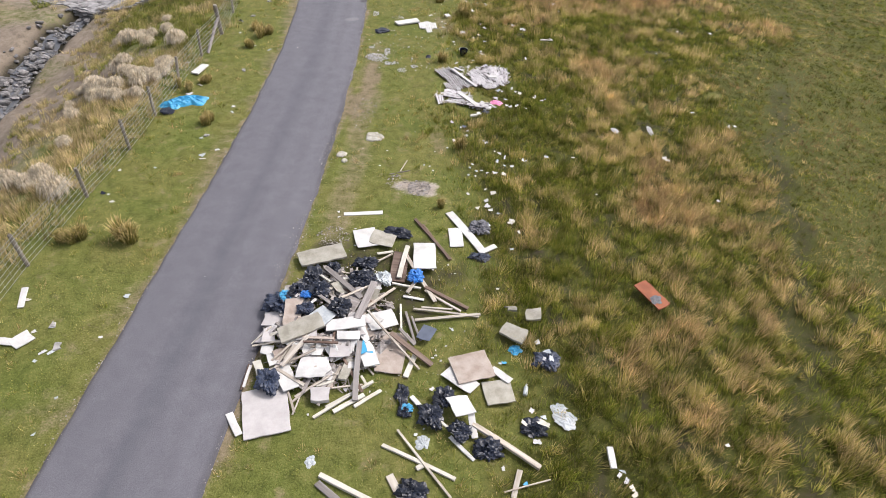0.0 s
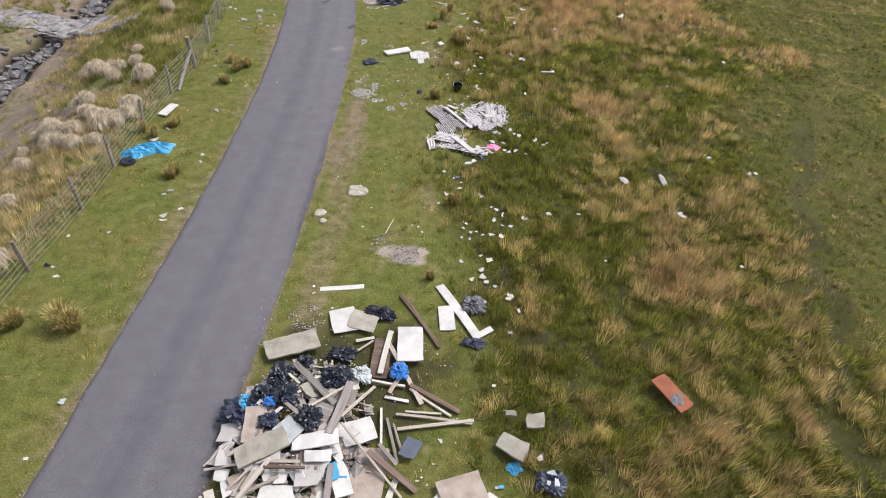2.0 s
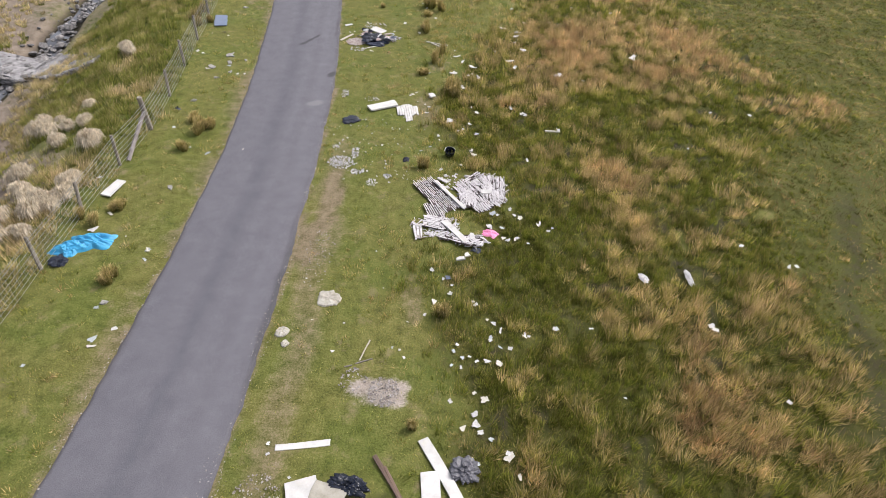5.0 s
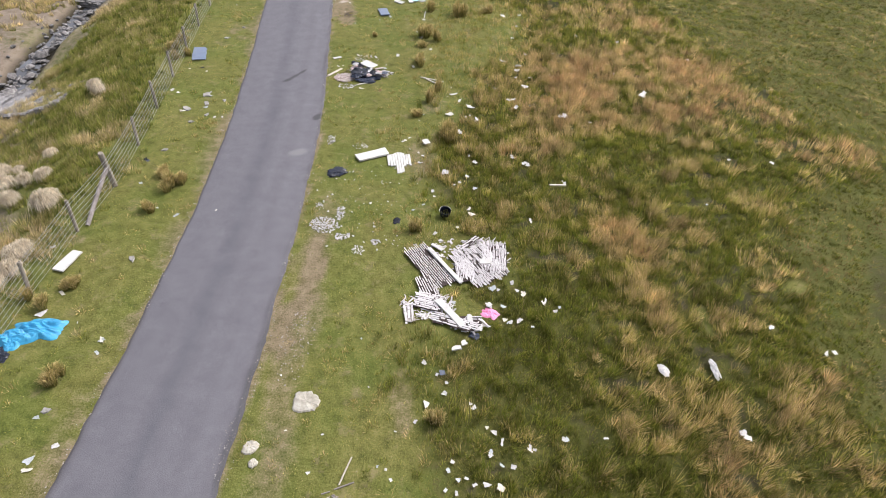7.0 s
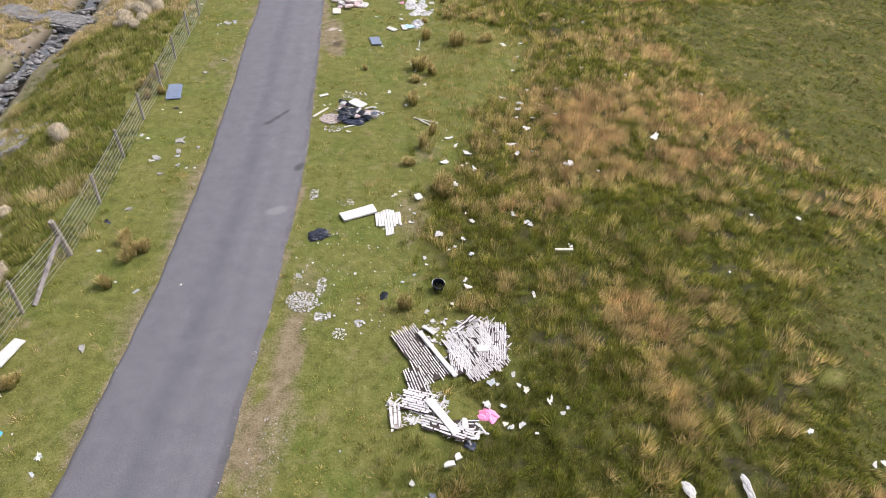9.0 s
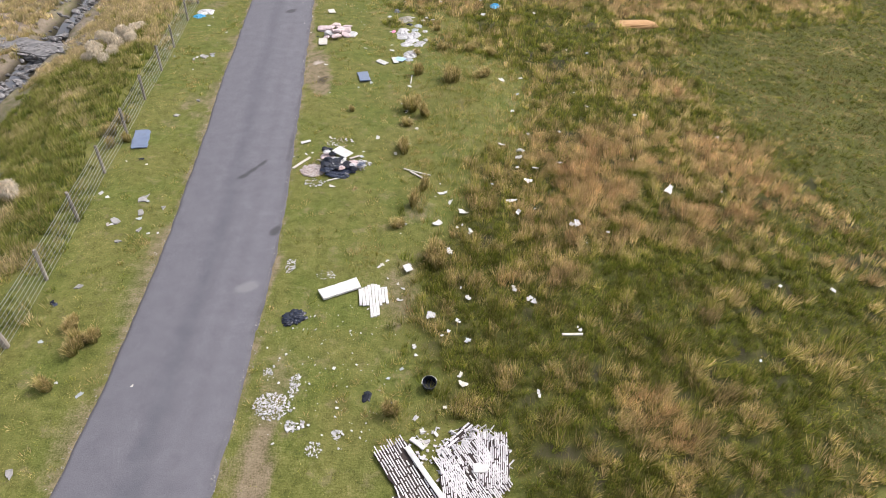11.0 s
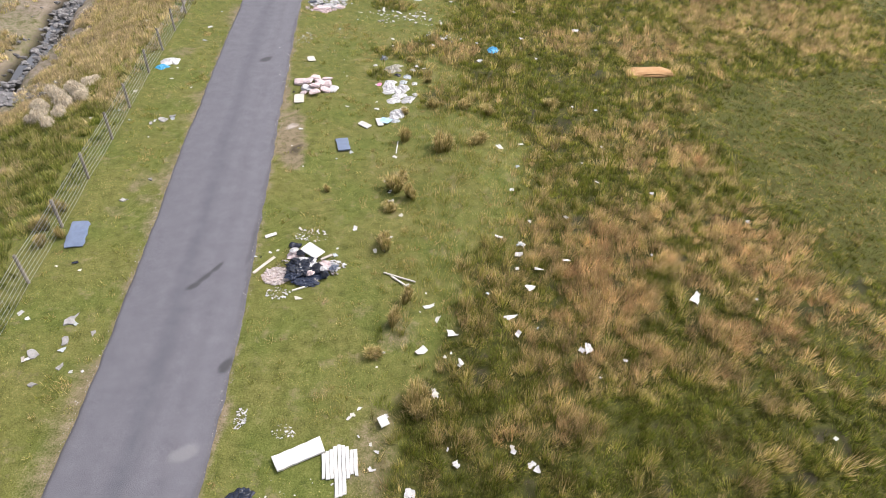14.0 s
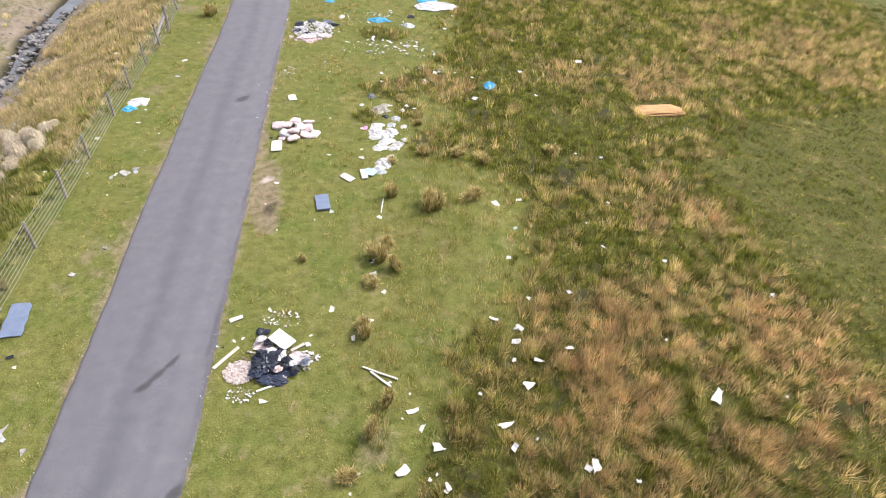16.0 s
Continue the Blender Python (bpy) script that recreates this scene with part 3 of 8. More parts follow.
def slab_bm(length, width, thick, rag, seed, bow=0.0):
    """A broken sheet: an uneven rim, two thicknesses apart, with a slight bow."""
    r = random.Random(seed)
    rim = []
    a, b = length / 2, width / 2
    nl, nw = max(2, int(length / 0.16)), max(2, int(width / 0.16))
    rim += [(-a + length * i / nl, -b) for i in range(nl)]
    rim += [(a, -b + width * i / nw) for i in range(nw)]
    rim += [(a - length * i / nl, b) for i in range(nl)]
    rim += [(-a, b - width * i / nw) for i in range(nw)]
    cut = r.choice([(1, 1), (1, -1), (-1, 1), (-1, -1)])
    bite = rag * r.uniform(1.0, 4.0)
    pts = []
    for x, y in rim:
        if abs(x - cut[0] * a) < bite and abs(y - cut[1] * b) < bite:
            x, y = x - cut[0] * bite * 0.5, y - cut[1] * bite * 0.5
        pts.append((x + r.uniform(-rag, rag), y + r.uniform(-rag, rag)))
    bm = bmesh.new()

    def z(x, y):
        return bow * ((2 * x / length) ** 2 - 0.4)
    e = min(0.006, thick * 0.3)
    rings = []
    for off, h in ((0, 0), (0, thick - e), (e, thick)):
        rings.append([bm.verts.new((x * (1 - off / a), y * (1 - off / b), z(x, y) + h)) for x, y in pts])
    n = len(pts)
    for lo, hi in zip(rings, rings[1:]):
        for i in range(n):
            bm.faces.new((lo[i], lo[(i + 1) % n], hi[(i + 1) % n], hi[i]))
    for ring, up in ((rings[2], 1), (rings[0], -1)):
        c = bm.verts.new((0, 0, z(0, 0) + (thick if up > 0 else 0)))
        for i in range(n):
            f = (ring[i], ring[(i + 1) % n], c)
            bm.faces.new(f if up > 0 else f[::-1])
    return bm


COUNT = [0]


def tick():
    COUNT[0] += 1
    return COUNT[0]


def board(mat, x, y, yaw, length, width, lift=0.0, thick=0.02, rag=0.012, name="board", noun="board", tip=(0, 0), label=""):
    k = tick()
    r = random.Random(k)
    ob = part(name, slab_bm(length, width, thick, rag, k, r.uniform(-0.006, 0.008) * length), mat)
    h = float(heap(x, y))
    wob = 5 if h > 0.08 else 1.5
    z = level(x, y) + h + lift + 0.012
    press(x, y, 0.45 * math.hypot(length, width) + 0.08)
    ob.matrix_world = pose(x, y, z, tip[0] + r.uniform(-wob, wob), tip[1] + r.uniform(-wob, wob), yaw)
    return tagged(ob, label or "%s %s lying %s" % (WORDS[mat], noun, place_words(x, y)), "board")


def plank(mat, x1, y1, x2, y2, width=0.08, thick=0.03, lift1=0.0, lift2=0.0, name="timber_plank", noun="plank"):
    k = tick()
    r = random.Random(k)
    p = Vector((x1, y1, level(x1, y1) + float(heap(x1, y1)) + lift1 + 0.01))
    q = Vector((x2, y2, level(x2, y2) + float(heap(x2, y2)) + lift2 + 0.01))
    d = q - p
    length = d.length
    for u in np.arange(0, 1.01, 0.1 / max(length, 0.1)):
        press(x1 + (x2 - x1) * u, y1 + (y2 - y1) * u, 0.5 * width + 0.1)
    n = max(2, int(length / 0.35))
    bm = bmesh.new()
    rings = []
    bow = r.uniform(-0.012, 0.012) * length
    for i in range(n + 1):
        u = i / n
        s = 1.0 + r.uniform(-0.05, 0.05)
        e = r.uniform(-0.02, 0.02) if i in (0, n) else 0
        cy = bow * (1 - (2 * u - 1) ** 2)
        x = (u - 0.5) * length + e
        c = min(0.006, width * 0.12, thick * 0.25)
        w, t = width * s / 2, thick
        ring = [(-w, 0), (w, 0), (w, t - c), (w - c, t), (-w + c, t), (-w, t - c)]
        rings.append([bm.verts.new((x + (r.uniform(-0.012, 0.012) if i in (0, n) else 0), cy + a, b)) for a, b in ring])
    for lo, hi in zip(rings, rings[1:]):
        for i in range(6):
            bm.faces.new((lo[i], hi[i], hi[(i + 1) % 6], lo[(i + 1) % 6]))
    bm.faces.new(rings[0])
    bm.faces.new(rings[-1][::-1])
    bmesh.ops.recalc_face_normals(bm, faces=bm.faces)
    ob = part(name, bm, mat)
    ax = d.normalized()
    side = Vector((0, 0, 1)).cross(ax).normalized()
    up = ax.cross(side)
    m = Matrix((ax, side, up)).transposed().to_4x4()
    m.translation = (p + q) / 2
    ob.matrix_world = m @ pose(0, 0, 0, r.uniform(-6, 6), 0, 0)
    return tagged(ob, "%s %s lying %s" % (WORDS[mat], noun, place_words((x1 + x2) / 2, (y1 + y2) / 2)), "plank")


BLOB = {}


def sheet_mesh(variant):
    """A thin crumpled sheet one metre across: sharp ridges, hollows and a torn, folded-under rim."""
    n = 26
    off = Vector((variant * 6.1, variant * 2.3, 0.4))
    bm = bmesh.new()
    layers = []
    for down in (0.0, 0.02):
        rows = []
        for i in range(n + 1):
            row = []
            for j in range(n + 1):
                u, v = i / n * 2 - 1, j / n * 2 - 1
                a = math.atan2(v, u)
                reach = 0.40 + 0.20 * noise.noise(Vector((math.cos(a) * 1.5, math.sin(a) * 1.5, 0)) + off) + 0.07 * noise.noise(Vector((math.cos(a) * 4, math.sin(a) * 4, 3)) + off)
                m = max(abs(u), abs(v))
                q = math.hypot(u, v) or 1e-6
                x, y = u / q * m * reach, v / q * m * reach
                p = Vector((x, y, 0))
                w = Vector((noise.noise(p * 3 + off), noise.noise(p * 3 - off), 0)) * 0.25
                z = 0.24 * (1 - 2.4 * abs(noise.noise((p + w) * 3.2 + off * 2))) + 0.16 * (1 - 2.4 * abs(noise.noise((p + w) * 7.5 + off * 3))) + 0.05 * noise.noise(p * 16 + off)
                z = max(0.0, z * (1 - m ** 4) + 0.16) * (1 - 0.8 * m ** 6)
                row.append(bm.verts.new((x, y, z - down)))
            rows.append(row)
        layers.append(rows)
    hi, lo = layers
    for i in range(n):
        for j in range(n):
            bm.faces.new((hi[i][j], hi[i + 1][j], hi[i + 1][j + 1], hi[i][j + 1]))
            bm.faces.new((lo[i][j + 1], lo[i + 1][j + 1], lo[i + 1][j], lo[i][j]))
    me = bpy.data.meshes.new("sheet")
    bm.to_mesh(me)
    bm.free()
    return me


def blob_mesh(kind, mat, variant):
    """A crumpled, creased lump one metre across with a flat foot, kept for reuse. kind: bag, cloth or lump."""
    key = (kind, mat.name, variant)
    if key in BLOB:
        return BLOB[key]
    if kind == "sheet":
        me = sheet_mesh(variant)
        me.materials.append(mat)
        BLOB[key] = me
        return me
    bm = bmesh.new()
    if kind == "cushion":
        bmesh.ops.create_icosphere(bm, subdivisions=4, radius=1.0)
        for v in bm.verts:
            c = v.co.copy()
            puff = 1 + 0.10 * noise.noise(c * 1.7 + Vector((variant * 5, 0, 0))) + 0.05 * (1 - 3 * abs(noise.noise(c * 4 + Vector((0, variant * 4, 0)))))
            px, py = math.copysign(abs(c.x) ** 0.42, c.x), math.copysign(abs(c.y) ** 0.42, c.y)
            thin = (1 - 0.25 * abs(px) ** 3) * (1 - 0.25 * abs(py) ** 3)
            sag = 0.16 * noise.noise(Vector((px * 1.1, py * 1.1, variant * 3.7)))
            crush = 0.10 * (1 - 3 * abs(noise.noise(Vector((px * 2.2, py * 2.2, variant * 1.9 + c.z)))))
            v.co = Vector((0.52 * px * (1 + 0.12 * py * (variant - 1.5)), 0.52 * py, (0.46 * c.z * thin + crush) + sag)) * puff
        me = bpy.data.meshes.new(kind)
        bm.to_mesh(me)
        bm.free()
        me.polygons.foreach_set("use_smooth", [True] * len(me.polygons))
        me.materials.append(mat)
        BLOB[key] = me
        return me
    bmesh.ops.create_icosphere(bm, subdivisions=5 if kind == "cloth" else 4 if kind == "bag" else 2, radius=0.5)
    off = Vector((variant * 7.3, len(kind) * 3.1, 1.7))
    for v in bm.verts:
        c = v.co.copy()
        big = noise.noise(c * 2.4 + off)
        warp = Vector((noise.noise(c * 3 + off), noise.noise(c * 3 - off), big)) * 0.35
        crease = 1 - abs(noise.noise((c + warp) * 4.2 + off * 2)) * 3
        tiny = 1 - abs(noise.noise((c + warp) * 10.0 + off * 3)) * 3
        if kind == "bag":
            n2 = c.normalized()
            fold = abs(noise.noise(Vector((n2.x * 2.6, n2.y * 2.6, c.z * 1.1)) + off + warp))
            fine_fold = abs(noise.noise(Vector((n2.x * 6.5, n2.y * 6.5, c.z * 2.4)) + off * 2 + warp))
            v.co = c * (1.06 + 0.55 * big - 0.50 * fold - 0.42 * fine_fold + 0.06 * tiny)
            v.co.z *= 0.80
        elif kind == "cloth":
            v.co = c * (0.85 + 0.80 * big + 0.16 * crease + 0.08 * tiny)
            v.co.z = (abs(v.co.z) * 0.6 + 0.16 * crease + 0.07 * tiny) * (1 if c.z > 0 else 0.1)
        else:
            v.co = c * (1.0 + 0.55 * big + 0.08 * tiny)
        if v.co.z < -0.2:
            v.co.z = -0.2 + (v.co.z + 0.2) * 0.1
    me = bpy.data.meshes.new(kind)
    bm.to_mesh(me)
    bm.free()
    me.polygons.foreach_set("use_smooth", [kind == "cloth"] * len(me.polygons))
    me.materials.append(mat)
    BLOB[key] = me
    return me


def blob(kind, mat, x, y, length, width, yaw=0.0, tall=0.5, lift=0.0, name="bin_bag", noun="bin bag", category="bag", group="", label=""):
    k = tick()
    ob = new(name, blob_mesh(kind, mat, k % 4))
    h = min(length, width) * tall
    press(x, y, 0.4 * max(length, width) + 0.08)
    z = level(x, y) + float(heap(x, y)) + lift + (0.4 if kind == "cushion" else 0.2 if kind not in ("cloth", "sheet") else 0.0) * h * 0.85
    tip = ((k * 37) % 41 - 20, (k * 53) % 31 - 15) if name == "cushion" else (0, 0)
    ob.matrix_world = pose(x, y, z, tip[0], tip[1], yaw) @ Matrix.Diagonal((length, width, h, 1))
    tagged(ob, label or "%s %s lying %s" % (WORDS.get(mat, "grey"), noun, place_words(x, y)), category, group)
    return ob


def bag(mat, x, y, length, width, yaw=0.0, tall=0.5, lift=0.0):
    """A tied bin bag with its gathered neck."""
    ob = blob("bag", mat, x, y, length, width, yaw, tall, lift)
    bm = bmesh.new()
    r = random.Random(tick())
    rings = []
    for i, (zz, rr) in enumerate(((0.0, 0.5), (0.35, 0.16), (0.55, 0.3), (1.0, 0.75))):
        rings.append([bm.verts.new(((rr + r.uniform(-0.1, 0.1)) * math.cos(a * math.pi / 5), (rr + r.uniform(-0.1, 0.1)) * math.sin(a * math.pi / 5), zz + r.uniform(-0.1, 0.1) * (i == 3))) for a in range(10)])
    for lo, hi in zip(rings, rings[1:]):
        for i in range(10):
            bm.faces.new((lo[i], lo[(i + 1) % 10], hi[(i + 1) % 10], hi[i]))
    neck = part("neck", bm, mat, ob, smooth=True)
    neck.matrix_basis = pose(r.uniform(-0.15, 0.15), r.uniform(-0.15, 0.15), 0.36, r.uniform(-40, 40), r.uniform(-40, 40), 0) @ Matrix.Diagonal((0.16, 0.16, 0.24, 1))
    return ob


SCRAP = {}


def scrap_mesh(mat, variant):
    """A torn, curled piece of sheet one metre across."""
    key = (mat.name, variant)
    if key in SCRAP:
        return SCRAP[key]
    r = random.Random(variant * 13 + 5)
    bm = bmesh.new()
    n = 5
    ang = r.uniform(0, 6)
    r_taper = r.uniform(-2, 2)
    rows = []
    for layer in (0, 1):
        g = []
        for i in range(n + 1):
            row = []
            for j in range(n + 1):
                u, v = i / n - 0.5, j / n - 0.5
                q = random.Random(variant * 1000 + i * 17 + j)
                rim = i in (0, n) or j in (0, n)
                x, y = u + (q.uniform(-0.12, 0.12) if rim else 0), v + (q.uniform(-0.12, 0.12) if rim else 0)
                x, y = x * (1 - 0.35 * r_taper * y), y * (1 + 0.5 * r_taper * x)
                w = 0.35 * (u * math.cos(ang) + v * math.sin(ang)) ** 2 + 0.14 * noise.noise(Vector((u * 4, v * 4, variant * 3.3)))
                row.append(bm.verts.new((x, y, w + (0.03 if layer else 0.0))))
            g.append(row)
        rows.append(g)
    lo, hi = rows
    for i in range(n):
        for j in range(n):
            bm.faces.new((hi[i][j], hi[i + 1][j], hi[i + 1][j + 1], hi[i][j + 1]))
            bm.faces.new((lo[i][j + 1], lo[i + 1][j + 1], lo[i + 1][j], lo[i][j]))
    ring = [(i, 0) for i in range(n)] + [(n, j) for j in range(n)] + [(n - i, n) for i in range(n)] + [(0, n - j) for j in range(n)]
    for (a, b), (c, d) in zip(ring, ring[1:] + ring[:1]):
        bm.faces.new((lo[a][b], lo[c][d], hi[c][d], hi[a][b]))
    me = bpy.data.meshes.new("scrap")
    bm.to_mesh(me)
    bm.free()
    me.materials.append(mat)
    SCRAP[key] = me
    return me


def scrap(mat, x, y, length, width, yaw=0.0, lift=0.02):
    k = tick()
    ob = new("litter_scrap", scrap_mesh(mat, k % 6))
    up = 0.06 * float(moor(x, y)) + lift
    press(x, y, 0.4 * max(length, width) + 0.10)
    press(x, y - 0.12, 0.14)
    length, width = (0.62 + 0.07 * (k % 5)) * length, (0.5 + 0.06 * (k % 7)) * width
    yaw = yaw + (k * 29) % 180
    h = 0.05 if road_left(y) < x < road_right(y) else 0.0
    ob.matrix_world = pose(x, y, level(x, y) + float(heap(x, y)) + up + h, (k * 37) % 25 - 12, (k * 53) % 25 - 12, yaw) @ Matrix.Diagonal((length, width, 0.35 * min(length, width), 1))
    return tagged(ob, "torn %s scrap %s" % (WORDS[mat].replace("painted", "paper"), place_words(x, y)), "litter", "scattered litter")


def chunk(mat, x, y, length, width, yaw=0.0, thick=0.02):
    """A broken piece of thin white packaging: a flat snapped shard, or one that is bent and crumpled."""
    k = tick()
    up = 0.10 * float(moor(x, y))
    press(x, y, 0.5 * max(length, width) + 0.08)
    press(x, y - 0.15, 0.12)
    place = pose(x, y, level(x, y) + float(heap(x, y)) + up + 0.005, (k * 37) % 31 - 15, (k * 53) % 31 - 15, yaw)
    if k % 2:
        ob = part("litter_block", slab_bm(length * 0.92, width, thick, 0.16 * width, k, 0.03), mat)
        ob.matrix_world = place
    else:
        ob = new("litter_block", scrap_mesh(mat, k % 6))
        ob.matrix_world = place @ Matrix.Diagonal((length, width * 1.2, 0.5 * width, 1))
    return tagged(ob, "broken %s piece %s" % (WORDS[mat].replace("painted", "foam"), place_words(x, y)), "litter", "scattered litter")


def crumbs(name, mat, x, y, rx, ry, count, lo, hi, label, turn=0.0, flat=0.5, dense=1.0, stick=1.0):
    """Countless broken bits strewn over an ellipse, in one mesh."""
    g = np.random.default_rng(tick())
    a, q = g.uniform(0, 2 * np.pi, count), np.sqrt(g.uniform(0, 1, count)) ** dense
    c, s = math.cos(radians(turn)), math.sin(radians(turn))
    px, py = q * rx * np.cos(a), q * ry * np.sin(a)
    X, Y = x + px * c - py * s, y + px * s + py * c
    Z = ground(X, Y) + g.uniform(0.0, 1.0, count) * (0.02 + heap(X, Y)) + 0.05 * ((X > road_left(Y)) & (X < road_right(Y))) + 0.06 * moor(X, Y)
    size = g.uniform(0, 1, count) ** 2 * (hi - lo) + lo
    box = np.array([(-1, -1, -1), (1, -1, -1), (1, 1, -1), (-1, 1, -1), (-1, -1, 1), (1, -1, 1), (1, 1, 1), (-1, 1, 1)], float) * 0.5
    P = box[None] * np.stack([size * g.uniform(0.8, 1.6, count) * stick, size * g.uniform(0.5, 1.0, count), size * flat * g.uniform(0.4, 1.0, count)], -1)[:, None, :]
    P = P + g.normal(0, 0.11, P.shape) * size[:, None, None]
    yaw, tilt = g.uniform(0, 2 * np.pi, count)[:, None], g.normal(0, 0.4, count)[:, None]
    x1, z1 = P[..., 0] * np.cos(tilt) + P[..., 2] * np.sin(tilt), -P[..., 0] * np.sin(tilt) + P[..., 2] * np.cos(tilt)
    V = np.stack([X[:, None] + x1 * np.cos(yaw) - P[..., 1] * np.sin(yaw), Y[:, None] + x1 * np.sin(yaw) + P[..., 1] * np.cos(yaw), Z[:, None] + z1 + 0.3 * size[:, None]], -1)
    Q = np.array([(0, 3, 2, 1), (4, 5, 6, 7), (0, 1, 5, 4), (1, 2, 6, 5), (2, 3, 7, 6), (3, 0, 4, 7)])
    F = (np.arange(count)[:, None, None] * 8 + Q[None]).reshape(-1, 4)
    me = bpy.data.meshes.new(name)
    fill_mesh(me, V.reshape(-1, 3), F)
    me.materials.append(mat)
    return tagged(new(name, me), label, "debris", kind="stuff")


def spill(x, y, length, width, yaw):
    """A thin pat of set plaster with a ragged rim."""
    k = tick()
    bm = bmesh.new()
    c = bm.verts.new((0, 0, 0.05))
    rings = []
    for f, h in ((0.55, 0.045), (0.9, 0.03), (1.0, 0.0)):
        ring = []
        for i in range(40):
            a = i * math.pi / 20
            q = f * (1 + 0.28 * noise.noise(Vector((math.cos(a) * 1.3, math.sin(a) * 1.3, k * 1.9))) + 0.16 * noise.noise(Vector((math.cos(a) * 5, math.sin(a) * 5, k * 2.9))))
            ring.append(bm.verts.new((q * length / 2 * math.cos(a), q * width / 2 * math.sin(a), h * (1 + 0.5 * noise.noise(Vector((math.cos(a) * 3 * f, math.sin(a) * 3 * f, 7)))))))
        rings.append(ring)
    for i in range(40):
        j = (i + 1) % 40
        bm.faces.new((c, rings[0][i], rings[0][j]))
        bm.faces.new((rings[0][i], rings[1][i], rings[1][j], rings[0][j]))
        bm.faces.new((rings[1][i], rings[2][i], rings[2][j], rings[1][j]))
    ob = part("plaster_spill", bm, SPILL)
    ob.matrix_world = pose(x, y, level(x, y) + 0.012, 0, 0, yaw)
    return tagged(ob, "pale pat of set plaster spilt on the turf", "plaster spill")


TUFT = {}


def tuft_mesh(kind, mat, variant):
    """A clump of long blades, one metre across: rush stands up and fans out, straw hangs over in a mop."""
    key = (kind, variant)
    if key in TUFT:
        return TUFT[key]
    g = np.random.default_rng(variant + 40)
    mop = kind == "straw"
    n = 760 if mop else 460
    a = g.uniform(0, 2 * np.pi, n)
    q = np.sqrt(g.uniform(0, 1, n))
    r0 = (0.12 if mop else 0.14) * q
    far = 0.08 + 0.34 * q * g.uniform(0.4, 1.3, n) if mop else 0.03 + 0.27 * q * g.uniform(0.4, 1.2, n)
    tall = g.uniform(0.80, 1.0, n) * (1 - 0.30 * q ** 2) if mop else g.uniform(0.55, 1.0, n) * (1 - 0.35 * q)
    drop = (0.10 + 0.55 * q ** 2) * g.uniform(0.7, 1.1, n) if mop else np.full(n, 0.02)
    w = g.uniform(0.016, 0.028, n) if mop else g.uniform(0.010, 0.018, n)
    f = a + np.pi / 2 + g.normal(0, 0.5, n)
    wx, wy = np.cos(f) * w / 2, np.sin(f) * w / 2
    c, s = np.cos(a), np.sin(a)
    crown = g.integers(0, 3, n)
    room = 0.10 if mop else 0.20
    ox, oy, oh = g.uniform(-room, room, 3)[crown], g.uniform(-room, room, 3)[crown], g.uniform(0.75, 1.1, 3)[crown]
    tall = tall * oh

    def pt(rad, z, k):
        return np.stack([ox + c * rad + k * wx, oy + s * rad + k * wy, z], -1)
    o = np.zeros(n) - 0.03
    P = np.stack([pt(r0, o, -1), pt(r0, o, 1), pt(r0 + far * 0.4, tall * 0.75, -1), pt(r0 + far * 0.4, tall * 0.75, 1),
                  pt(r0 + far * 0.75, tall, -0.8), pt(r0 + far * 0.75, tall, 0.8), pt(r0 + far, tall - drop, 0)], 1)
    b = (np.arange(n) * 7)[:, None]
    T = np.concatenate([b + [0, 1, 3], b + [0, 3, 2], b + [2, 3, 5], b + [2, 5, 4], b + [4, 5, 6]], 1).reshape(-1, 3)
    me = bpy.data.meshes.new(kind)
    fill_mesh(me, P.reshape(-1, 3), T, True)
    base = g.normal(0, 0.15, n)
    D = np.stack([base + k for k in ((0.12, 0.12, 0.34, 0.34, 0.54, 0.54, 0.86) if kind == "rush" else (0.2, 0.2, 0.5, 0.5, 0.75, 0.75, 0.8))], 1)
    me.attributes.new("dry", "FLOAT", "POINT").data.foreach_set("value", np.clip(D, 0, 1).astype(np.float32).ravel())
    me.attributes.new("tint", "FLOAT", "POINT").data.foreach_set("value", np.ones(7 * n, np.float32))
    me.materials.append(mat)
    TUFT[key] = me
    return me


def rush(x, y, wide, tall):
    k = tick()
    ob = new("rush_tussock", tuft_mesh("rush", RUSH, k % 4))
    ob.matrix_world = pose(x, y, level(x, y), 0, 0, (k * 71) % 360) @ Matrix.Diagonal((wide, wide, tall, 1))
    return tagged(ob, "spiky rush tussock, brown-green with straw tips", "tussock", "rush tussocks")


def straw(x, y, wide, tall):
    k = tick()
    ob = new("straw_tussock", tuft_mesh("straw", STRAW, k % 4))
    ob.matrix_world = pose(x, y, level(x, y), 0, 0, (k * 71) % 360) @ Matrix.Diagonal((wide, wide, tall, 1))
    return tagged(ob, "bleached straw-coloured grass tussock hanging over in a mop", "tussock", "straw tussocks")


def straw_band(count, seed, x0, x1, y0, y1):
    """More mops strewn in loose company over a stretch of the bank."""
    r = random.Random(seed)
    while count:
        x, y = r.uniform(x0, x1), r.uniform(y0, y1)
        if float(fence_x(y)) - x > 0.7 and float(wave(x, y, 2.2, 73)) > -0.1:
            wide = r.uniform(0.38, 0.68)
            straw(x, y, wide, wide * r.uniform(0.6, 0.85))
            count -= 1


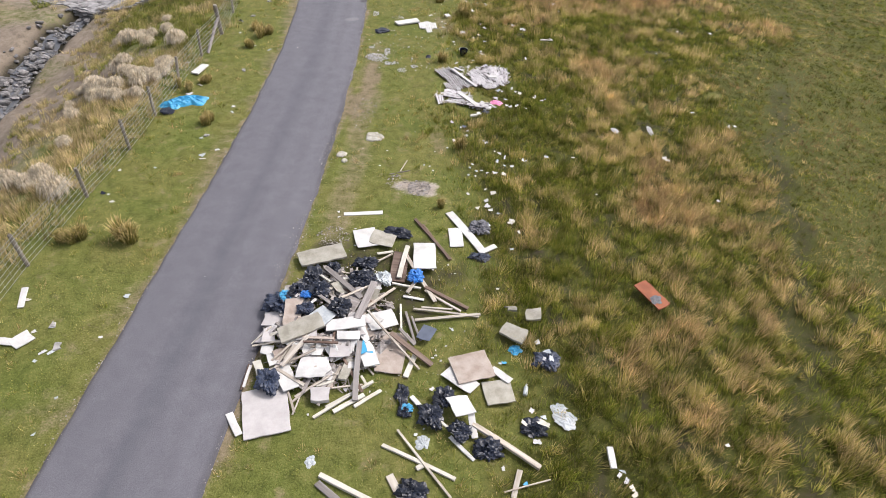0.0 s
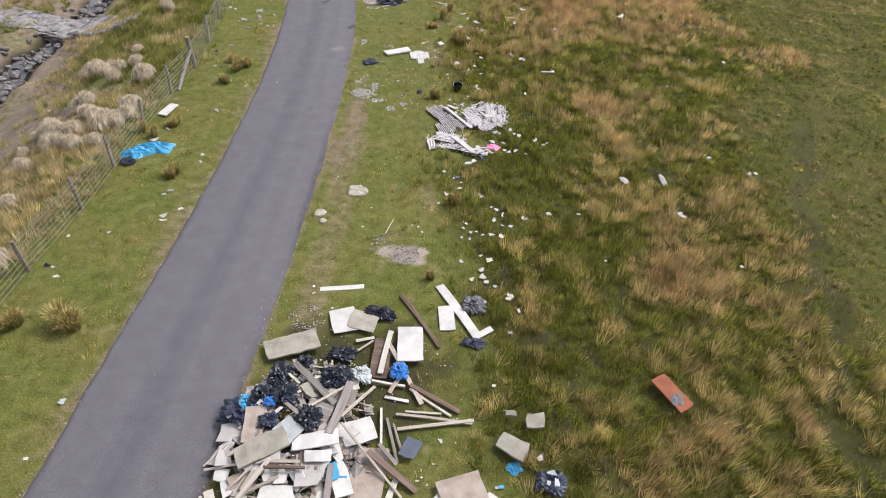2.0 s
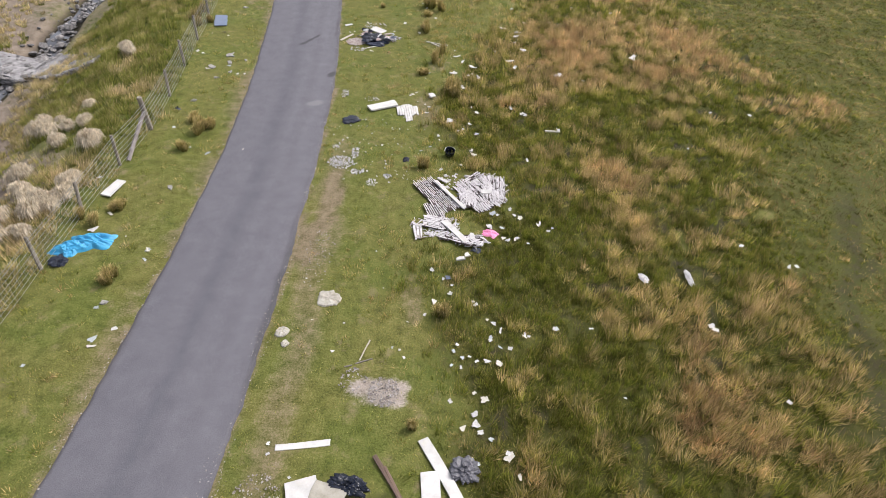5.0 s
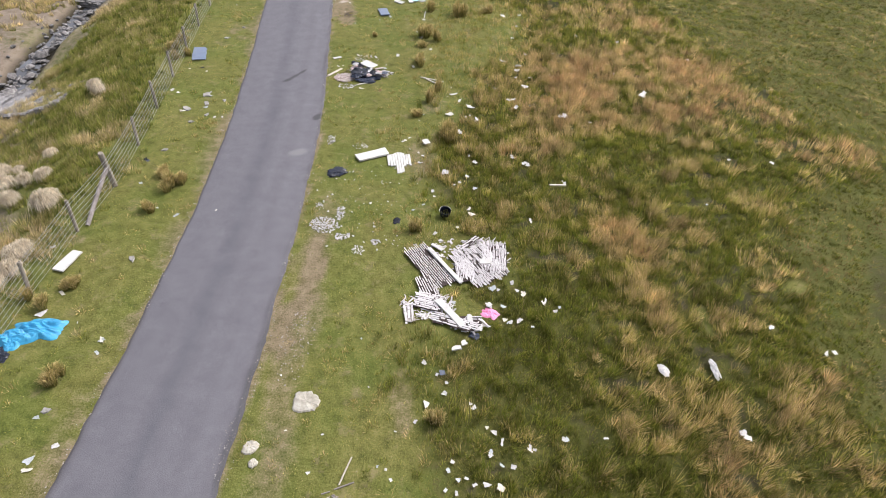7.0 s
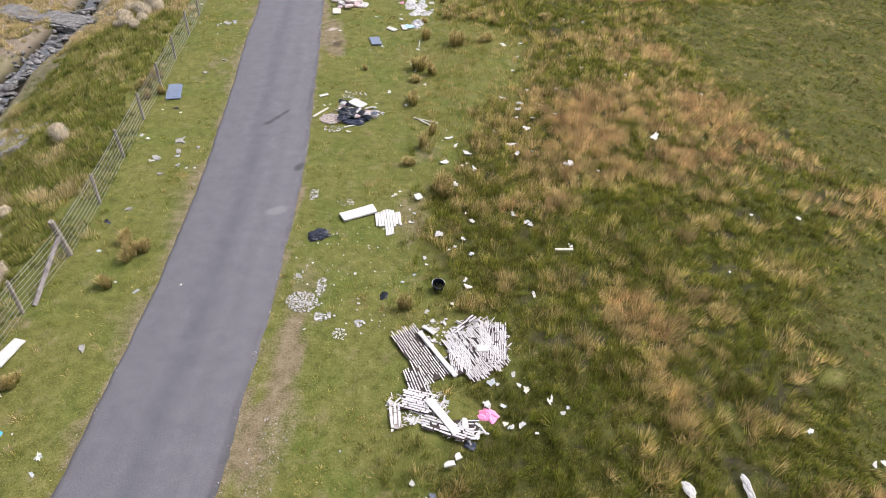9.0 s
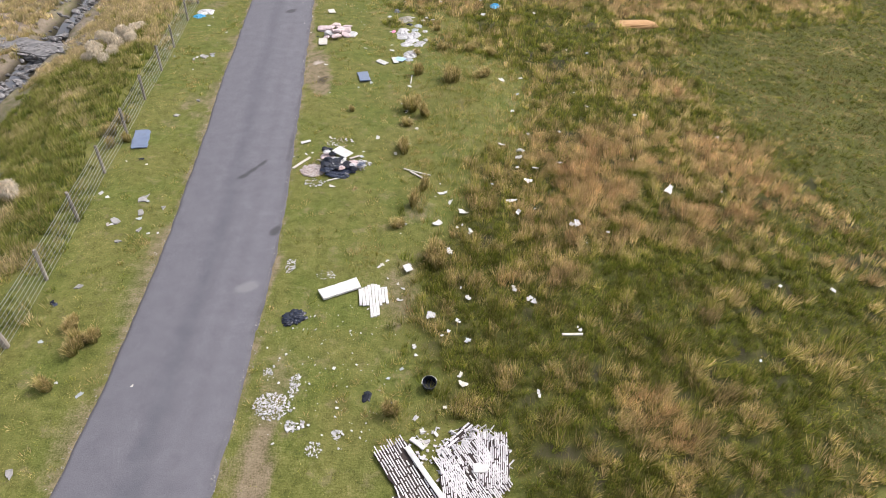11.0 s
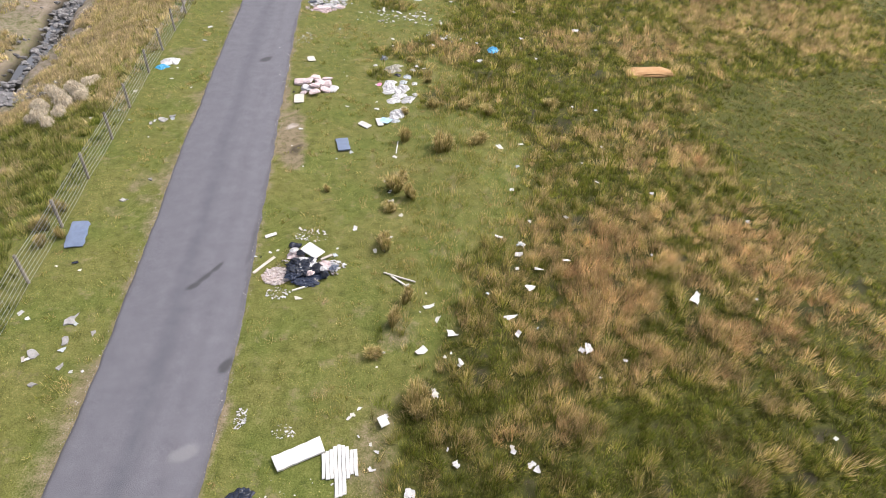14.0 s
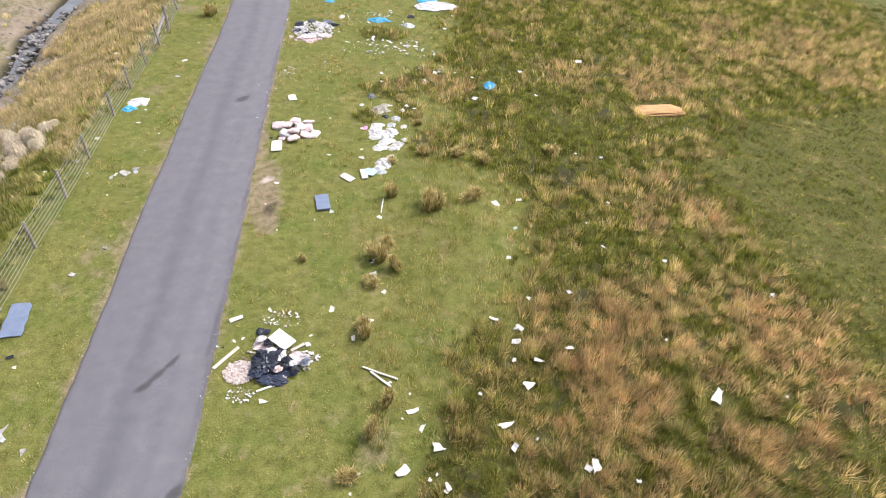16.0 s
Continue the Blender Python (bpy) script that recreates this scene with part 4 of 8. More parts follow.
def lath_panel(x, y, yaw, length, width, pitch, gap, seed, lift=0.03, dark=True, keep=0.96):
    """A torn-out lath wall panel: dark backing with rows of broken whitewashed slats."""
    r = random.Random(seed)
    base = new("lath_panel")
    base.matrix_world = pose(x, y, level(x, y) + 0.05 * float(moor(x, y)) + lift, r.uniform(-2, 2), r.uniform(-2, 2), yaw)
    press(x, y, 0.5 * max(length, width))
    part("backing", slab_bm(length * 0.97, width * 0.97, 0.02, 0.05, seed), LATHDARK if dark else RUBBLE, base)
    n = int(width / pitch)
    kinds = []
    for v in range(6):
        sl = random.Random(seed * 10 + v)
        kinds.append(slab_bm(1.0, 1.0, 1.0, 0.02, seed * 10 + v))
        me = bpy.data.meshes.new("slat")
        kinds[-1].to_mesh(me)
        kinds[-1].free()
        me.materials.append(LATH)
        kinds[-1] = me
    for i in range(n):
        v = (i + 0.5) / n * width - width / 2
        u = -length / 2 + r.uniform(-0.12, 0.05)
        end = length / 2 + r.uniform(-0.12, 0.1)
        while u < end:
            run = r.uniform(0.09, 0.40)
            run = min(run, end - u)
            if r.random() < keep and run > 0.05:
                s = new("slat", kinds[r.randrange(6)])
                s.parent = base
                s.matrix_basis = pose(u + run / 2, v + r.uniform(-0.008, 0.008), 0.022 + r.uniform(0, 0.012), r.uniform(-6, 6), r.uniform(-1, 1), r.uniform(-2.5, 2.5)) @ Matrix.Diagonal((run, pitch - gap, 0.009, 1))
            u += run + r.uniform(0.01, 0.05)
    return tagged(base, "torn-out wall panel of whitewashed laths lying in grass", "lath panel", "lath panels")


def bucket(x, y, size, yaw, tip):
    base = new("bucket")
    base.matrix_world = pose(x, y, level(x, y) + 0.02, tip, 0, yaw) @ Matrix.Diagonal((1, 1, 0.8, 1))
    bm = bmesh.new()
    prof = ((0.0, 0.0), (0.40, 0.0), (0.44, 0.08), (0.50, 0.80), (0.53, 0.82), (0.53, 0.88), (0.49, 0.88), (0.46, 0.78), (0.40, 0.10), (0.0, 0.09))
    rings = [[bm.verts.new((size * q * math.cos(a * math.pi / 14), size * q * math.sin(a * math.pi / 14), size * z)) for a in range(28)] for q, z in prof[1:-1]]
    for lo, hi in zip(rings, rings[1:]):
        for i in range(28):
            bm.faces.new((lo[i], lo[(i + 1) % 28], hi[(i + 1) % 28], hi[i]))
    bm.faces.new(rings[0][::-1])
    bm.faces.new(rings[-1])
    part("body", bm, BLACK, base, smooth=False)
    bm = bmesh.new()
    rr = [[bm.verts.new((0.55 * size * math.cos(a * math.pi / 16) + 0.012 * math.cos(k * 2.1), 0.50 * size * math.sin(a * math.pi / 16), size * (0.86 + 0.12 * math.sin(a * math.pi / 16)) + 0.012 * math.sin(k * 2.1))) for k in range(3)] for a in range(17)]
    for lo, hi in zip(rr, rr[1:]):
        for i in range(3):
            bm.faces.new((lo[i], lo[(i + 1) % 3], hi[(i + 1) % 3], hi[i]))
    part("handle", bm, WIRE, base, "bent steel wire handle")
    return tagged(base, "round black plastic bucket with wire handle standing in grass", "bucket")


def bottle(mat, x, y, length, yaw):
    """An empty plastic bottle on its side."""
    base = new("plastic_bottle")
    r = length * 0.17
    base.matrix_world = pose(x, y, level(x, y) + 0.06 * float(moor(x, y)) + r, 0, 90, yaw)
    for name, prof, m in (("body", ((0.0, 0.9), (0.03, 1.0), (0.30, 1.0), (0.33, 0.94), (0.36, 1.0), (0.68, 1.0), (0.82, 0.55), (0.90, 0.38)), mat), ("cap", ((0.90, 0.44), (1.0, 0.44)), WHITE)):
        bm = bmesh.new()
        rings = [[bm.verts.new((r * q * math.cos(k * math.pi / 7), r * q * math.sin(k * math.pi / 7), (u - 0.5) * length)) for k in range(14)] for u, q in prof]
        for lo, hi in zip(rings, rings[1:]):
            for k in range(14):
                bm.faces.new((lo[k], lo[(k + 1) % 14], hi[(k + 1) % 14], hi[k]))
        bm.faces.new(rings[0][::-1])
        bm.faces.new(rings[-1])
        part(name, bm, m, base, smooth=True)
    return tagged(base, "empty pale blue plastic bottle lying in grass", "bottle")


def strip_panel(x, y, yaw, length, width, count, seed):
    """White strips lying side by side with uneven ends."""
    r = random.Random(seed)
    base = new("strip_panel")
    base.matrix_world = pose(x, y, level(x, y) + 0.015, 0, 0, yaw)
    w = width / count
    for i in range(count):
        run = length * (1.0 if 2 < i < count - 3 else r.uniform(0.5, 0.65)) * r.uniform(0.95, 1.02)
        s = part("strip", slab_bm(run, w * 0.93, 0.03, 0.006, seed * 20 + i), WHITE, base)
        s.matrix_basis = pose((0.0 if 2 < i < count - 3 else 0.12 * length) + r.uniform(-0.03, 0.03), (i + 0.5) * w - width / 2, r.uniform(0, 0.012), 0, 0, r.uniform(-1, 1))
    return tagged(base, "white ribbed strips lying side by side on turf", "panel")

# ---- things, by place ----

# main rubbish heap: rubble under it
crumbs("plaster_rubble", RUBBLE, -2.35, 9.2, 1.4, 1.85, 700, 0.04, 0.22, "broken plaster, board and timber rubble under the heap", flat=0.35)
crumbs("splintered_timber", PALE, -2.35, 9.1, 1.45, 1.9, 220, 0.025, 0.055, "splintered pale timber strewn through the heap", flat=0.6, stick=7.0)
crumbs("plaster_flecks", WHITE, -1.3, 9.9, 2.4, 2.8, 240, 0.012, 0.045, "white plaster flecks strewn round the heap")
fr = random.Random(21)
for _ in range(46):
    a, q = fr.uniform(0, 2 * math.pi), math.sqrt(fr.random())
    board(fr.choice([WHITE, PLASTER, PLASTER, CHIP, WHITE, BEIGE]), round(-2.45 + 1.35 * q * math.cos(a), 2), round(9.0 + 1.75 * q * math.sin(a), 2), fr.uniform(0, 180), fr.uniform(0.2, 0.55), fr.uniform(0.12, 0.3),
          fr.uniform(0.0, 0.10), 0.015, rag=0.03, noun="board fragment", tip=(fr.uniform(-20, 20), fr.uniform(-20, 20)))
for _ in range(24):
    a, q, d = fr.uniform(0, 2 * math.pi), math.sqrt(fr.random()), fr.uniform(0, 6.3)
    x, y, e = -2.4 + 1.4 * q * math.cos(a), 9.1 + 1.8 * q * math.sin(a), fr.uniform(0.2, 0.55)
    plank(fr.choice([PALE, PALE, GREYWOOD, CREAM, BROWN]), x - e * math.cos(d), y - e * math.sin(d), x + e * math.cos(d), y + e * math.sin(d), fr.uniform(0.03, 0.08), 0.02, fr.uniform(0.03, 0.14), fr.uniform(0.03, 0.14), "splintered_lath", "splintered lath")

# sheets and boards of the main heap
board(PLASTER, -3.23, 6.74, 18, 0.93, 1.15, 0.03, 0.03)
board(BEIGE, -2.99, 11.42, 24, 1.19, 0.58, 0.10, 0.05, rag=0.02)
board(BEIGE, -2.91, 8.68, 34, 1.02, 0.45, 0.16, 0.06, rag=0.025)
board(WHITE, -1.93, 8.94, 13, 0.90, 0.35, 0.14, 0.03)
board(WHITE, -1.17, 9.32, 25, 0.69, 0.57, 0.12, 0.02)
board(WHITE, -2.46, 7.76, 1, 0.65, 0.54, 0.12, 0.02, rag=0.03)
board(WHITE, -2.99, 7.52, 33, 0.35, 0.67, 0.08, 0.02)
board(PLASTER, -2.20, 7.17, 8, 0.40, 0.34, 0.03, 0.1, rag=0.02)
board(BEIGE, -1.75, 7.82, -11, 0.21, 0.56, 0.06, 0.05)
board(CHIP, -0.84, 8.47, -3, 0.63, 1.12, 0.05, 0.02)
board(CHIP, -0.84, 8.91, 1, 0.64, 0.23, 0.08, 0.02)
board(SLATE, -0.09, 9.08, -22, 0.35, 0.43, 0.14, 0.01, noun="plastic sheet")
board(WHITE, -1.36, 8.28, 23, 0.35, 0.75, 0.10, 0.03)
board(CHIP, 0.98, 8.20, 21, 0.89, 0.76, 0.12, 0.02)
board(WHITE, 0.74, 7.87, 54, 0.38, 0.80, 0.04, 0.02)
board(WHITE, 1.64, 8.12, 50, 0.18, 0.53, 0.05, 0.02)
board(BEIGE, 1.58, 7.67, 14, 0.63, 0.62, 0.03, 0.03, rag=0.018)
board(WHITE, 0.76, 7.08, 22, 0.46, 0.51, 0.14, 0.02, rag=0.03)
board(WHITE, -1.96, 12.34, 20, 0.63, 0.75, 0.06, 0.02)
board(BEIGE, -1.51, 12.35, -12, 0.68, 0.58, 0.09, 0.02)
board(WHITE, -0.32, 11.71, 5, 0.59, 1.03, 0.12, 0.03)
board(BROWN, -0.95, 11.28, -1, 0.41, 1.12, 0.07, 0.04)
board(WHITE, 0.48, 12.68, 7, 0.40, 0.78, 0.03, 0.02)
board(CHIP, -3.21, 9.21, 7, 0.42, 0.80, 0.12, 0.02)
board(PLASTER, -3.67, 9.09, 5, 0.43, 0.39, 0.08, 0.02, rag=0.03)
board(WHITE, -3.59, 8.22, 0, 0.28, 0.25, 0.08, 0.02, rag=0.02)
board(CLEAR, -2.48, 9.10, 56, 0.43, 0.48, 0.16, 0.008, noun="sheet")
board(PLASTER, -1.97, 8.37, 8, 0.46, 0.68, 0.08, 0.01)
board(WHITE, -2.23, 7.80, 37, 0.28, 0.34, 0.10, 0.02)
board(PLASTER, -2.19, 7.70, 18, 0.29, 0.22, 0.05, 0.03)
board(GREYWOOD, -2.02, 9.58, -17, 0.55, 0.50, 0.10, 0.02)
board(WHITE, -3.37, 7.99, 31, 0.28, 0.35, 0.07, 0.02)
board(PLASTER, -2.77, 8.56, 11, 0.47, 0.32, 0.12, 0.02)
board(WHITE, -1.82, 8.63, 9, 0.51, 0.25, 0.14, 0.015)
board(CREAM, -3.62, 7.72, 30, 0.18, 0.44, 0.10, 0.02)
board(WHITE, -1.44, 10.49, 21, 0.21, 0.32, 0.05, 0.02)
board(WHITE, -3.01, 8.36, 6, 0.33, 0.22, 0.10, 0.02)
board(CYAN, -1.48, 8.40, 25, 0.17, 0.37, 0.14, 0.012, noun="packaging card")
board(CYAN, -1.26, 8.15, 13, 0.14, 0.41, 0.14, 0.012, noun="packaging card")

# white strip boards
plank(WHITE, -3.96, 6.64, -3.61, 6.16, 0.15, 0.05, 0.0, 0.0)
plank(WHITE, -2.76, 13.35, -1.66, 13.57, 0.14, 0.02, 0.0, 0.0)
plank(WHITE, 0.25, 13.78, 1.24, 12.13, 0.24, 0.03, 0.02, 0.05)
plank(WHITE, 1.19, 12.12, 1.57, 12.44, 0.16, 0.03, 0.05, 0.05)
plank(WHITE, 0.95, 7.07, 1.07, 6.47, 0.14, 0.02, 0.12, 0.05)

# planks and battens of the main heap
plank(GREYWOOD, -2.74, 10.75, -1.71, 9.80, 0.14, 0.03, 0.2, 0.18)
plank(GREYWOOD, -1.47, 10.35, -1.70, 9.09, 0.17, 0.04, 0.3, 0.2)
plank(PALE, -1.55, 9.51, -1.00, 10.52, 0.07, 0.03, 0.2, 0.03)
plank(CREAM, -0.80, 12.02, -0.91, 10.82, 0.12, 0.04, 0.15, 0.15)
plank(PALE, -0.82, 11.68, 0.05, 10.18, 0.1, 0.03, 0.15, 0.05)
plank(CREAM, -1.07, 10.64, -0.33, 10.59, 0.06, 0.04, 0.08, 0.05)
plank(BROWN, -0.70, 13.29, 0.37, 11.72, 0.1, 0.04, 0.03, 0.03)
plank(BROWN, -0.48, 13.09, 0.25, 11.87, 0.06, 0.03, 0.04, 0.02)
plank(BROWN, -0.23, 10.61, 0.87, 10.04, 0.11, 0.04, 0.08, 0.03)
plank(PALE, -0.23, 10.53, 0.69, 9.95, 0.06, 0.03, 0.06, 0.03)
plank(PALE, -0.46, 9.89, 1.15, 9.79, 0.06, 0.03, 0.05, 0.05)
plank(PALE, -0.39, 9.54, 1.17, 9.86, 0.08, 0.03, 0.04, 0.06)
plank(PALE, -0.28, 9.98, 0.48, 9.99, 0.05, 0.03, 0.03, 0.03)
plank(WHITE, -0.73, 10.31, -0.23, 10.24, 0.08, 0.02, 0.02, 0.02)
plank(PALE, -1.50, 9.34, -0.18, 8.09, 0.05, 0.03, 0.3, 0.03)
plank(BROWN, -0.92, 8.87, 0.10, 8.23, 0.13, 0.04, 0.25, 0.02)
plank(GREYWOOD, -0.73, 9.08, -0.32, 8.68, 0.08, 0.03, 0.22, 0.15)
plank(CREAM, -0.79, 10.01, -0.68, 9.07, 0.05, 0.03, 0.03, 0.08)
plank(GREYWOOD, -0.64, 9.78, -0.33, 8.79, 0.06, 0.02, 0.04, 0.06)
plank(GREYWOOD, -0.49, 9.66, -0.20, 8.90, 0.05, 0.02, 0.05, 0.05)
plank(CREAM, -0.30, 8.49, -0.46, 7.86, 0.12, 0.04, 0.02, 0.02)
plank(GREYWOOD, -1.55, 8.49, -1.45, 7.09, 0.12, 0.05, 0.2, 0.06)
plank(CREAM, -2.23, 6.68, -1.13, 7.65, 0.07, 0.04, 0.02, 0.03)
plank(CREAM, -2.05, 6.93, -1.25, 7.53, 0.05, 0.03, 0.02, 0.05)
plank(CREAM, -1.86, 6.85, -1.28, 7.28, 0.1, 0.03, 0.01, 0.05)
plank(CREAM, -1.44, 7.01, -0.94, 7.46, 0.08, 0.03, 0.01, 0.01)
plank(PALE, -3.13, 7.73, -2.69, 8.45, 0.1, 0.03, 0.15, 0.2)
plank(PALE, -3.08, 7.88, -2.91, 8.24, 0.14, 0.03, 0.12, 0.15)
plank(PALE, -3.99, 8.40, -3.64, 8.82, 0.03, 0.03, 0.05, 0.1)
plank(BROWN, -2.79, 8.29, -2.01, 8.34, 0.06, 0.03, 0.2, 0.2)
plank(CHIP, -2.81, 8.41, -2.13, 8.44, 0.07, 0.02, 0.2, 0.2)
plank(BROWN, -3.88, 7.22, -3.88, 7.85, 0.05, 0.03, 0.03, 0.05)
plank(WHITE, -3.84, 7.28, -3.84, 7.81, 0.06, 0.03, 0.05, 0.06)
plank(PALE, -2.18, 7.32, -1.37, 7.52, 0.04, 0.02, 0.05, 0.05)
plank(PALE, -2.88, 7.20, -2.66, 6.78, 0.05, 0.02, 0.05, 0.02)
plank(PALE, -2.77, 6.97, -2.48, 7.30, 0.05, 0.02, 0.02, 0.05)
plank(PALE, -2.68, 6.72, -2.61, 7.16, 0.03, 0.02, 0.01, 0.04)
plank(PALE, -2.53, 7.27, -2.94, 7.50, 0.06, 0.02, 0.08, 0.05)
plank(PALE, -1.57, 7.40, -1.49, 7.79, 0.09, 0.03, 0.03, 0.08)
plank(CREAM, -1.40, 7.72, -1.25, 7.51, 0.06, 0.02, 0.04, 0.02)
plank(PALE, -2.21, 9.62, -1.51, 10.34, 0.06, 0.03, 0.2, 0.2)
plank(CREAM, -2.52, 10.19, -3.05, 10.69, 0.06, 0.03, 0.18, 0.15)
plank(PALE, -1.71, 11.23, -1.18, 11.80, 0.05, 0.03, 0.08, 0.06)
plank(CREAM, -1.58, 11.75, -1.19, 11.89, 0.08, 0.02, 0.06, 0.06)
plank(PALE, -2.38, 7.78, -2.95, 7.27, 0.05, 0.03, 0.12, 0.05)
plank(CREAM, -3.69, 8.52, -3.33, 8.69, 0.08, 0.03, 0.08, 0.12)
plank(PALE, -3.40, 7.90, -2.99, 8.34, 0.05, 0.03, 0.1, 0.15)
plank(WHITE, -2.95, 9.31, -2.74, 9.60, 0.07, 0.02, 0.15, 0.15)
plank(WHITE, -2.95, 7.27, -2.68, 7.41, 0.07, 0.02, 0.05, 0.06)
plank(CREAM, -2.31, 7.38, -1.98, 7.52, 0.06, 0.03, 0.05, 0.06)
plank(PALE, -2.03, 12.41, -1.35, 12.58, 0.05, 0.03, 0.03, 0.05)
plank(CREAM, -0.47, 11.46, -0.10, 11.39, 0.04, 0.02, 0.02, 0.02)
plank(GREYWOOD, -2.77, 9.74, -2.14, 9.26, 0.08, 0.03, 0.2, 0.2)
plank(PALE, -0.67, 10.34, -0.49, 10.76, 0.09, 0.03, 0.1, 0.1)

# timber round the smaller heap
plank(CREAM, -1.88, 5.46, -0.74, 4.98, 0.1, 0.07, 0.0, 0.0)
plank(GREYWOOD, -1.90, 5.31, -1.36, 4.94, 0.13, 0.04, 0.0, 0.0)
plank(CREAM, -0.75, 6.17, 0.70, 5.56, 0.08, 0.04, 0.0, 0.0)
plank(PALE, -0.50, 6.53, 0.63, 5.18, 0.05, 0.03, 0.03, 0.03)
plank(WHITE, 0.58, 6.46, 1.05, 6.01, 0.08, 0.03, 0.0, 0.0)
plank(WHITE, -0.30, 7.36, -0.10, 7.13, 0.1, 0.04, 0.0, 0.0)
plank(CREAM, 0.14, 6.90, 0.87, 6.34, 0.06, 0.03, 0.1, 0.03)
plank(PALE, 1.00, 6.75, 2.36, 5.95, 0.11, 0.07, 0.03, 0.02)
plank(PALE, 1.97, 5.88, 1.81, 5.27, 0.11, 0.04, 0.0, 0.0)
plank(PALE, 1.65, 5.38, 2.55, 5.70, 0.03, 0.02, 0.05, 0.06)
plank(WHITE, 3.76, 6.43, 3.77, 5.95, 0.13, 0.05, 0.12, 0.12)
plank(PALE, -0.54, 5.53, -0.26, 5.10, 0.15, 0.04, 0.0, 0.0)
plank(CREAM, -0.07, 5.71, 0.07, 5.80, 0.1, 0.04, 0.0, 0.0)

# bin bags
bag(NAVY, -3.62, 9.55, 0.73, 0.76, 20, 0.62, 0.05)
bag(BLACK, -3.01, 10.42, 0.51, 0.73, 0, 0.62, 0.1)
bag(BLACK, -2.77, 9.89, 0.62, 0.55, 30, 0.62, 0.12)
bag(BLACK, -2.59, 10.88, 0.39, 0.41, 0, 0.62, 0.05)
bag(BLACK, -1.82, 11.32, 0.64, 0.46, 10, 0.62, 0.03)
bag(BLACK, -1.80, 10.47, 0.73, 0.61, 15, 0.62, 0.1)
bag(BLACK, -2.13, 9.40, 0.52, 0.58, 0, 0.62, 0.15)
bag(BLACK, -1.16, 12.63, 0.85, 0.43, -10, 0.62, 0.03)
bag(NAVY, -3.35, 7.40, 0.50, 0.72, 20, 0.62, 0.1)
bag(BLACK, -3.23, 9.84, 0.54, 0.58, 0, 0.62, 0.08)
bag(BLACK, -0.49, 7.40, 0.30, 0.55, 0, 0.62, 0.0)
bag(BLACK, -0.40, 6.98, 0.32, 0.37, 0, 0.62, 0.0)
bag(BLACK, 0.15, 6.87, 0.53, 0.65, 20, 0.62, 0.03)
bag(BLACK, 0.40, 7.28, 0.50, 0.54, 0, 0.62, 0.03)
bag(BLACK, 0.77, 6.57, 0.48, 0.46, -20, 0.62, 0.05)
bag(BLACK, 1.33, 6.23, 0.64, 0.53, 10, 0.62, 0.0)
bag(BLACK, -0.08, 5.25, 0.60, 0.51, 0, 0.62, 0.0)
bag(GREYBAG, 1.12, 13.11, 0.64, 0.60, 0, 0.62, 0.0)
bag(NAVY, 1.16, 11.96, 0.58, 0.34, 0, 0.62, 0.0)
bag(BLUE, -0.50, 10.86, 0.42, 0.49, 0, 0.62, 0.15)
bag(CLEAR, -1.32, 10.74, 0.45, 0.52, 30, 0.62, 0.08)
bag(CYAN, -0.36, 7.03, 0.27, 0.21, 0, 0.62, 0.05)
bag(NAVY, 2.70, 8.61, 0.63, 0.55, 10, 0.62, 0.0)
bag(BLACK, 2.30, 6.85, 0.57, 0.48, 0, 0.62, 0.0)
bag(CYAN, -3.51, 9.72, 0.34, 0.39, 0, 0.62, 0.15)
bag(BLUE, -3.01, 9.67, 0.28, 0.23, 0, 0.62, 0.2)
bag(NAVY, -2.93, 9.28, 0.41, 0.38, 30, 0.62, 0.12)
blob("sheet", CLEAR, 2.95, 7.16, 0.58, 0.81, 40, 0.0992, 0.0, "plastic_sheet", "sheet", "sheet")
blob("sheet", CLEAR, 0.05, 6.30, 0.36, 0.36, 0, 0.186, 0.0, "plastic_sheet", "sheet", "sheet")
blob("sheet", CYAN, 1.99, 8.87, 0.37, 0.34, 0, 0.31, 0.0, "blue_bag", "bag", "bag")
board(BEIGE, 1.96, 9.27, -30, 0.62, 0.38, 0.14, 0.07, rag=0.035, name="foam_block", noun="foam block", tip=(8, -10))
board(BEIGE, 2.46, 9.92, 0, 0.36, 0.31, 0.14, 0.07, rag=0.035, name="foam_block", noun="foam block", tip=(8, -10))
board(BEIGE, 1.92, 10.06, 0, 0.25, 0.14, 0.14, 0.07, rag=0.035, name="foam_block", noun="foam block", tip=(8, -10))
blob("sheet", CLEAR, -2.11, 5.73, 0.22, 0.31, 0, 0.186, 0.0, "plastic_sheet", "sheet", "sheet")

# litter round the heaps
scrap(CLOTH, 2.51, 9.10, 0.17, 0.22, 4)
scrap(CLOTH, -0.73, 8.95, 0.13, 0.15, -6)
scrap(CLEAR, 2.68, 8.71, 0.19, 0.12, -1, 0.22)
scrap(CLEAR, 2.76, 8.51, 0.10, 0.20, -21, 0.22)
scrap(WHITE, 2.60, 8.50, 0.15, 0.09, 20, 0.22)
scrap(CREAM, 2.49, 6.85, 0.14, 0.28, -12, 0.22)
scrap(CLOTH, 2.24, 6.70, 0.14, 0.30, -15)
scrap(CREAM, 2.08, 6.85, 0.17, 0.13, 2, 0.22)
scrap(CLEAR, 2.52, 7.12, 0.12, 0.15, -1)
scrap(CLOTH, 2.35, 6.54, 0.25, 0.15, -13)
scrap(CLOTH, 2.24, 7.14, 0.19, 0.13, 18, 0.22)
scrap(CLEAR, 2.79, 7.03, 0.12, 0.10, -5)
scrap(WHITE, 6.23, 6.70, 0.09, 0.13, 8)
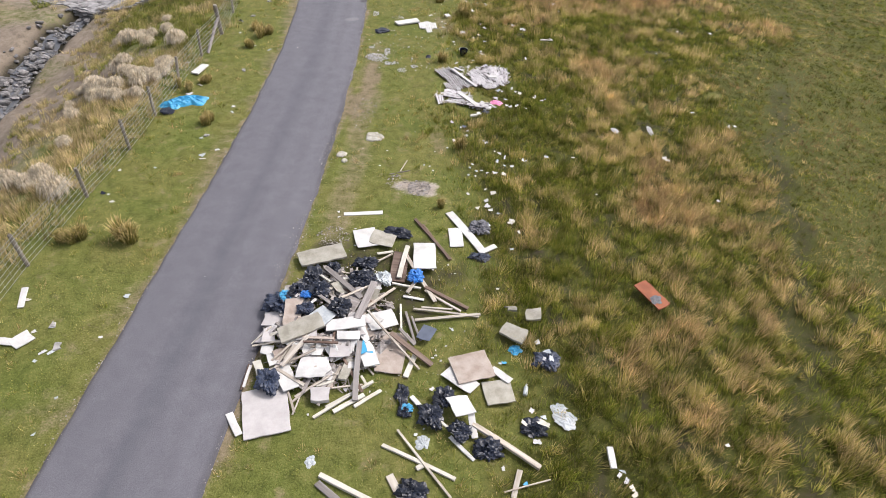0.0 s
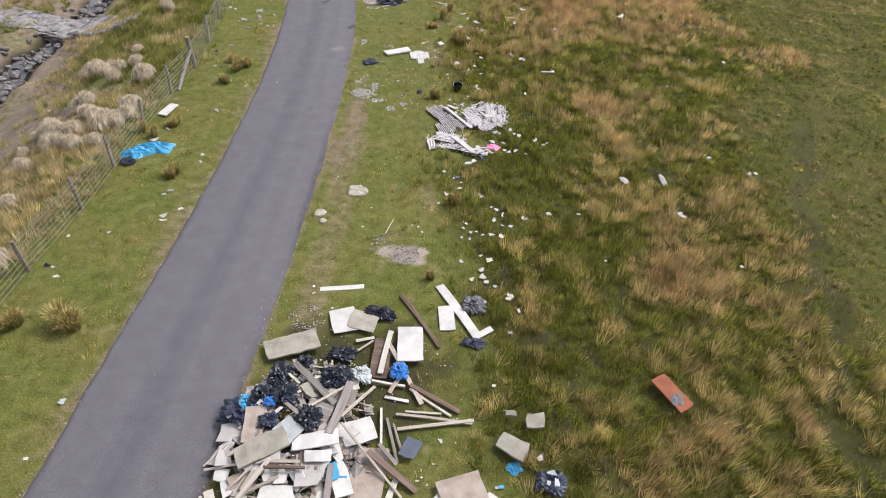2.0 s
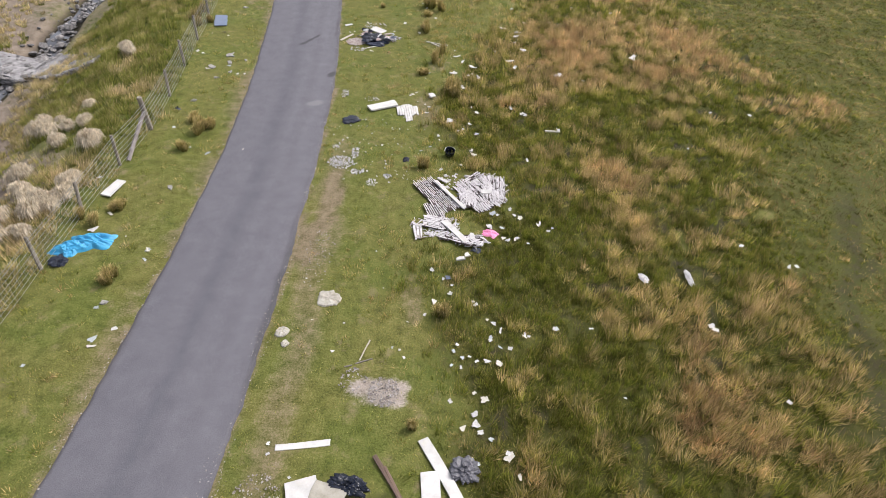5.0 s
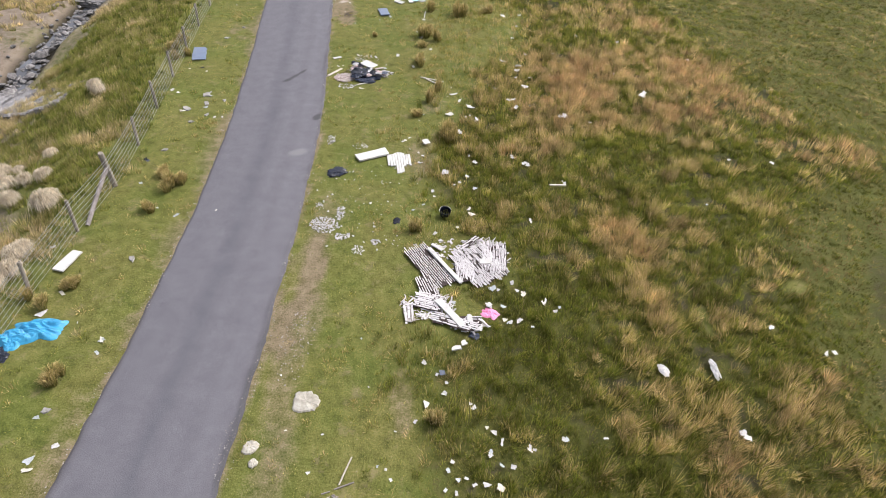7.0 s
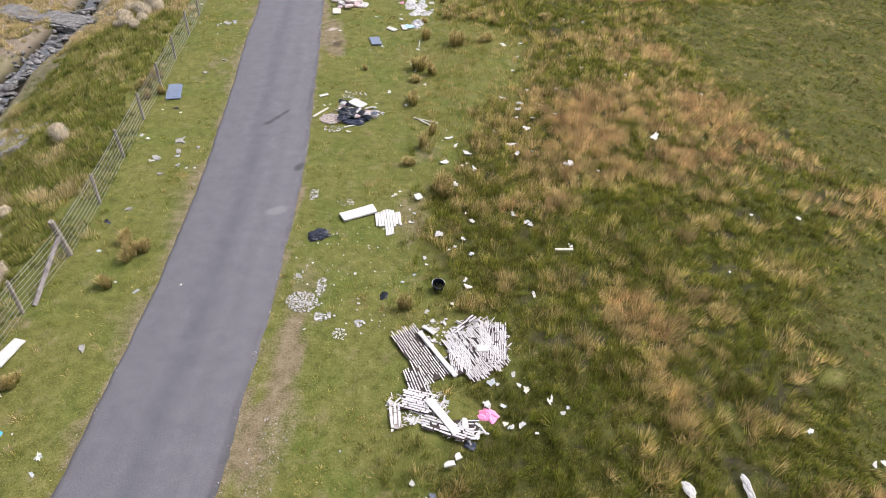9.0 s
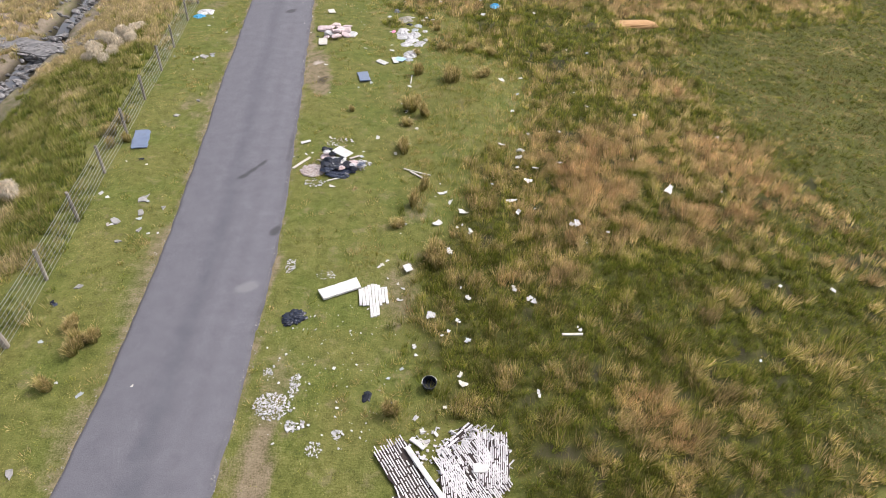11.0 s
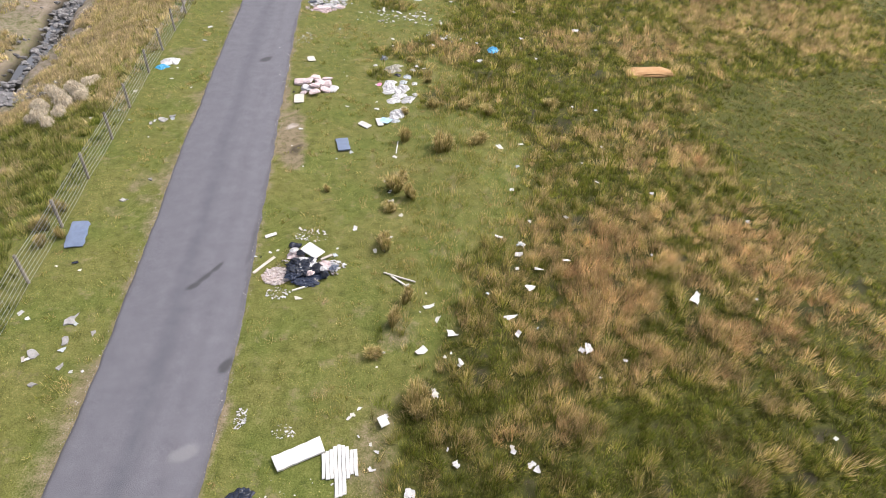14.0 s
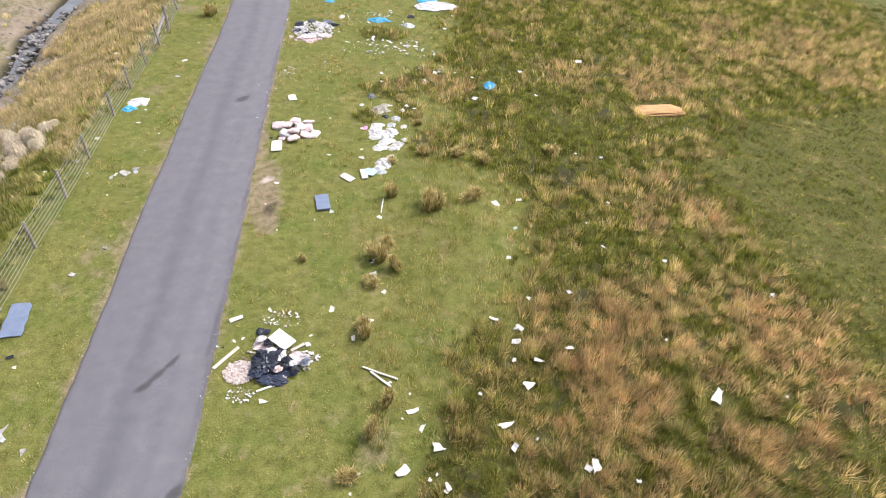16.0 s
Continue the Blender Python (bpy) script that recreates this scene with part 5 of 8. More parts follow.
scrap(WHITE, 1.64, 5.88, 0.10, 0.12, -17)
scrap(CYAN, 2.06, 5.58, 0.15, 0.16, 22)
scrap(CYAN, -3.73, 7.89, 0.07, 0.07, -22)
scrap(WHITE, 3.89, 5.88, 0.16, 0.10, 16)
scrap(CLOTH, 4.02, 5.77, 0.15, 0.10, -1)
scrap(CREAM, 4.10, 5.63, 0.15, 0.12, 10)
scrap(CREAM, 4.12, 5.49, 0.13, 0.14, -5)
scrap(CLEAR, 3.96, 5.96, 0.18, 0.10, -2)
scrap(CLOTH, -2.87, 13.21, 0.10, 0.11, 18)
scrap(WHITE, 1.46, 14.04, 0.17, 0.16, -23)
scrap(CREAM, 2.06, 13.47, 0.23, 0.20, -14)
scrap(CREAM, 2.25, 13.06, 0.22, 0.10, 13)
scrap(CLOTH, 1.33, 14.46, 0.17, 0.17, -3)
scrap(CREAM, 1.08, 14.13, 0.13, 0.16, 3)
scrap(CLEAR, 2.03, 12.37, 0.12, 0.11, 4)
scrap(CLEAR, 1.63, 8.44, 0.10, 0.09, -13)
scrap(CLOTH, 0.29, 8.40, 0.08, 0.07, 9)
scrap(WHITE, -2.37, 6.75, 0.07, 0.07, 17)
scrap(CLEAR, 0.51, 9.37, 0.11, 0.08, 8)
scrap(CLOTH, -1.70, 7.40, 0.10, 0.10, 9)
scrap(CLOTH, 0.80, 8.12, 0.10, 0.08, 23)
scrap(CLEAR, 1.40, 13.28, 0.16, 0.15, 3)
scrap(CLOTH, 0.14, 7.58, 0.15, 0.13, 6)
scrap(CLEAR, 0.03, 6.61, 0.07, 0.07, -11)
scrap(WHITE, -0.13, 6.47, 0.09, 0.10, -21)
bottle(CLEAR, 2.18, 7.79, 0.3, 80)
bottle(CLEAR, 3.12, 35.14, 0.25, 20)
crumbs("road_grit", RUBBLE, -3.83, 11.77, 0.37, 1.49, 160, 0.006, 0.022, "pale grit strewn along the crumbled road edge")
crumbs("road_grit", RUBBLE, -3.88, 16.26, 0.09, 0.75, 70, 0.006, 0.022, "pale grit strewn along the crumbled road edge")

for y in range(5, 54, 4):
    for edge, off in ((road_right, 0.03), (road_left, -0.05)):
        slant = math.degrees(math.atan2(float(edge(y) - edge(y + 2)), 2))
        crumbs("road_grit", RUBBLE, float(edge(y)) + off, y, 0.13, 2.1, 90, 0.006, 0.026, "pale grit strewn along the crumbled road edge", turn=slant)

# red-brown board in the moor with a rag on it
board(RUSTY, 5.51, 10.81, 31, 0.40, 0.93, 0.16, 0.03)
blob("sheet", GREYBAG, 5.56, 10.62, 0.30, 0.40, -30, 0.12, 0.2, "rag", "rag", "rag")

# white boards and bits by the fence
board(WHITE, -9.42, 8.04, -2, 0.68, 0.20, 0.02, 0.02)
board(WHITE, -9.05, 8.11, 56, 0.42, 0.37, 0.03, 0.02)
plank(WHITE, -9.82, 9.63, -9.61, 9.06, 0.14, 0.03, 0.0, 0.0)
scrap(CREAM, -9.57, 9.29, 0.18, 0.15, -20)
scrap(WHITE, -8.93, 8.38, 0.13, 0.12, -4)
scrap(CLOTH, -8.43, 7.82, 0.19, 0.11, -23)
scrap(CREAM, -5.93, 7.93, 0.13, 0.10, 13)
scrap(WHITE, -5.76, 10.34, 0.15, 0.13, -22)
scrap(CLEAR, -8.79, 14.90, 0.13, 0.16, 13)
scrap(CREAM, -7.58, 15.57, 0.21, 0.15, 10)
scrap(CLOTH, -9.33, 13.16, 0.15, 0.15, 2)
scrap(CLOTH, -9.57, 13.47, 0.09, 0.16, 0)
scrap(WHITE, -9.76, 14.66, 0.12, 0.11, -9)
scrap(WHITE, -7.39, 8.34, 0.07, 0.10, -19)
scrap(CLEAR, -7.54, 6.71, 0.07, 0.08, -23)
scrap(BLACK, -9.74, 13.50, 0.16, 0.20, -15)
scrap(CLEAR, -8.59, 8.53, 0.18, 0.12, -4)
scrap(CLEAR, -8.25, 7.83, 0.22, 0.11, 5)
scrap(CLEAR, -7.54, 5.87, 0.11, 0.07, -17)
scrap(CLEAR, -7.36, 9.63, 0.18, 0.15, -22)
scrap(CLEAR, -8.47, 7.58, 0.10, 0.08, 18)
board(WHITE, -9.68, 21.32, 79, 0.60, 0.31, 0.05, 0.05)

# flat grey stones half sunk in the turf by the fence
sr = random.Random(33)
for x, y, size in ((-9.1, 31.0, 0.34), (-8.9, 30.3, 0.22), (-9.5, 29.8, 0.26), (-8.6, 29.5, 0.16), (-8.3, 30.6, 0.14), (-9.0, 28.9, 0.15), (-10.6, 41.3, 0.26), (-10.3, 41.6, 0.20), (-10.9, 41.0, 0.15), (-8.2, 8.0, 0.18), (-8.6, 8.6, 0.14), (-7.9, 16.9, 0.16), (-8.1, 21.7, 0.17), (-9.2, 27.0, 0.15), (-9.9, 36.2, 0.18), (-9.5, 37.4, 0.13)):
    ob = board(STONES, x, y, sr.uniform(0, 180), size * 1.2, size * 0.8, -0.02, 0.045, rag=0.16 * size, name="flat_stone", noun="stone", label="flat grey stone half sunk in the turf")
    tagged(ob, "flat grey stone half sunk in the turf", "stone")

# blue tarpaulin and black bag under it
blob("sheet", CYAN, -9.16, 19.02, 1.72, 0.90, 12, 0.40, 0.0, "tarpaulin", "tarpaulin", "tarpaulin", label="sky-blue crumpled plastic tarpaulin lying on turf by the fence")
blob("sheet", CYAN, -9.66, 18.72, 1.09, 0.77, 20, 0.40, 0.0, "tarpaulin", "tarpaulin", "tarpaulin", label="sky-blue crumpled plastic tarpaulin lying on turf by the fence")
blob("bag", BLACK, -9.71, 18.22, 0.44, 0.51, 20, 0.5, 0.0, "bin_bag", "bin bag", "bag")
blob("sheet", CYAN, -9.62, 18.80, 1.10, 0.67, 15, 0.248, 0.0, "tarpaulin", "tarpaulin", "tarpaulin", label="sky-blue crumpled plastic tarpaulin lying on turf by the fence")
scrap(CLOTH, -9.42, 19.60, 0.37, 0.14, -6)
scrap(CLOTH, -8.42, 19.37, 0.08, 0.06, 19)
scrap(CREAM, -7.62, 18.92, 0.31, 0.15, -6)
scrap(CLEAR, -7.55, 18.53, 0.13, 0.10, -5)
scrap(CLEAR, -8.01, 16.74, 0.21, 0.12, 9)
scrap(WHITE, -7.30, 16.13, 0.20, 0.15, 6)
scrap(CLEAR, -7.64, 15.78, 0.24, 0.15, -11)
scrap(CLOTH, -10.36, 21.96, 0.10, 0.18, 21)
scrap(CREAM, -9.29, 20.32, 0.28, 0.16, 23)

# verge litter
spill(-2.45, 17.59, 0.65, 0.63, 20)
spill(-3.33, 16.39, 0.37, 0.33, 40)
spill(-3.20, 16.04, 0.20, 0.20, 0)
plank(PALE, -1.37, 15.74, -1.22, 16.32, 0.03, 0.02, 0.0, 0.0)
plank(GREYWOOD, -1.47, 15.61, -1.10, 15.79, 0.025, 0.02, 0.0, 0.0)
plank(GREYWOOD, -1.70, 15.50, -1.55, 15.56, 0.025, 0.02, 0.0, 0.0)
scrap(CLEAR, -1.46, 19.48, 0.07, 0.08, -9)
scrap(CLOTH, -1.10, 18.09, 0.07, 0.06, -24)
scrap(CREAM, -2.72, 16.84, 0.07, 0.06, 24)
scrap(CLOTH, -2.04, 15.92, 0.09, 0.08, -23)
scrap(CLEAR, -0.66, 16.18, 0.09, 0.06, 4)
scrap(CLOTH, -0.48, 16.13, 0.09, 0.07, -21)
scrap(CLOTH, -0.35, 15.91, 0.09, 0.07, -1)
scrap(CLOTH, -0.37, 17.02, 0.07, 0.06, 5)
scrap(CLOTH, -1.92, 16.81, 0.07, 0.06, 11)
scrap(WHITE, -3.15, 18.25, 0.07, 0.09, 4)
scrap(WHITE, -2.92, 13.44, 0.11, 0.09, 23)
scrap(CLOTH, -1.66, 12.52, 0.07, 0.07, 6)
scrap(CLOTH, -2.32, 12.74, 0.07, 0.07, 4)
scrap(CLOTH, 0.13, 18.85, 0.13, 0.12, -16)
crumbs("sand_grit", RUBBLE, -0.72, 14.91, 0.36, 0.41, 500, 0.008, 0.04, "pale gritty plaster sand spread thin on the turf")
crumbs("sand_grit", RUBBLE, -1.42, 15.13, 0.35, 0.36, 90, 0.01, 0.05, "pale gritty plaster sand spread thin on the turf")
crumbs("sand_grit", RUBBLE, -3.00, 19.18, 0.41, 1.22, 200, 0.008, 0.035, "stony grit on the worn earth beside the road")
crumbs("road_grit", RUBBLE, -2.87, 12.34, 0.46, 0.45, 220, 0.008, 0.04, "stony grit on the worn earth beside the road")

# moor litter
scrap(SLATE, 0.58, 18.59, 0.16, 0.18, -15)
scrap(CLOTH, 0.45, 18.53, 0.11, 0.12, 17)
scrap(CLOTH, 0.69, 18.31, 0.11, 0.09, -9)
scrap(CREAM, 1.63, 17.25, 0.09, 0.16, -19)
scrap(WHITE, 1.95, 16.91, 0.20, 0.09, 23)
scrap(CLOTH, 2.16, 16.32, 0.12, 0.18, -9)
scrap(CLOTH, 1.70, 16.57, 0.11, 0.15, 7)
scrap(CLOTH, 1.33, 17.73, 0.13, 0.17, -13)
scrap(CLOTH, 1.26, 17.82, 0.10, 0.08, 8)
scrap(WHITE, 0.26, 17.73, 0.13, 0.22, -19)
scrap(CLOTH, 0.04, 17.29, 0.12, 0.13, 22)
scrap(CLOTH, 2.64, 16.77, 0.10, 0.13, -3)
scrap(CLOTH, 2.55, 16.82, 0.17, 0.09, -21)
scrap(CLOTH, 0.89, 16.38, 0.12, 0.13, 19)
scrap(CREAM, 1.89, 15.84, 0.18, 0.17, -11)
scrap(WHITE, 1.61, 15.89, 0.16, 0.10, -23)
scrap(CLOTH, 1.36, 15.88, 0.16, 0.07, -9)
scrap(CLEAR, 0.77, 15.75, 0.14, 0.12, -15)
scrap(CLOTH, 1.00, 15.69, 0.14, 0.10, -7)
scrap(WHITE, 1.19, 16.02, 0.12, 0.10, 15)
scrap(CLOTH, 1.71, 20.85, 0.18, 0.14, 4)
scrap(CREAM, 2.12, 20.42, 0.18, 0.12, -10)
scrap(CLOTH, 2.51, 20.43, 0.14, 0.13, -1)
scrap(CREAM, 2.63, 21.33, 0.21, 0.12, -10)
scrap(CLEAR, 3.56, 20.88, 0.10, 0.14, -4)
scrap(CREAM, 3.14, 21.05, 0.21, 0.10, -17)
scrap(WHITE, 3.30, 17.05, 0.16, 0.15, -1)
scrap(CLEAR, 1.03, 15.98, 0.13, 0.12, 24)
scrap(CREAM, 1.31, 14.99, 0.11, 0.10, 2)
scrap(CLOTH, 0.78, 14.77, 0.10, 0.14, -23)
scrap(CREAM, 1.55, 14.84, 0.14, 0.19, 16)
scrap(CLEAR, 1.92, 16.34, 0.18, 0.10, 23)
scrap(CLEAR, 1.70, 16.65, 0.12, 0.18, -7)
scrap(CLOTH, 1.35, 14.23, 0.19, 0.27, 18)
scrap(CLEAR, 1.68, 13.88, 0.11, 0.15, 23)
scrap(WHITE, 2.03, 13.56, 0.14, 0.14, 15)
scrap(WHITE, 0.66, 18.03, 0.15, 0.15, -23)
scrap(CLEAR, 3.35, 17.05, 0.14, 0.13, 21)
scrap(CREAM, 2.54, 16.75, 0.18, 0.09, 3)
scrap(WHITE, 4.72, 15.13, 0.09, 0.07, 0)
scrap(WHITE, 4.23, 17.16, 0.12, 0.07, -16)
scrap(CLOTH, 8.59, 15.41, 0.20, 0.17, -13)
scrap(WHITE, 7.43, 17.42, 0.19, 0.25, 1)
scrap(CREAM, 1.61, 10.78, 0.11, 0.11, -22)
scrap(CLEAR, 0.81, 16.18, 0.15, 0.09, -19)
scrap(CLOTH, 1.78, 17.15, 0.14, 0.17, -12)
scrap(CLEAR, 9.04, 20.67, 0.13, 0.15, -1)
scrap(WHITE, 10.50, 28.90, 0.19, 0.15, -7)
scrap(CLOTH, 12.01, 28.81, 0.16, 0.23, -18)
scrap(WHITE, 3.03, 24.42, 0.13, 0.09, -16)
scrap(CLOTH, 2.60, 27.94, 0.14, 0.17, 21)
scrap(CLOTH, 3.11, 27.54, 0.21, 0.17, 16)
scrap(WHITE, 2.81, 20.21, 0.12, 0.11, 0)
scrap(CLEAR, 2.19, 20.34, 0.13, 0.08, 18)
scrap(WHITE, 3.21, 21.12, 0.21, 0.09, 12)
scrap(CLOTH, 3.42, 20.71, 0.10, 0.17, -11)
scrap(CLEAR, 8.84, 25.92, 0.10, 0.12, 0)
scrap(WHITE, 10.27, 20.02, 0.11, 0.19, -1)
blob("sheet", CLOTH, 5.94, 19.14, 0.30, 0.46, 30, 0.3, 0.10, "plastic_sheet", "sheet", "sheet")
blob("sheet", CLOTH, 7.22, 19.21, 0.24, 0.72, 5, 0.4, 0.10, "plastic_sheet", "sheet", "sheet")
plank(CREAM, 3.76, 26.32, 4.30, 26.38, 0.07, 0.04, 0.12, 0.12)
scrap(WHITE, 4.27, 26.56, 0.14, 0.17, 17)
scrap(CLOTH, 7.35, 17.53, 0.18, 0.23, -22)
scrap(WHITE, 9.12, 20.73, 0.12, 0.14, -21)
scrap(WHITE, 10.51, 20.07, 0.13, 0.15, 17)

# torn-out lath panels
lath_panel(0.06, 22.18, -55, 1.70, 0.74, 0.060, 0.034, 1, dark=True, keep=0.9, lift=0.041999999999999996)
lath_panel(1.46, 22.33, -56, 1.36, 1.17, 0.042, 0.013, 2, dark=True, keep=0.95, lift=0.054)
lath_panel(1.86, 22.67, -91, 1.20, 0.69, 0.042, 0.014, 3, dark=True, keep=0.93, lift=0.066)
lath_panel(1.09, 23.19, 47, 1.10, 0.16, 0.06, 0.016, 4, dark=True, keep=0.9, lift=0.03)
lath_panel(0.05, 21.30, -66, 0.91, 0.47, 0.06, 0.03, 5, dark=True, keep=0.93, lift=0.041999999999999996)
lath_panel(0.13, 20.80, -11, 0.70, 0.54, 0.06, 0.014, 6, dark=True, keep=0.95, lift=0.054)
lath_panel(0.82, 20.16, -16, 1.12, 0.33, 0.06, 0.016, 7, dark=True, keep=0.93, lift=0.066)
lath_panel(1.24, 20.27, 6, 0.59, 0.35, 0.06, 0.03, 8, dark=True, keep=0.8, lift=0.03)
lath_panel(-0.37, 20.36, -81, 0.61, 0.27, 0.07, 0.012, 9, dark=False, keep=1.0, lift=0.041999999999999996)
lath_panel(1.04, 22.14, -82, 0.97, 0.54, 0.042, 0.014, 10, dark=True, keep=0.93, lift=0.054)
plank(WHITE, -0.01, 22.83, 0.95, 21.58, 0.12, 0.03, 0.1, 0.1)
plank(WHITE, 0.34, 20.84, 1.02, 20.04, 0.2, 0.03, 0.1, 0.1)
plank(WHITE, 0.06, 23.06, 0.39, 22.82, 0.1, 0.03, 0.06, 0.06)
board(WHITE, 1.61, 22.44, 2, 0.34, 0.20, 0.10, 0.03)
board(WHITE, 1.20, 20.30, 7, 0.13, 0.28, 0.10, 0.02)
crumbs("lath_splinters", LATH, 1.48, 22.64, 0.79, 0.88, 420, 0.02, 0.05, "broken whitewashed lath splinters strewn over the panels", stick=5.0)
crumbs("lath_splinters", LATH, 0.12, 20.70, 0.71, 0.56, 160, 0.02, 0.05, "broken whitewashed lath splinters strewn over the panels", stick=5.0)
crumbs("lath_splinters", LATH, 0.68, 22.93, 0.65, 0.49, 90, 0.03, 0.09, "broken whitewashed plaster pieces strewn over the panels")
crumbs("lath_splinters", LATH, 1.17, 20.16, 0.44, 0.27, 70, 0.02, 0.06, "broken whitewashed lath splinters strewn over the panels", stick=4.0)
scrap(WHITE, 0.30, 23.29, 0.18, 0.17, 0)
scrap(CREAM, 0.39, 23.01, 0.20, 0.16, -9)
scrap(CLOTH, 0.13, 23.62, 0.15, 0.20, -21)
scrap(CREAM, 0.79, 23.95, 0.15, 0.10, 7)
scrap(CLEAR, 1.82, 21.50, 0.22, 0.21, -9)
scrap(CLOTH, 1.96, 21.48, 0.11, 0.09, -15)
scrap(CLOTH, 2.35, 21.80, 0.16, 0.18, -3)
scrap(CLOTH, 2.47, 21.48, 0.18, 0.14, 2)
scrap(CREAM, 2.63, 21.39, 0.16, 0.11, 14)
scrap(CLEAR, 0.76, 20.88, 0.18, 0.14, -16)
scrap(CLOTH, 1.71, 20.90, 0.16, 0.23, -1)
scrap(CLEAR, 2.08, 20.90, 0.12, 0.18, -5)
scrap(WHITE, 2.26, 20.35, 0.15, 0.11, 6)
scrap(CREAM, 2.45, 20.38, 0.15, 0.12, -22)
scrap(CREAM, 1.21, 24.66, 0.29, 0.18, 13)
scrap(CLOTH, 1.11, 24.87, 0.13, 0.11, -3)
scrap(CREAM, 0.21, 20.34, 0.13, 0.14, -1)
blob("sheet", PINK, 1.76, 20.60, 0.60, 0.42, -25, 0.248, 0.0, "plastic_bag", "bag", "bag")
blob("bag", NAVY, 1.33, 19.84, 0.27, 0.23, 0, 0.5, 0.0, "bin_bag", "bin bag", "bag")
board(WHITE, 0.88, 19.29, 16, 0.25, 0.12, 0.12, 0.05)
board(WHITE, 1.06, 19.49, 31, 0.15, 0.13, 0.12, 0.04)

# buckets
bucket(0.38, 24.51, 0.33, 20, 8)
blob("sheet", BLACK, -1.04, 24.13, 0.28, 0.36, 0, 0.372, 0.0, "plant_pot", "plant pot", "pot", label="crushed black plastic pot lying on its side on turf")

# white shards and sheets on the verge
crumbs("plaster_shards", CLOTH, -3.19, 23.72, 0.43, 0.37, 384, 0.0075, 0.048, "heap of white broken plaster shards on the turf", dense=1.2, stick=1.25, flat=0.3)
crumbs("plaster_shards", CLOTH, -2.80, 24.32, 0.12, 0.35, 128, 0.01, 0.048, "white broken plaster shards on the turf", stick=1.25, flat=0.3)
crumbs("plaster_shards", CLOTH, -2.57, 23.26, 0.22, 0.16, 64, 0.015, 0.072, "white broken plaster shards on the turf", stick=1.25, flat=0.3)
crumbs("plaster_shards", CLOTH, -3.50, 24.65, 0.12, 0.13, 38, 0.01, 0.042, "white broken plaster shards on the turf", stick=1.25, flat=0.3)
crumbs("plaster_shards", CLOTH, -1.59, 23.12, 0.13, 0.13, 57, 0.01, 0.054, "white broken plaster shards on the turf", stick=1.25, flat=0.3)
crumbs("plaster_shards", CLOTH, -2.03, 22.70, 0.21, 0.19, 64, 0.01, 0.042, "white broken plaster shards on the turf", stick=1.25, flat=0.3)
crumbs("plaster_flecks", WHITE, -2.07, 24.78, 1.80, 2.35, 130, 0.015, 0.055, "white plaster flecks strewn over the turf")
crumbs("plaster_shards", CLOTH, -3.81, 28.39, 0.14, 0.29, 70, 0.01, 0.054, "white broken plaster shards on the turf", stick=1.25, flat=0.3)
crumbs("plaster_shards", CLOTH, -2.74, 28.11, 0.30, 0.19, 38, 0.01, 0.054, "white broken plaster shards on the turf", stick=1.25, flat=0.3)
board(WHITE, -2.25, 27.54, 31, 1.12, 0.39, 0.03, 0.06, rag=0.015)
strip_panel(-1.28, 27.26, 101, 1.23, 0.80, 9, 3)
blob("bag", BLACK, -3.27, 26.40, 0.67, 0.54, 35, 0.3, 0.0, "bin_bag", "bin bag", "bag")
scrap(CLOTH, -0.46, 28.58, 0.18, 0.31, -14)
scrap(CLOTH, -0.54, 27.29, 0.14, 0.10, 9)
scrap(WHITE, -1.08, 28.85, 0.15, 0.14, 15)
scrap(CLOTH, -1.29, 28.56, 0.15, 0.11, -3)
scrap(WHITE, 0.27, 26.77, 0.17, 0.25, 21)
scrap(CLOTH, 1.30, 27.54, 0.21, 0.15, 23)
scrap(CLEAR, 1.31, 26.04, 0.20, 0.16, 14)
scrap(CLOTH, 0.80, 26.28, 0.10, 0.12, -18)
scrap(WHITE, 1.01, 26.69, 0.12, 0.14, 21)
scrap(CLEAR, -0.05, 25.66, 0.16, 0.13, 14)
scrap(WHITE, 0.01, 25.43, 0.11, 0.13, 11)
scrap(CLEAR, -0.31, 24.99, 0.10, 0.15, 1)
scrap(CLEAR, -0.61, 24.69, 0.13, 0.11, 10)
scrap(CREAM, 0.71, 29.33, 0.15, 0.21, -17)
scrap(CREAM, -0.68, 27.91, 0.11, 0.11, -22)

# litter on the road
scrap(WHITE, -5.99, 24.93, 0.14, 0.13, 3)
scrap(CREAM, -6.49, 23.99, 0.09, 0.07, -16)
scrap(WHITE, -6.35, 24.16, 0.07, 0.06, -7)
scrap(CLEAR, -5.90, 24.20, 0.09, 0.07, 17)
scrap(CLEAR, -6.24, 24.06, 0.09, 0.07, -23)
scrap(CLEAR, -5.57, 27.90, 0.09, 0.09, -19)
scrap(CLEAR, -7.60, 23.68, 0.23, 0.12, 0)

# litter between fence and road
board(WHITE, -9.64, 21.56, 79, 0.50, 0.28, 0.05, 0.05)
scrap(BLACK, -9.60, 26.39, 0.14, 0.18, 13)
scrap(NAVY, -9.50, 26.33, 0.22, 0.18, 0)
scrap(CLOTH, -10.46, 31.10, 0.19, 0.22, -19)
scrap(WHITE, -10.18, 30.91, 0.15, 0.17, 21)
scrap(WHITE, -9.52, 29.64, 0.25, 0.14, 2)
scrap(CLEAR, -8.80, 30.01, 0.19, 0.14, -15)
scrap(WHITE, -8.28, 29.36, 0.11, 0.21, -12)
scrap(CLOTH, -8.01, 29.40, 0.11, 0.12, 7)
scrap(CREAM, -10.43, 32.91, 0.10, 0.11, 5)
scrap(CREAM, -9.72, 32.83, 0.12, 0.13, -12)
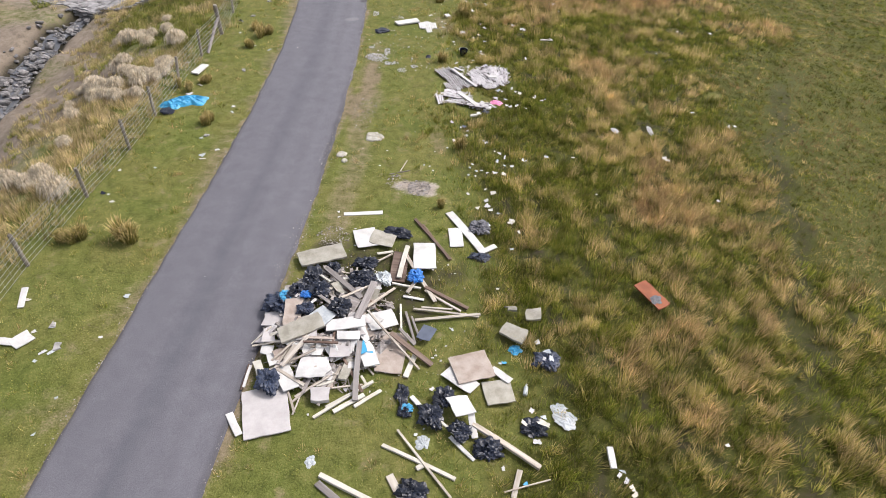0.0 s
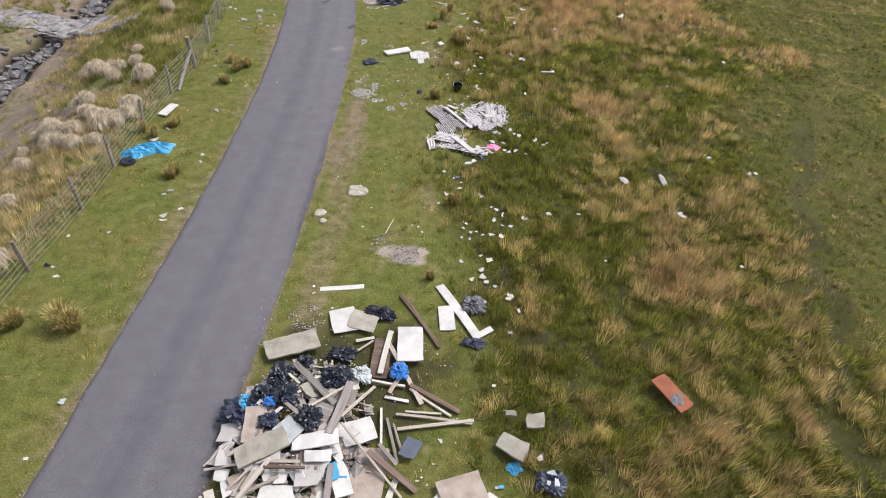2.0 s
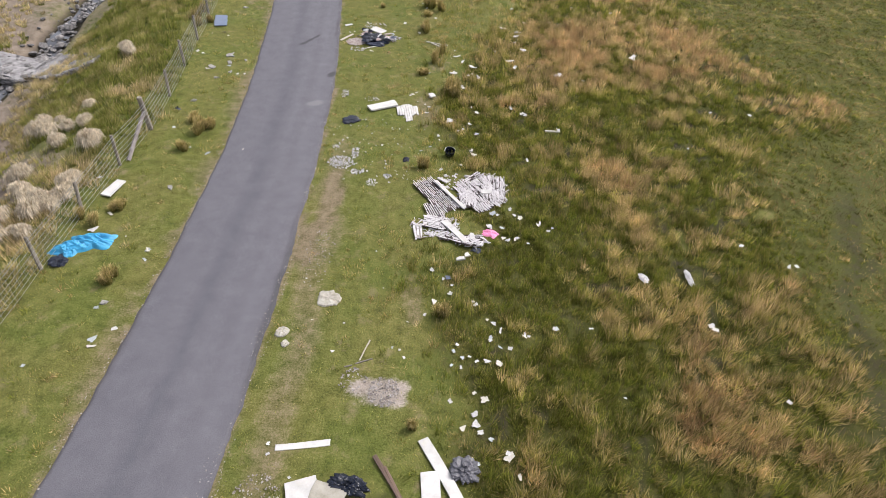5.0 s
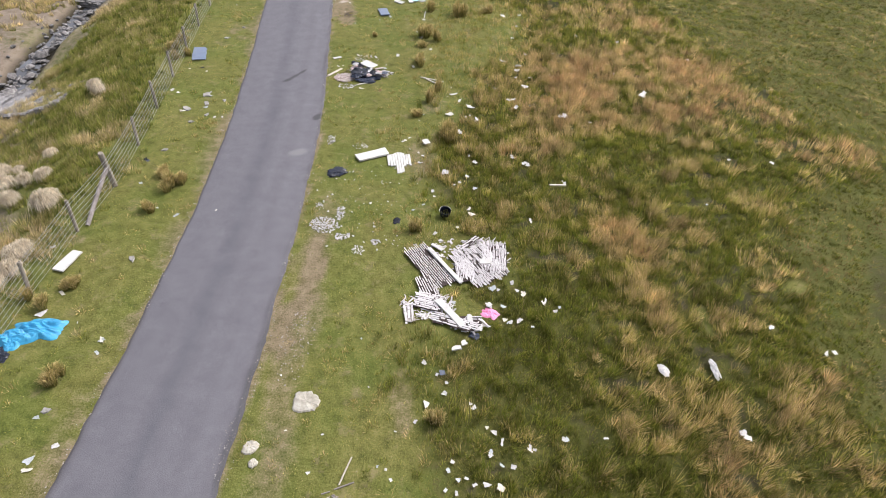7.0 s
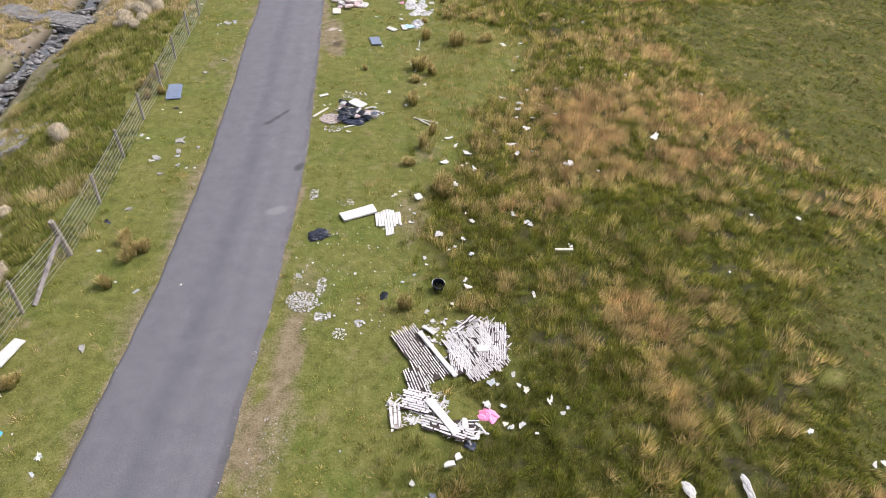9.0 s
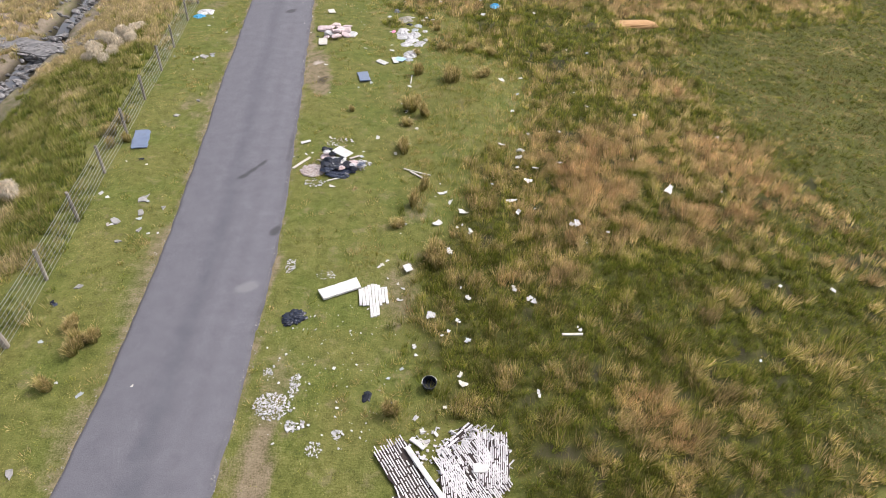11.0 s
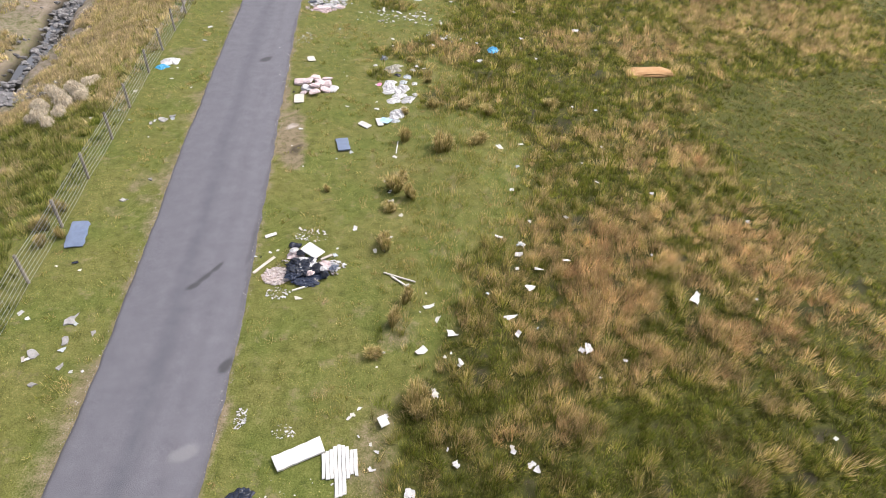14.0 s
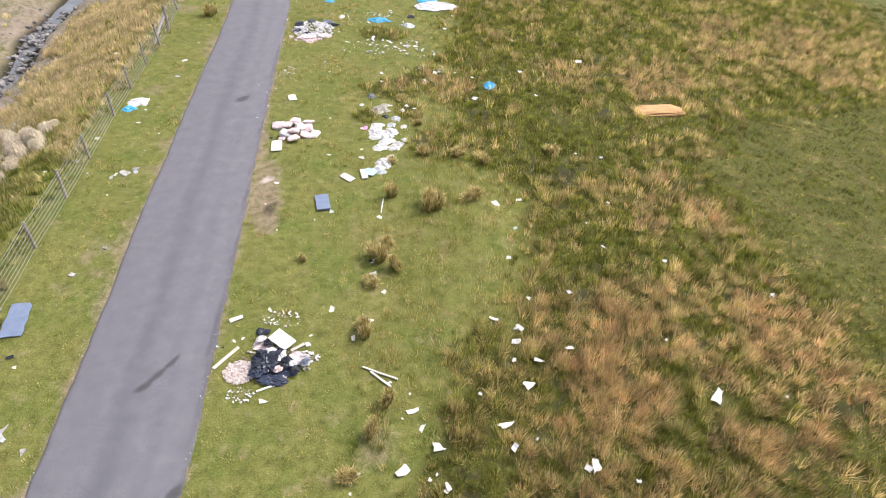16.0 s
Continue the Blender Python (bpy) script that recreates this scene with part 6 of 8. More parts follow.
scrap(CLEAR, -9.23, 25.10, 0.12, 0.11, -5)
scrap(CLOTH, -8.26, 23.97, 0.10, 0.10, 2)
scrap(BLACK, -10.00, 33.12, 0.16, 0.19, 23)
scrap(PALE, -9.61, 29.63, 0.33, 0.16, -6)
scrap(CLEAR, -8.93, 30.90, 0.34, 0.17, -13)
scrap(CLEAR, -7.62, 18.90, 0.18, 0.15, 21)
board(SKYLIT_SLATE, -10.52, 34.35, 106, 1.25, 0.55, 0.03, 0.03, rag=0.025, noun="plastic panel")
blob("sheet", CLOTH, -12.04, 46.23, 1.08, 0.87, 15, 0.248, 0.0, "cloth", "cloth", "cloth")
blob("sheet", CYAN, -12.27, 45.67, 0.62, 0.60, 20, 0.248, 0.0, "plastic_bag", "bag", "bag")
scrap(CLOTH, -11.63, 50.30, 0.25, 0.28, -4)
scrap(CLEAR, -11.37, 48.72, 0.29, 0.26, 12)
scrap(CLEAR, -11.66, 52.31, 0.16, 0.22, 9)
scrap(CLOTH, -11.49, 44.70, 0.22, 0.14, 7)
scrap(CLOTH, -10.39, 44.02, 0.13, 0.11, -16)
scrap(CREAM, -12.51, 43.38, 0.17, 0.22, 12)
scrap(CLEAR, -11.84, 41.17, 0.10, 0.10, 22)
scrap(CLEAR, -12.52, 41.86, 0.12, 0.15, 10)
scrap(CLOTH, -10.61, 40.00, 0.11, 0.11, -18)
scrap(CLOTH, -11.59, 45.69, 0.13, 0.12, -17)
scrap(CLEAR, -10.45, 42.80, 0.08, 0.08, -9)
scrap(CLOTH, -10.84, 41.18, 0.23, 0.12, 17)
scrap(CLEAR, -10.23, 41.42, 0.31, 0.20, 22)
scrap(CLOTH, -13.42, 42.01, 0.10, 0.10, 8)
scrap(CREAM, -14.94, 50.67, 0.27, 0.37, 4)
scrap(CLEAR, -14.59, 48.29, 0.22, 0.22, 4)
scrap(CLOTH, -14.52, 49.74, 0.13, 0.22, 19)
scrap(CLOTH, -13.30, 41.10, 0.15, 0.15, -23)
scrap(CYAN, 1.72, 8.46, 0.12, 0.16, -1)

# waste heap on the verge
crumbs("plaster_rubble", RUBBLE, -3.27, 33.56, 0.95, 0.65, 130, 0.02, 0.08, "broken plaster and rubbish under the waste heap", flat=0.4)
board(WHITE, -3.24, 34.15, 56, 0.42, 0.67, 0.16, 0.02)
board(WHITE, -3.13, 33.64, 85, 0.39, 0.11, 0.14, 0.02)
board(WHITE, -3.47, 33.57, 129, 0.51, 0.08, 0.10, 0.015)
board(WHITE, -4.72, 34.90, 32, 0.37, 0.14, 0.02, 0.02)
plank(PALE, -4.82, 33.19, -4.38, 33.93, 0.09, 0.03, 0.0, 0.0)
plank(PALE, -2.94, 33.84, -2.67, 34.13, 0.08, 0.03, 0.1, 0.03)
plank(CREAM, -3.53, 32.60, -3.10, 32.83, 0.06, 0.03, 0.0, 0.0)
blob("bag", BLACK, -3.52, 33.42, 0.73, 0.71, 30, 0.5, 0.05, "bin_bag", "bin bag", "bag")
blob("bag", NAVY, -3.27, 32.99, 0.78, 0.41, 0, 0.5, 0.0, "bin_bag", "bin bag", "bag")
blob("bag", NAVY, -2.96, 33.19, 0.63, 0.31, 15, 0.5, 0.0, "bin_bag", "bin bag", "bag")
blob("bag", BLACK, -3.87, 34.48, 0.40, 0.34, 0, 0.5, 0.0, "bin_bag", "bin bag", "bag")
blob("bag", BLACK, -3.17, 33.86, 0.26, 0.26, 0, 0.5, 0.1, "bin_bag", "bin bag", "bag")
blob("cloth", PINKISH, -3.76, 34.04, 0.53, 0.40, 20, 0.34, 0.0, "cloth", "cloth bundle", "cloth")
blob("cloth", PINKISH, -2.74, 33.70, 0.52, 0.40, 0, 0.26, 0.0, "cloth", "cloth bundle", "cloth")
blob("sheet", CLOTH, -3.43, 33.70, 0.50, 0.49, 0, 0.31, 0.1, "cloth", "cloth bundle", "cloth")
blob("cloth", PINKISH, -4.12, 33.14, 0.60, 0.48, 10, 0.12, 0.0, "cloth", "cloth bundle", "cloth")
blob("sheet", BLACK, -3.68, 33.65, 0.46, 0.39, 40, 0.496, 0.14, "plastic_sheet", "sheet", "sheet")
blob("sheet", BLACK, -3.32, 33.64, 0.50, 0.39, -30, 0.496, 0.14, "plastic_sheet", "sheet", "sheet")
blob("sheet", BLACK, -2.96, 33.48, 0.50, 0.38, 60, 0.496, 0.14, "plastic_sheet", "sheet", "sheet")
blob("sheet", NAVY, -3.63, 33.07, 0.49, 0.33, 20, 0.496, 0.14, "plastic_sheet", "sheet", "sheet")
blob("sheet", BLACK, -2.73, 33.23, 0.45, 0.28, -20, 0.496, 0.14, "plastic_sheet", "sheet", "sheet")
blob("sheet", CLOTH, -3.40, 33.45, 0.33, 0.24, 30, 0.496, 0.14, "cloth", "rag", "cloth")
blob("sheet", CLOTH, -3.11, 33.61, 0.38, 0.24, -40, 0.496, 0.14, "cloth", "rag", "cloth")
blob("sheet", CLOTH, -2.84, 33.41, 0.33, 0.24, 10, 0.496, 0.14, "cloth", "rag", "cloth")
blob("cloth", PINKISH, -3.13, 33.20, 0.25, 0.16, 60, 0.8, 0.14, "cloth", "rag", "cloth")
blob("sheet", CLOTH, -3.82, 34.17, 0.34, 0.25, 20, 0.496, 0.14, "cloth", "rag", "cloth")
blob("sheet", BLACK, -3.55, 34.07, 0.38, 0.30, 0, 0.496, 0.14, "plastic_sheet", "sheet", "sheet")
blob("sheet", SLATE, -2.50, 33.50, 0.33, 0.24, 40, 0.496, 0.14, "plastic_sheet", "sheet", "sheet")
crumbs("cloth_scraps", SHREDS, -4.12, 33.14, 0.42, 0.36, 800, 0.02, 0.07, "pink and white shredded scraps heaped on the turf")
crumbs("paper_scraps", CLOTH, -2.55, 33.70, 0.37, 0.25, 60, 0.03, 0.11, "white torn scraps beside the waste heap")
crumbs("plaster_shards", CLOTH, -3.46, 35.02, 0.55, 0.32, 64, 0.01, 0.054, "white torn scraps beside the waste heap", stick=1.25, flat=0.3)
crumbs("plaster_shards", CLOTH, -3.92, 32.47, 0.35, 0.23, 57, 0.01, 0.054, "white torn scraps beside the waste heap", stick=1.25, flat=0.3)
scrap(CREAM, -3.31, 32.32, 0.30, 0.18, -14)
scrap(CLEAR, -2.57, 34.16, 0.18, 0.20, -6)
scrap(CLOTH, -3.03, 32.91, 0.14, 0.08, 0)
scrap(CLOTH, -2.14, 35.45, 0.22, 0.16, -4)
scrap(CREAM, -3.88, 35.31, 0.19, 0.09, 10)
scrap(CLOTH, -4.55, 34.13, 0.18, 0.13, -1)
scrap(CLEAR, -4.93, 33.91, 0.12, 0.10, -23)
scrap(WHITE, -2.55, 34.46, 0.11, 0.09, 17)
scrap(CREAM, -4.35, 34.24, 0.14, 0.12, 14)
scrap(WHITE, -1.10, 34.55, 0.25, 0.15, -1)
scrap(BLACK, -4.78, 33.90, 0.07, 0.08, -13)

# timber pieces and boxes at the moor edge
plank(CREAM, -1.02, 33.52, -0.05, 33.17, 0.05, 0.03, 0.02, 0.03)
plank(CREAM, -0.79, 33.38, -0.20, 32.94, 0.06, 0.03, 0.02, 0.02)
scrap(CLOTH, -0.25, 33.08, 0.12, 0.13, 7)
scrap(WHITE, 0.29, 32.78, 0.09, 0.08, 22)
chunk(WHITE, 0.42, 32.31, 0.39, 0.14, 23)
chunk(WHITE, 0.64, 31.81, 0.33, 0.08, 70)
chunk(WHITE, 1.10, 31.37, 0.34, 0.21, 16)
chunk(WHITE, 2.71, 32.04, 0.34, 0.10, 19)
chunk(WHITE, 2.87, 31.45, 0.21, 0.16, 47)
chunk(WHITE, 4.55, 34.64, 0.28, 0.10, 27)
chunk(WHITE, 2.45, 35.40, 0.30, 0.11, -23)
chunk(WHITE, 3.20, 35.18, 0.28, 0.12, -57)
chunk(WHITE, 3.07, 34.66, 0.27, 0.16, -1)
chunk(WHITE, 3.34, 33.26, 0.27, 0.15, 16)
chunk(WHITE, -1.13, 35.12, 0.44, 0.14, -19)
chunk(WHITE, -1.16, 36.86, 0.27, 0.15, 11)
chunk(WHITE, 0.28, 30.70, 0.39, 0.18, 49)
chunk(WHITE, 4.78, 31.16, 0.31, 0.16, -83)
chunk(WHITE, 8.24, 33.33, 0.55, 0.21, 60)
chunk(WHITE, 3.64, 34.08, 0.27, 0.12, -33)
chunk(WHITE, 1.34, 30.40, 0.22, 0.13, -71)
chunk(WHITE, 4.77, 36.78, 0.17, 0.11, -49)
scrap(CLOTH, 2.99, 34.04, 0.16, 0.21, 13)
scrap(CLOTH, 3.12, 35.24, 0.13, 0.15, -15)
scrap(WHITE, 1.08, 30.68, 0.09, 0.11, 19)
scrap(CLOTH, 3.51, 36.35, 0.18, 0.15, -16)
scrap(WHITE, 2.99, 38.06, 0.18, 0.17, -9)
scrap(CREAM, 3.49, 41.28, 0.27, 0.16, -20)
scrap(WHITE, 2.67, 40.93, 0.20, 0.33, -19)
scrap(CLOTH, -1.32, 38.15, 0.16, 0.17, 16)
scrap(CLOTH, -1.50, 38.14, 0.13, 0.13, -23)
scrap(CREAM, -1.25, 37.59, 0.14, 0.37, 4)
scrap(CLOTH, -0.83, 38.60, 0.15, 0.17, -24)
scrap(CLOTH, -1.18, 37.02, 0.28, 0.16, -8)
scrap(CREAM, -0.74, 36.22, 0.20, 0.15, 0)
scrap(CLOTH, -1.08, 34.45, 0.08, 0.10, 7)
scrap(CREAM, -1.39, 34.44, 0.25, 0.21, -5)
scrap(CLEAR, -0.69, 30.59, 0.10, 0.13, -9)
scrap(CLOTH, 0.17, 32.07, 0.07, 0.07, -21)
scrap(CREAM, -0.81, 30.12, 0.10, 0.10, -19)
scrap(CLEAR, 2.07, 32.88, 0.13, 0.13, 20)
scrap(WHITE, 8.00, 38.37, 0.15, 0.18, 1)
scrap(CLOTH, 7.33, 35.14, 0.10, 0.10, 8)
scrap(CLOTH, 11.14, 37.31, 0.13, 0.28, 12)
scrap(CLOTH, 5.73, 30.86, 0.18, 0.14, 8)
scrap(CLOTH, 10.12, 33.48, 0.16, 0.15, -19)
scrap(CLOTH, 6.14, 38.95, 0.07, 0.22, 8)
scrap(CLEAR, 3.44, 31.74, 0.11, 0.08, 1)
scrap(BLACK, -1.25, 37.59, 0.12, 0.33, 8)

# cushions heap and boards by the road
blob("cushion", PINKISH, -5.99, 45.09, 0.48, 0.44, 10, 0.5, 0.0, "cushion", "cushion", "cushion", label="pale pink and white stuffed cushion lying in a heap on turf")
blob("cushion", PINKISH, -5.64, 45.06, 0.40, 0.38, -10, 0.5, 0.06217158010281017, "cushion", "cushion", "cushion", label="pale pink and white stuffed cushion lying in a heap on turf")
blob("cushion", PINKISH, -5.33, 45.31, 0.40, 0.38, 2, 0.5, 0.11937078336757621, "cushion", "cushion", "cushion", label="pale pink and white stuffed cushion lying in a heap on turf")
blob("cushion", PINKISH, -5.07, 44.99, 0.40, 0.44, 41, 0.5, 0.045237754605763035, "cushion", "cushion", "cushion", label="pale pink and white stuffed cushion lying in a heap on turf")
blob("cushion", PINKISH, -4.87, 45.47, 0.45, 0.29, -11, 0.5, 0.03906850800990962, "cushion", "cushion", "cushion", label="pale pink and white stuffed cushion lying in a heap on turf")
blob("cushion", CLOTH, -5.54, 44.45, 0.47, 0.49, -17, 0.5, 0.025330632907428572, "cushion", "cushion", "cushion", label="pale pink and white stuffed cushion lying in a heap on turf")
blob("cushion", PINKISH, -5.22, 44.55, 0.39, 0.43, 2, 0.5, 0.13904031246364754, "cushion", "cushion", "cushion", label="pale pink and white stuffed cushion lying in a heap on turf")
blob("cushion", PINKISH, -4.80, 44.95, 0.40, 0.38, 7, 0.5, 0.038319253851782885, "cushion", "cushion", "cushion", label="pale pink and white stuffed cushion lying in a heap on turf")
blob("cushion", PINKISH, -4.76, 44.49, 0.43, 0.31, 6, 0.5, 0.03310090876290821, "cushion", "cushion", "cushion", label="pale pink and white stuffed cushion lying in a heap on turf")
blob("cushion", CLOTH, -4.46, 44.63, 0.32, 0.43, -15, 0.5, 0.0, "cushion", "cushion", "cushion", label="pale pink and white stuffed cushion lying in a heap on turf")
blob("cushion", PINKISH, -5.16, 44.10, 0.43, 0.27, 29, 0.5, 0.10939994350499999, "cushion", "cushion", "cushion", label="pale pink and white stuffed cushion lying in a heap on turf")
blob("cushion", PINKISH, -5.63, 44.17, 0.27, 0.24, -19, 0.5, 0.012749059893193427, "cushion", "cushion", "cushion", label="pale pink and white stuffed cushion lying in a heap on turf")
blob("cushion", PINKISH, -5.20, 45.15, 0.28, 0.31, 42, 0.5, 0.09509668946973751, "cushion", "cushion", "cushion", label="pale pink and white stuffed cushion lying in a heap on turf")
board(CREAM, -5.73, 43.65, 101, 0.72, 0.41, 0.03, 0.02)
scrap(BLACK, -6.08, 44.23, 0.13, 0.14, -5)
scrap(WHITE, -5.15, 41.31, 0.24, 0.24, -11)
scrap(CREAM, -5.24, 40.09, 0.09, 0.12, -22)
scrap(CLOTH, -3.66, 43.33, 0.08, 0.32, -22)
scrap(CLEAR, -2.96, 39.94, 0.19, 0.18, -11)
scrap(CLEAR, -3.44, 39.45, 0.07, 0.09, -7)
scrap(CLOTH, -4.53, 38.77, 0.09, 0.09, 22)
scrap(CREAM, -4.07, 45.99, 0.14, 0.12, 2)
board(SKYLIT_SLATE, -3.34, 40.35, 17, 0.46, 0.84, 0.03, 0.05, noun="plastic lid")
board(WHITE, -2.73, 41.93, 55, 0.30, 0.55, 0.03, 0.03)
board(SKY, -1.96, 42.36, 71, 0.42, 0.44, 0.06, 0.02, noun="box board")
board(WHITE, -2.16, 42.23, 17, 0.24, 0.60, 0.05, 0.02)
blob("sheet", CLOTH, -1.85, 44.98, 1.10, 0.85, 0, 0.31, 0.0, "cloth", "bundle", "cloth")
blob("sheet", CLOTH, -2.11, 45.26, 0.65, 0.86, 0, 0.31, 0.0, "cloth", "bundle", "cloth")
blob("sheet", CLOTH, -1.51, 45.03, 0.52, 0.43, 20, 0.31, 0.0, "cloth", "bundle", "cloth")
blob("sheet", CLOTH, -1.81, 44.11, 0.76, 0.58, 10, 0.31, 0.0, "cloth", "bundle", "cloth")
blob("sheet", CLOTH, -1.20, 44.19, 0.63, 0.50, 0, 0.31, 0.0, "cloth", "bundle", "cloth")
blob("sheet", CLOTH, -1.52, 43.08, 0.79, 0.79, 40, 0.31, 0.0, "cloth", "bundle", "cloth")
blob("sheet", CLOTH, -0.92, 44.77, 0.32, 0.34, 0, 0.31, 0.0, "cloth", "bundle", "cloth")
blob("sheet", CLEAR, -1.56, 42.51, 0.48, 0.38, 0, 0.31, 0.0, "plastic_bag", "bag", "bag")
blob("sheet", PINK, -2.54, 45.39, 0.26, 0.35, 0, 0.31, 0.0, "plastic_bag", "bag", "bag")
blob("sheet", BEIGE, -2.14, 46.90, 0.82, 0.83, 0, 0.31, 0.0, "cloth", "bundle", "cloth")
blob("sheet", BLACK, -1.84, 46.38, 0.41, 0.36, 20, 0.31, 0.0, "plastic_bag", "bag", "bag")
blob("sheet", CLEAR, -1.41, 46.33, 0.47, 0.45, 0, 0.31, 0.0, "plastic_bag", "bag", "bag")
blob("sheet", CLOTH, -1.00, 45.72, 0.33, 0.35, 0, 0.31, 0.0, "cloth", "bundle", "cloth")
blob("sheet", CLOTH, -2.10, 45.57, 0.59, 0.70, -40, 0.31, 0.0, "cloth", "bundle", "cloth")
blob("sheet", CLOTH, -1.49, 45.28, 0.72, 0.69, 30, 0.31, 0.0, "cloth", "bundle", "cloth")
blob("sheet", CLOTH, -1.60, 44.58, 0.83, 0.55, 20, 0.31, 0.0, "cloth", "bundle", "cloth")
blob("sheet", CLOTH, -1.09, 44.44, 0.57, 0.42, -10, 0.31, 0.0, "cloth", "bundle", "cloth")
blob("sheet", CLOTH, -1.33, 43.33, 0.43, 0.88, 0, 0.31, 0.0, "cloth", "bundle", "cloth")
blob("sheet", CLOTH, -1.67, 42.76, 0.60, 0.43, 30, 0.31, 0.0, "cloth", "bundle", "cloth")
blob("sheet", BEIGE, -1.99, 47.27, 0.55, 0.47, 20, 0.31, 0.0, "cloth", "bundle", "cloth")
blob("sheet", CLEAR, -1.50, 45.77, 0.46, 0.40, 0, 0.31, 0.0, "plastic_bag", "bag", "bag")
blob("sheet", SLATE, -2.64, 47.99, 0.42, 0.38, 30, 0.31, 0.0, "plastic_bag", "bag", "bag")
blob("sheet", CLOTH, -1.19, 47.03, 0.31, 0.37, 0, 0.31, 0.0, "cloth", "bundle", "cloth")
blob("sheet", CLOTH, -2.95, 47.21, 0.24, 0.28, 0, 0.31, 0.0, "cloth", "bundle", "cloth")
plank(WHITE, -1.29, 40.84, -1.28, 39.98, 0.04, 0.03, 0.0, 0.0)
scrap(WHITE, -1.30, 39.76, 0.23, 0.23, -7)
scrap(WHITE, -2.69, 45.34, 0.14, 0.17, -17)
scrap(CLEAR, -1.27, 46.12, 0.14, 0.18, -20)
scrap(WHITE, -1.03, 47.34, 0.19, 0.19, 3)
scrap(WHITE, -0.70, 47.14, 0.14, 0.19, -15)
scrap(CLOTH, -1.75, 47.32, 0.24, 0.25, 3)
scrap(CREAM, -2.48, 43.84, 0.13, 0.16, 15)
scrap(CLOTH, -2.41, 43.31, 0.26, 0.21, 4)

# far waste heaps
crumbs("mixed_waste", CLOTH, -6.50, 54.66, 1.08, 1.00, 260, 0.03, 0.16, "white and dark torn waste strewn on the turf")
crumbs("mixed_waste", PINKISH, -6.73, 53.68, 0.84, 0.46, 120, 0.03, 0.12, "pink and white torn waste strewn on the turf")
blob("bag", BLACK, -7.35, 55.23, 0.51, 0.62, 0, 0.5, 0.0, "bin_bag", "bin bag", "bag")
blob("bag", BLACK, -5.62, 55.51, 0.65, 0.36, 0, 0.5, 0.0, "bin_bag", "bin bag", "bag")
blob("bag", NAVY, -6.82, 55.85, 0.33, 0.45, 0, 0.5, 0.0, "bin_bag", "bin bag", "bag")
blob("bag", SLATE, -5.97, 55.81, 0.59, 0.46, 0, 0.5, 0.0, "bin_bag", "bin bag", "bag")
blob("sheet", CLOTH, -6.20, 55.42, 1.09, 0.73, 0, 0.31, 0.0, "cloth", "bundle", "cloth")
blob("sheet", CLOTH, -6.26, 54.20, 1.22, 0.70, 0, 0.31, 0.0, "cloth", "bundle", "cloth")
blob("cloth", PINKISH, -6.57, 53.58, 0.92, 0.59, 0, 0.5, 0.0, "cloth", "bundle", "cloth")
blob("bag", NAVY, -7.26, 54.51, 0.50, 0.43, 0, 0.5, 0.0, "bin_bag", "bin bag", "bag")
blob("sheet", CLOTH, -5.36, 56.68, 0.35, 0.63, 0, 0.31, 0.0, "cloth", "bundle", "cloth")
blob("cloth", PINKISH, -5.72, 54.08, 0.44, 0.43, 0, 0.5, 0.0, "cloth", "bundle", "cloth")
blob("sheet", CLOTH, -7.22, 54.88, 0.49, 0.59, 0, 0.31, 0.0, "cloth", "bundle", "cloth")
blob("bag", BLACK, -6.71, 54.26, 0.38, 0.35, 0, 0.5, 0.0, "bin_bag", "bin bag", "bag")
blob("sheet", CLOTH, -0.41, 59.05, 2.89, 1.65, 5, 0.217, 0.0, "mattress_cover", "mattress cover", "cloth")
blob("sheet", CYAN, -0.78, 59.94, 1.60, 0.83, 5, 0.31, 0.0, "plastic_bag", "bag", "bag")
blob("sheet", CYAN, -3.35, 56.55, 1.31, 0.76, 0, 0.248, 0.0, "plastic_bag", "bag", "bag")
blob("sheet", CLEAR, -1.71, 56.06, 0.95, 0.75, 0, 0.248, 0.0, "plastic_bag", "bag", "bag")
blob("bag", BLACK, -1.66, 57.27, 0.41, 0.38, 0, 0.4, 0.0, "bin_bag", "bin bag", "bag")
blob("sheet", CYAN, -6.34, 58.74, 0.73, 0.40, -15, 0.186, 0.0, "plastic_bag", "bag", "bag")
crumbs("paper_scraps", CLOTH, -2.10, 53.30, 2.13, 1.16, 90, 0.02, 0.12, "torn white paper strewn in the grass")
crumbs("paper_scraps", CLOTH, -4.00, 56.88, 2.30, 1.07, 60, 0.02, 0.1, "torn white paper strewn in the grass")
crumbs("paper_scraps", CLOTH, -0.25, 50.70, 1.47, 0.72, 40, 0.02, 0.1, "torn white paper strewn in the grass")
crumbs("plaster_flecks", WHITE, -6.74, 49.75, 0.33, 0.68, 36, 0.02, 0.07, "white plaster flecks strewn over the turf")
crumbs("plaster_flecks", WHITE, -5.84, 48.24, 1.83, 3.87, 70, 0.015, 0.05, "white plaster flecks strewn over the turf")
board(CREAM, -5.98, 47.47, 21, 0.34, 0.48, 0.02, 0.03)
scrap(CLOTH, -3.35, 54.18, 0.63, 0.24, 17)
scrap(CLOTH, -3.41, 53.49, 0.28, 0.23, 2)
scrap(CLOTH, -2.46, 53.98, 0.52, 0.24, 3)
scrap(CLOTH, -1.56, 53.55, 0.46, 0.23, 18)
scrap(CLOTH, -1.13, 53.58, 0.24, 0.20, 14)
scrap(WHITE, -1.65, 52.98, 0.23, 0.31, 17)
scrap(CREAM, -4.57, 53.58, 0.17, 0.31, 19)
scrap(CREAM, -0.15, 52.86, 0.34, 0.23, -9)
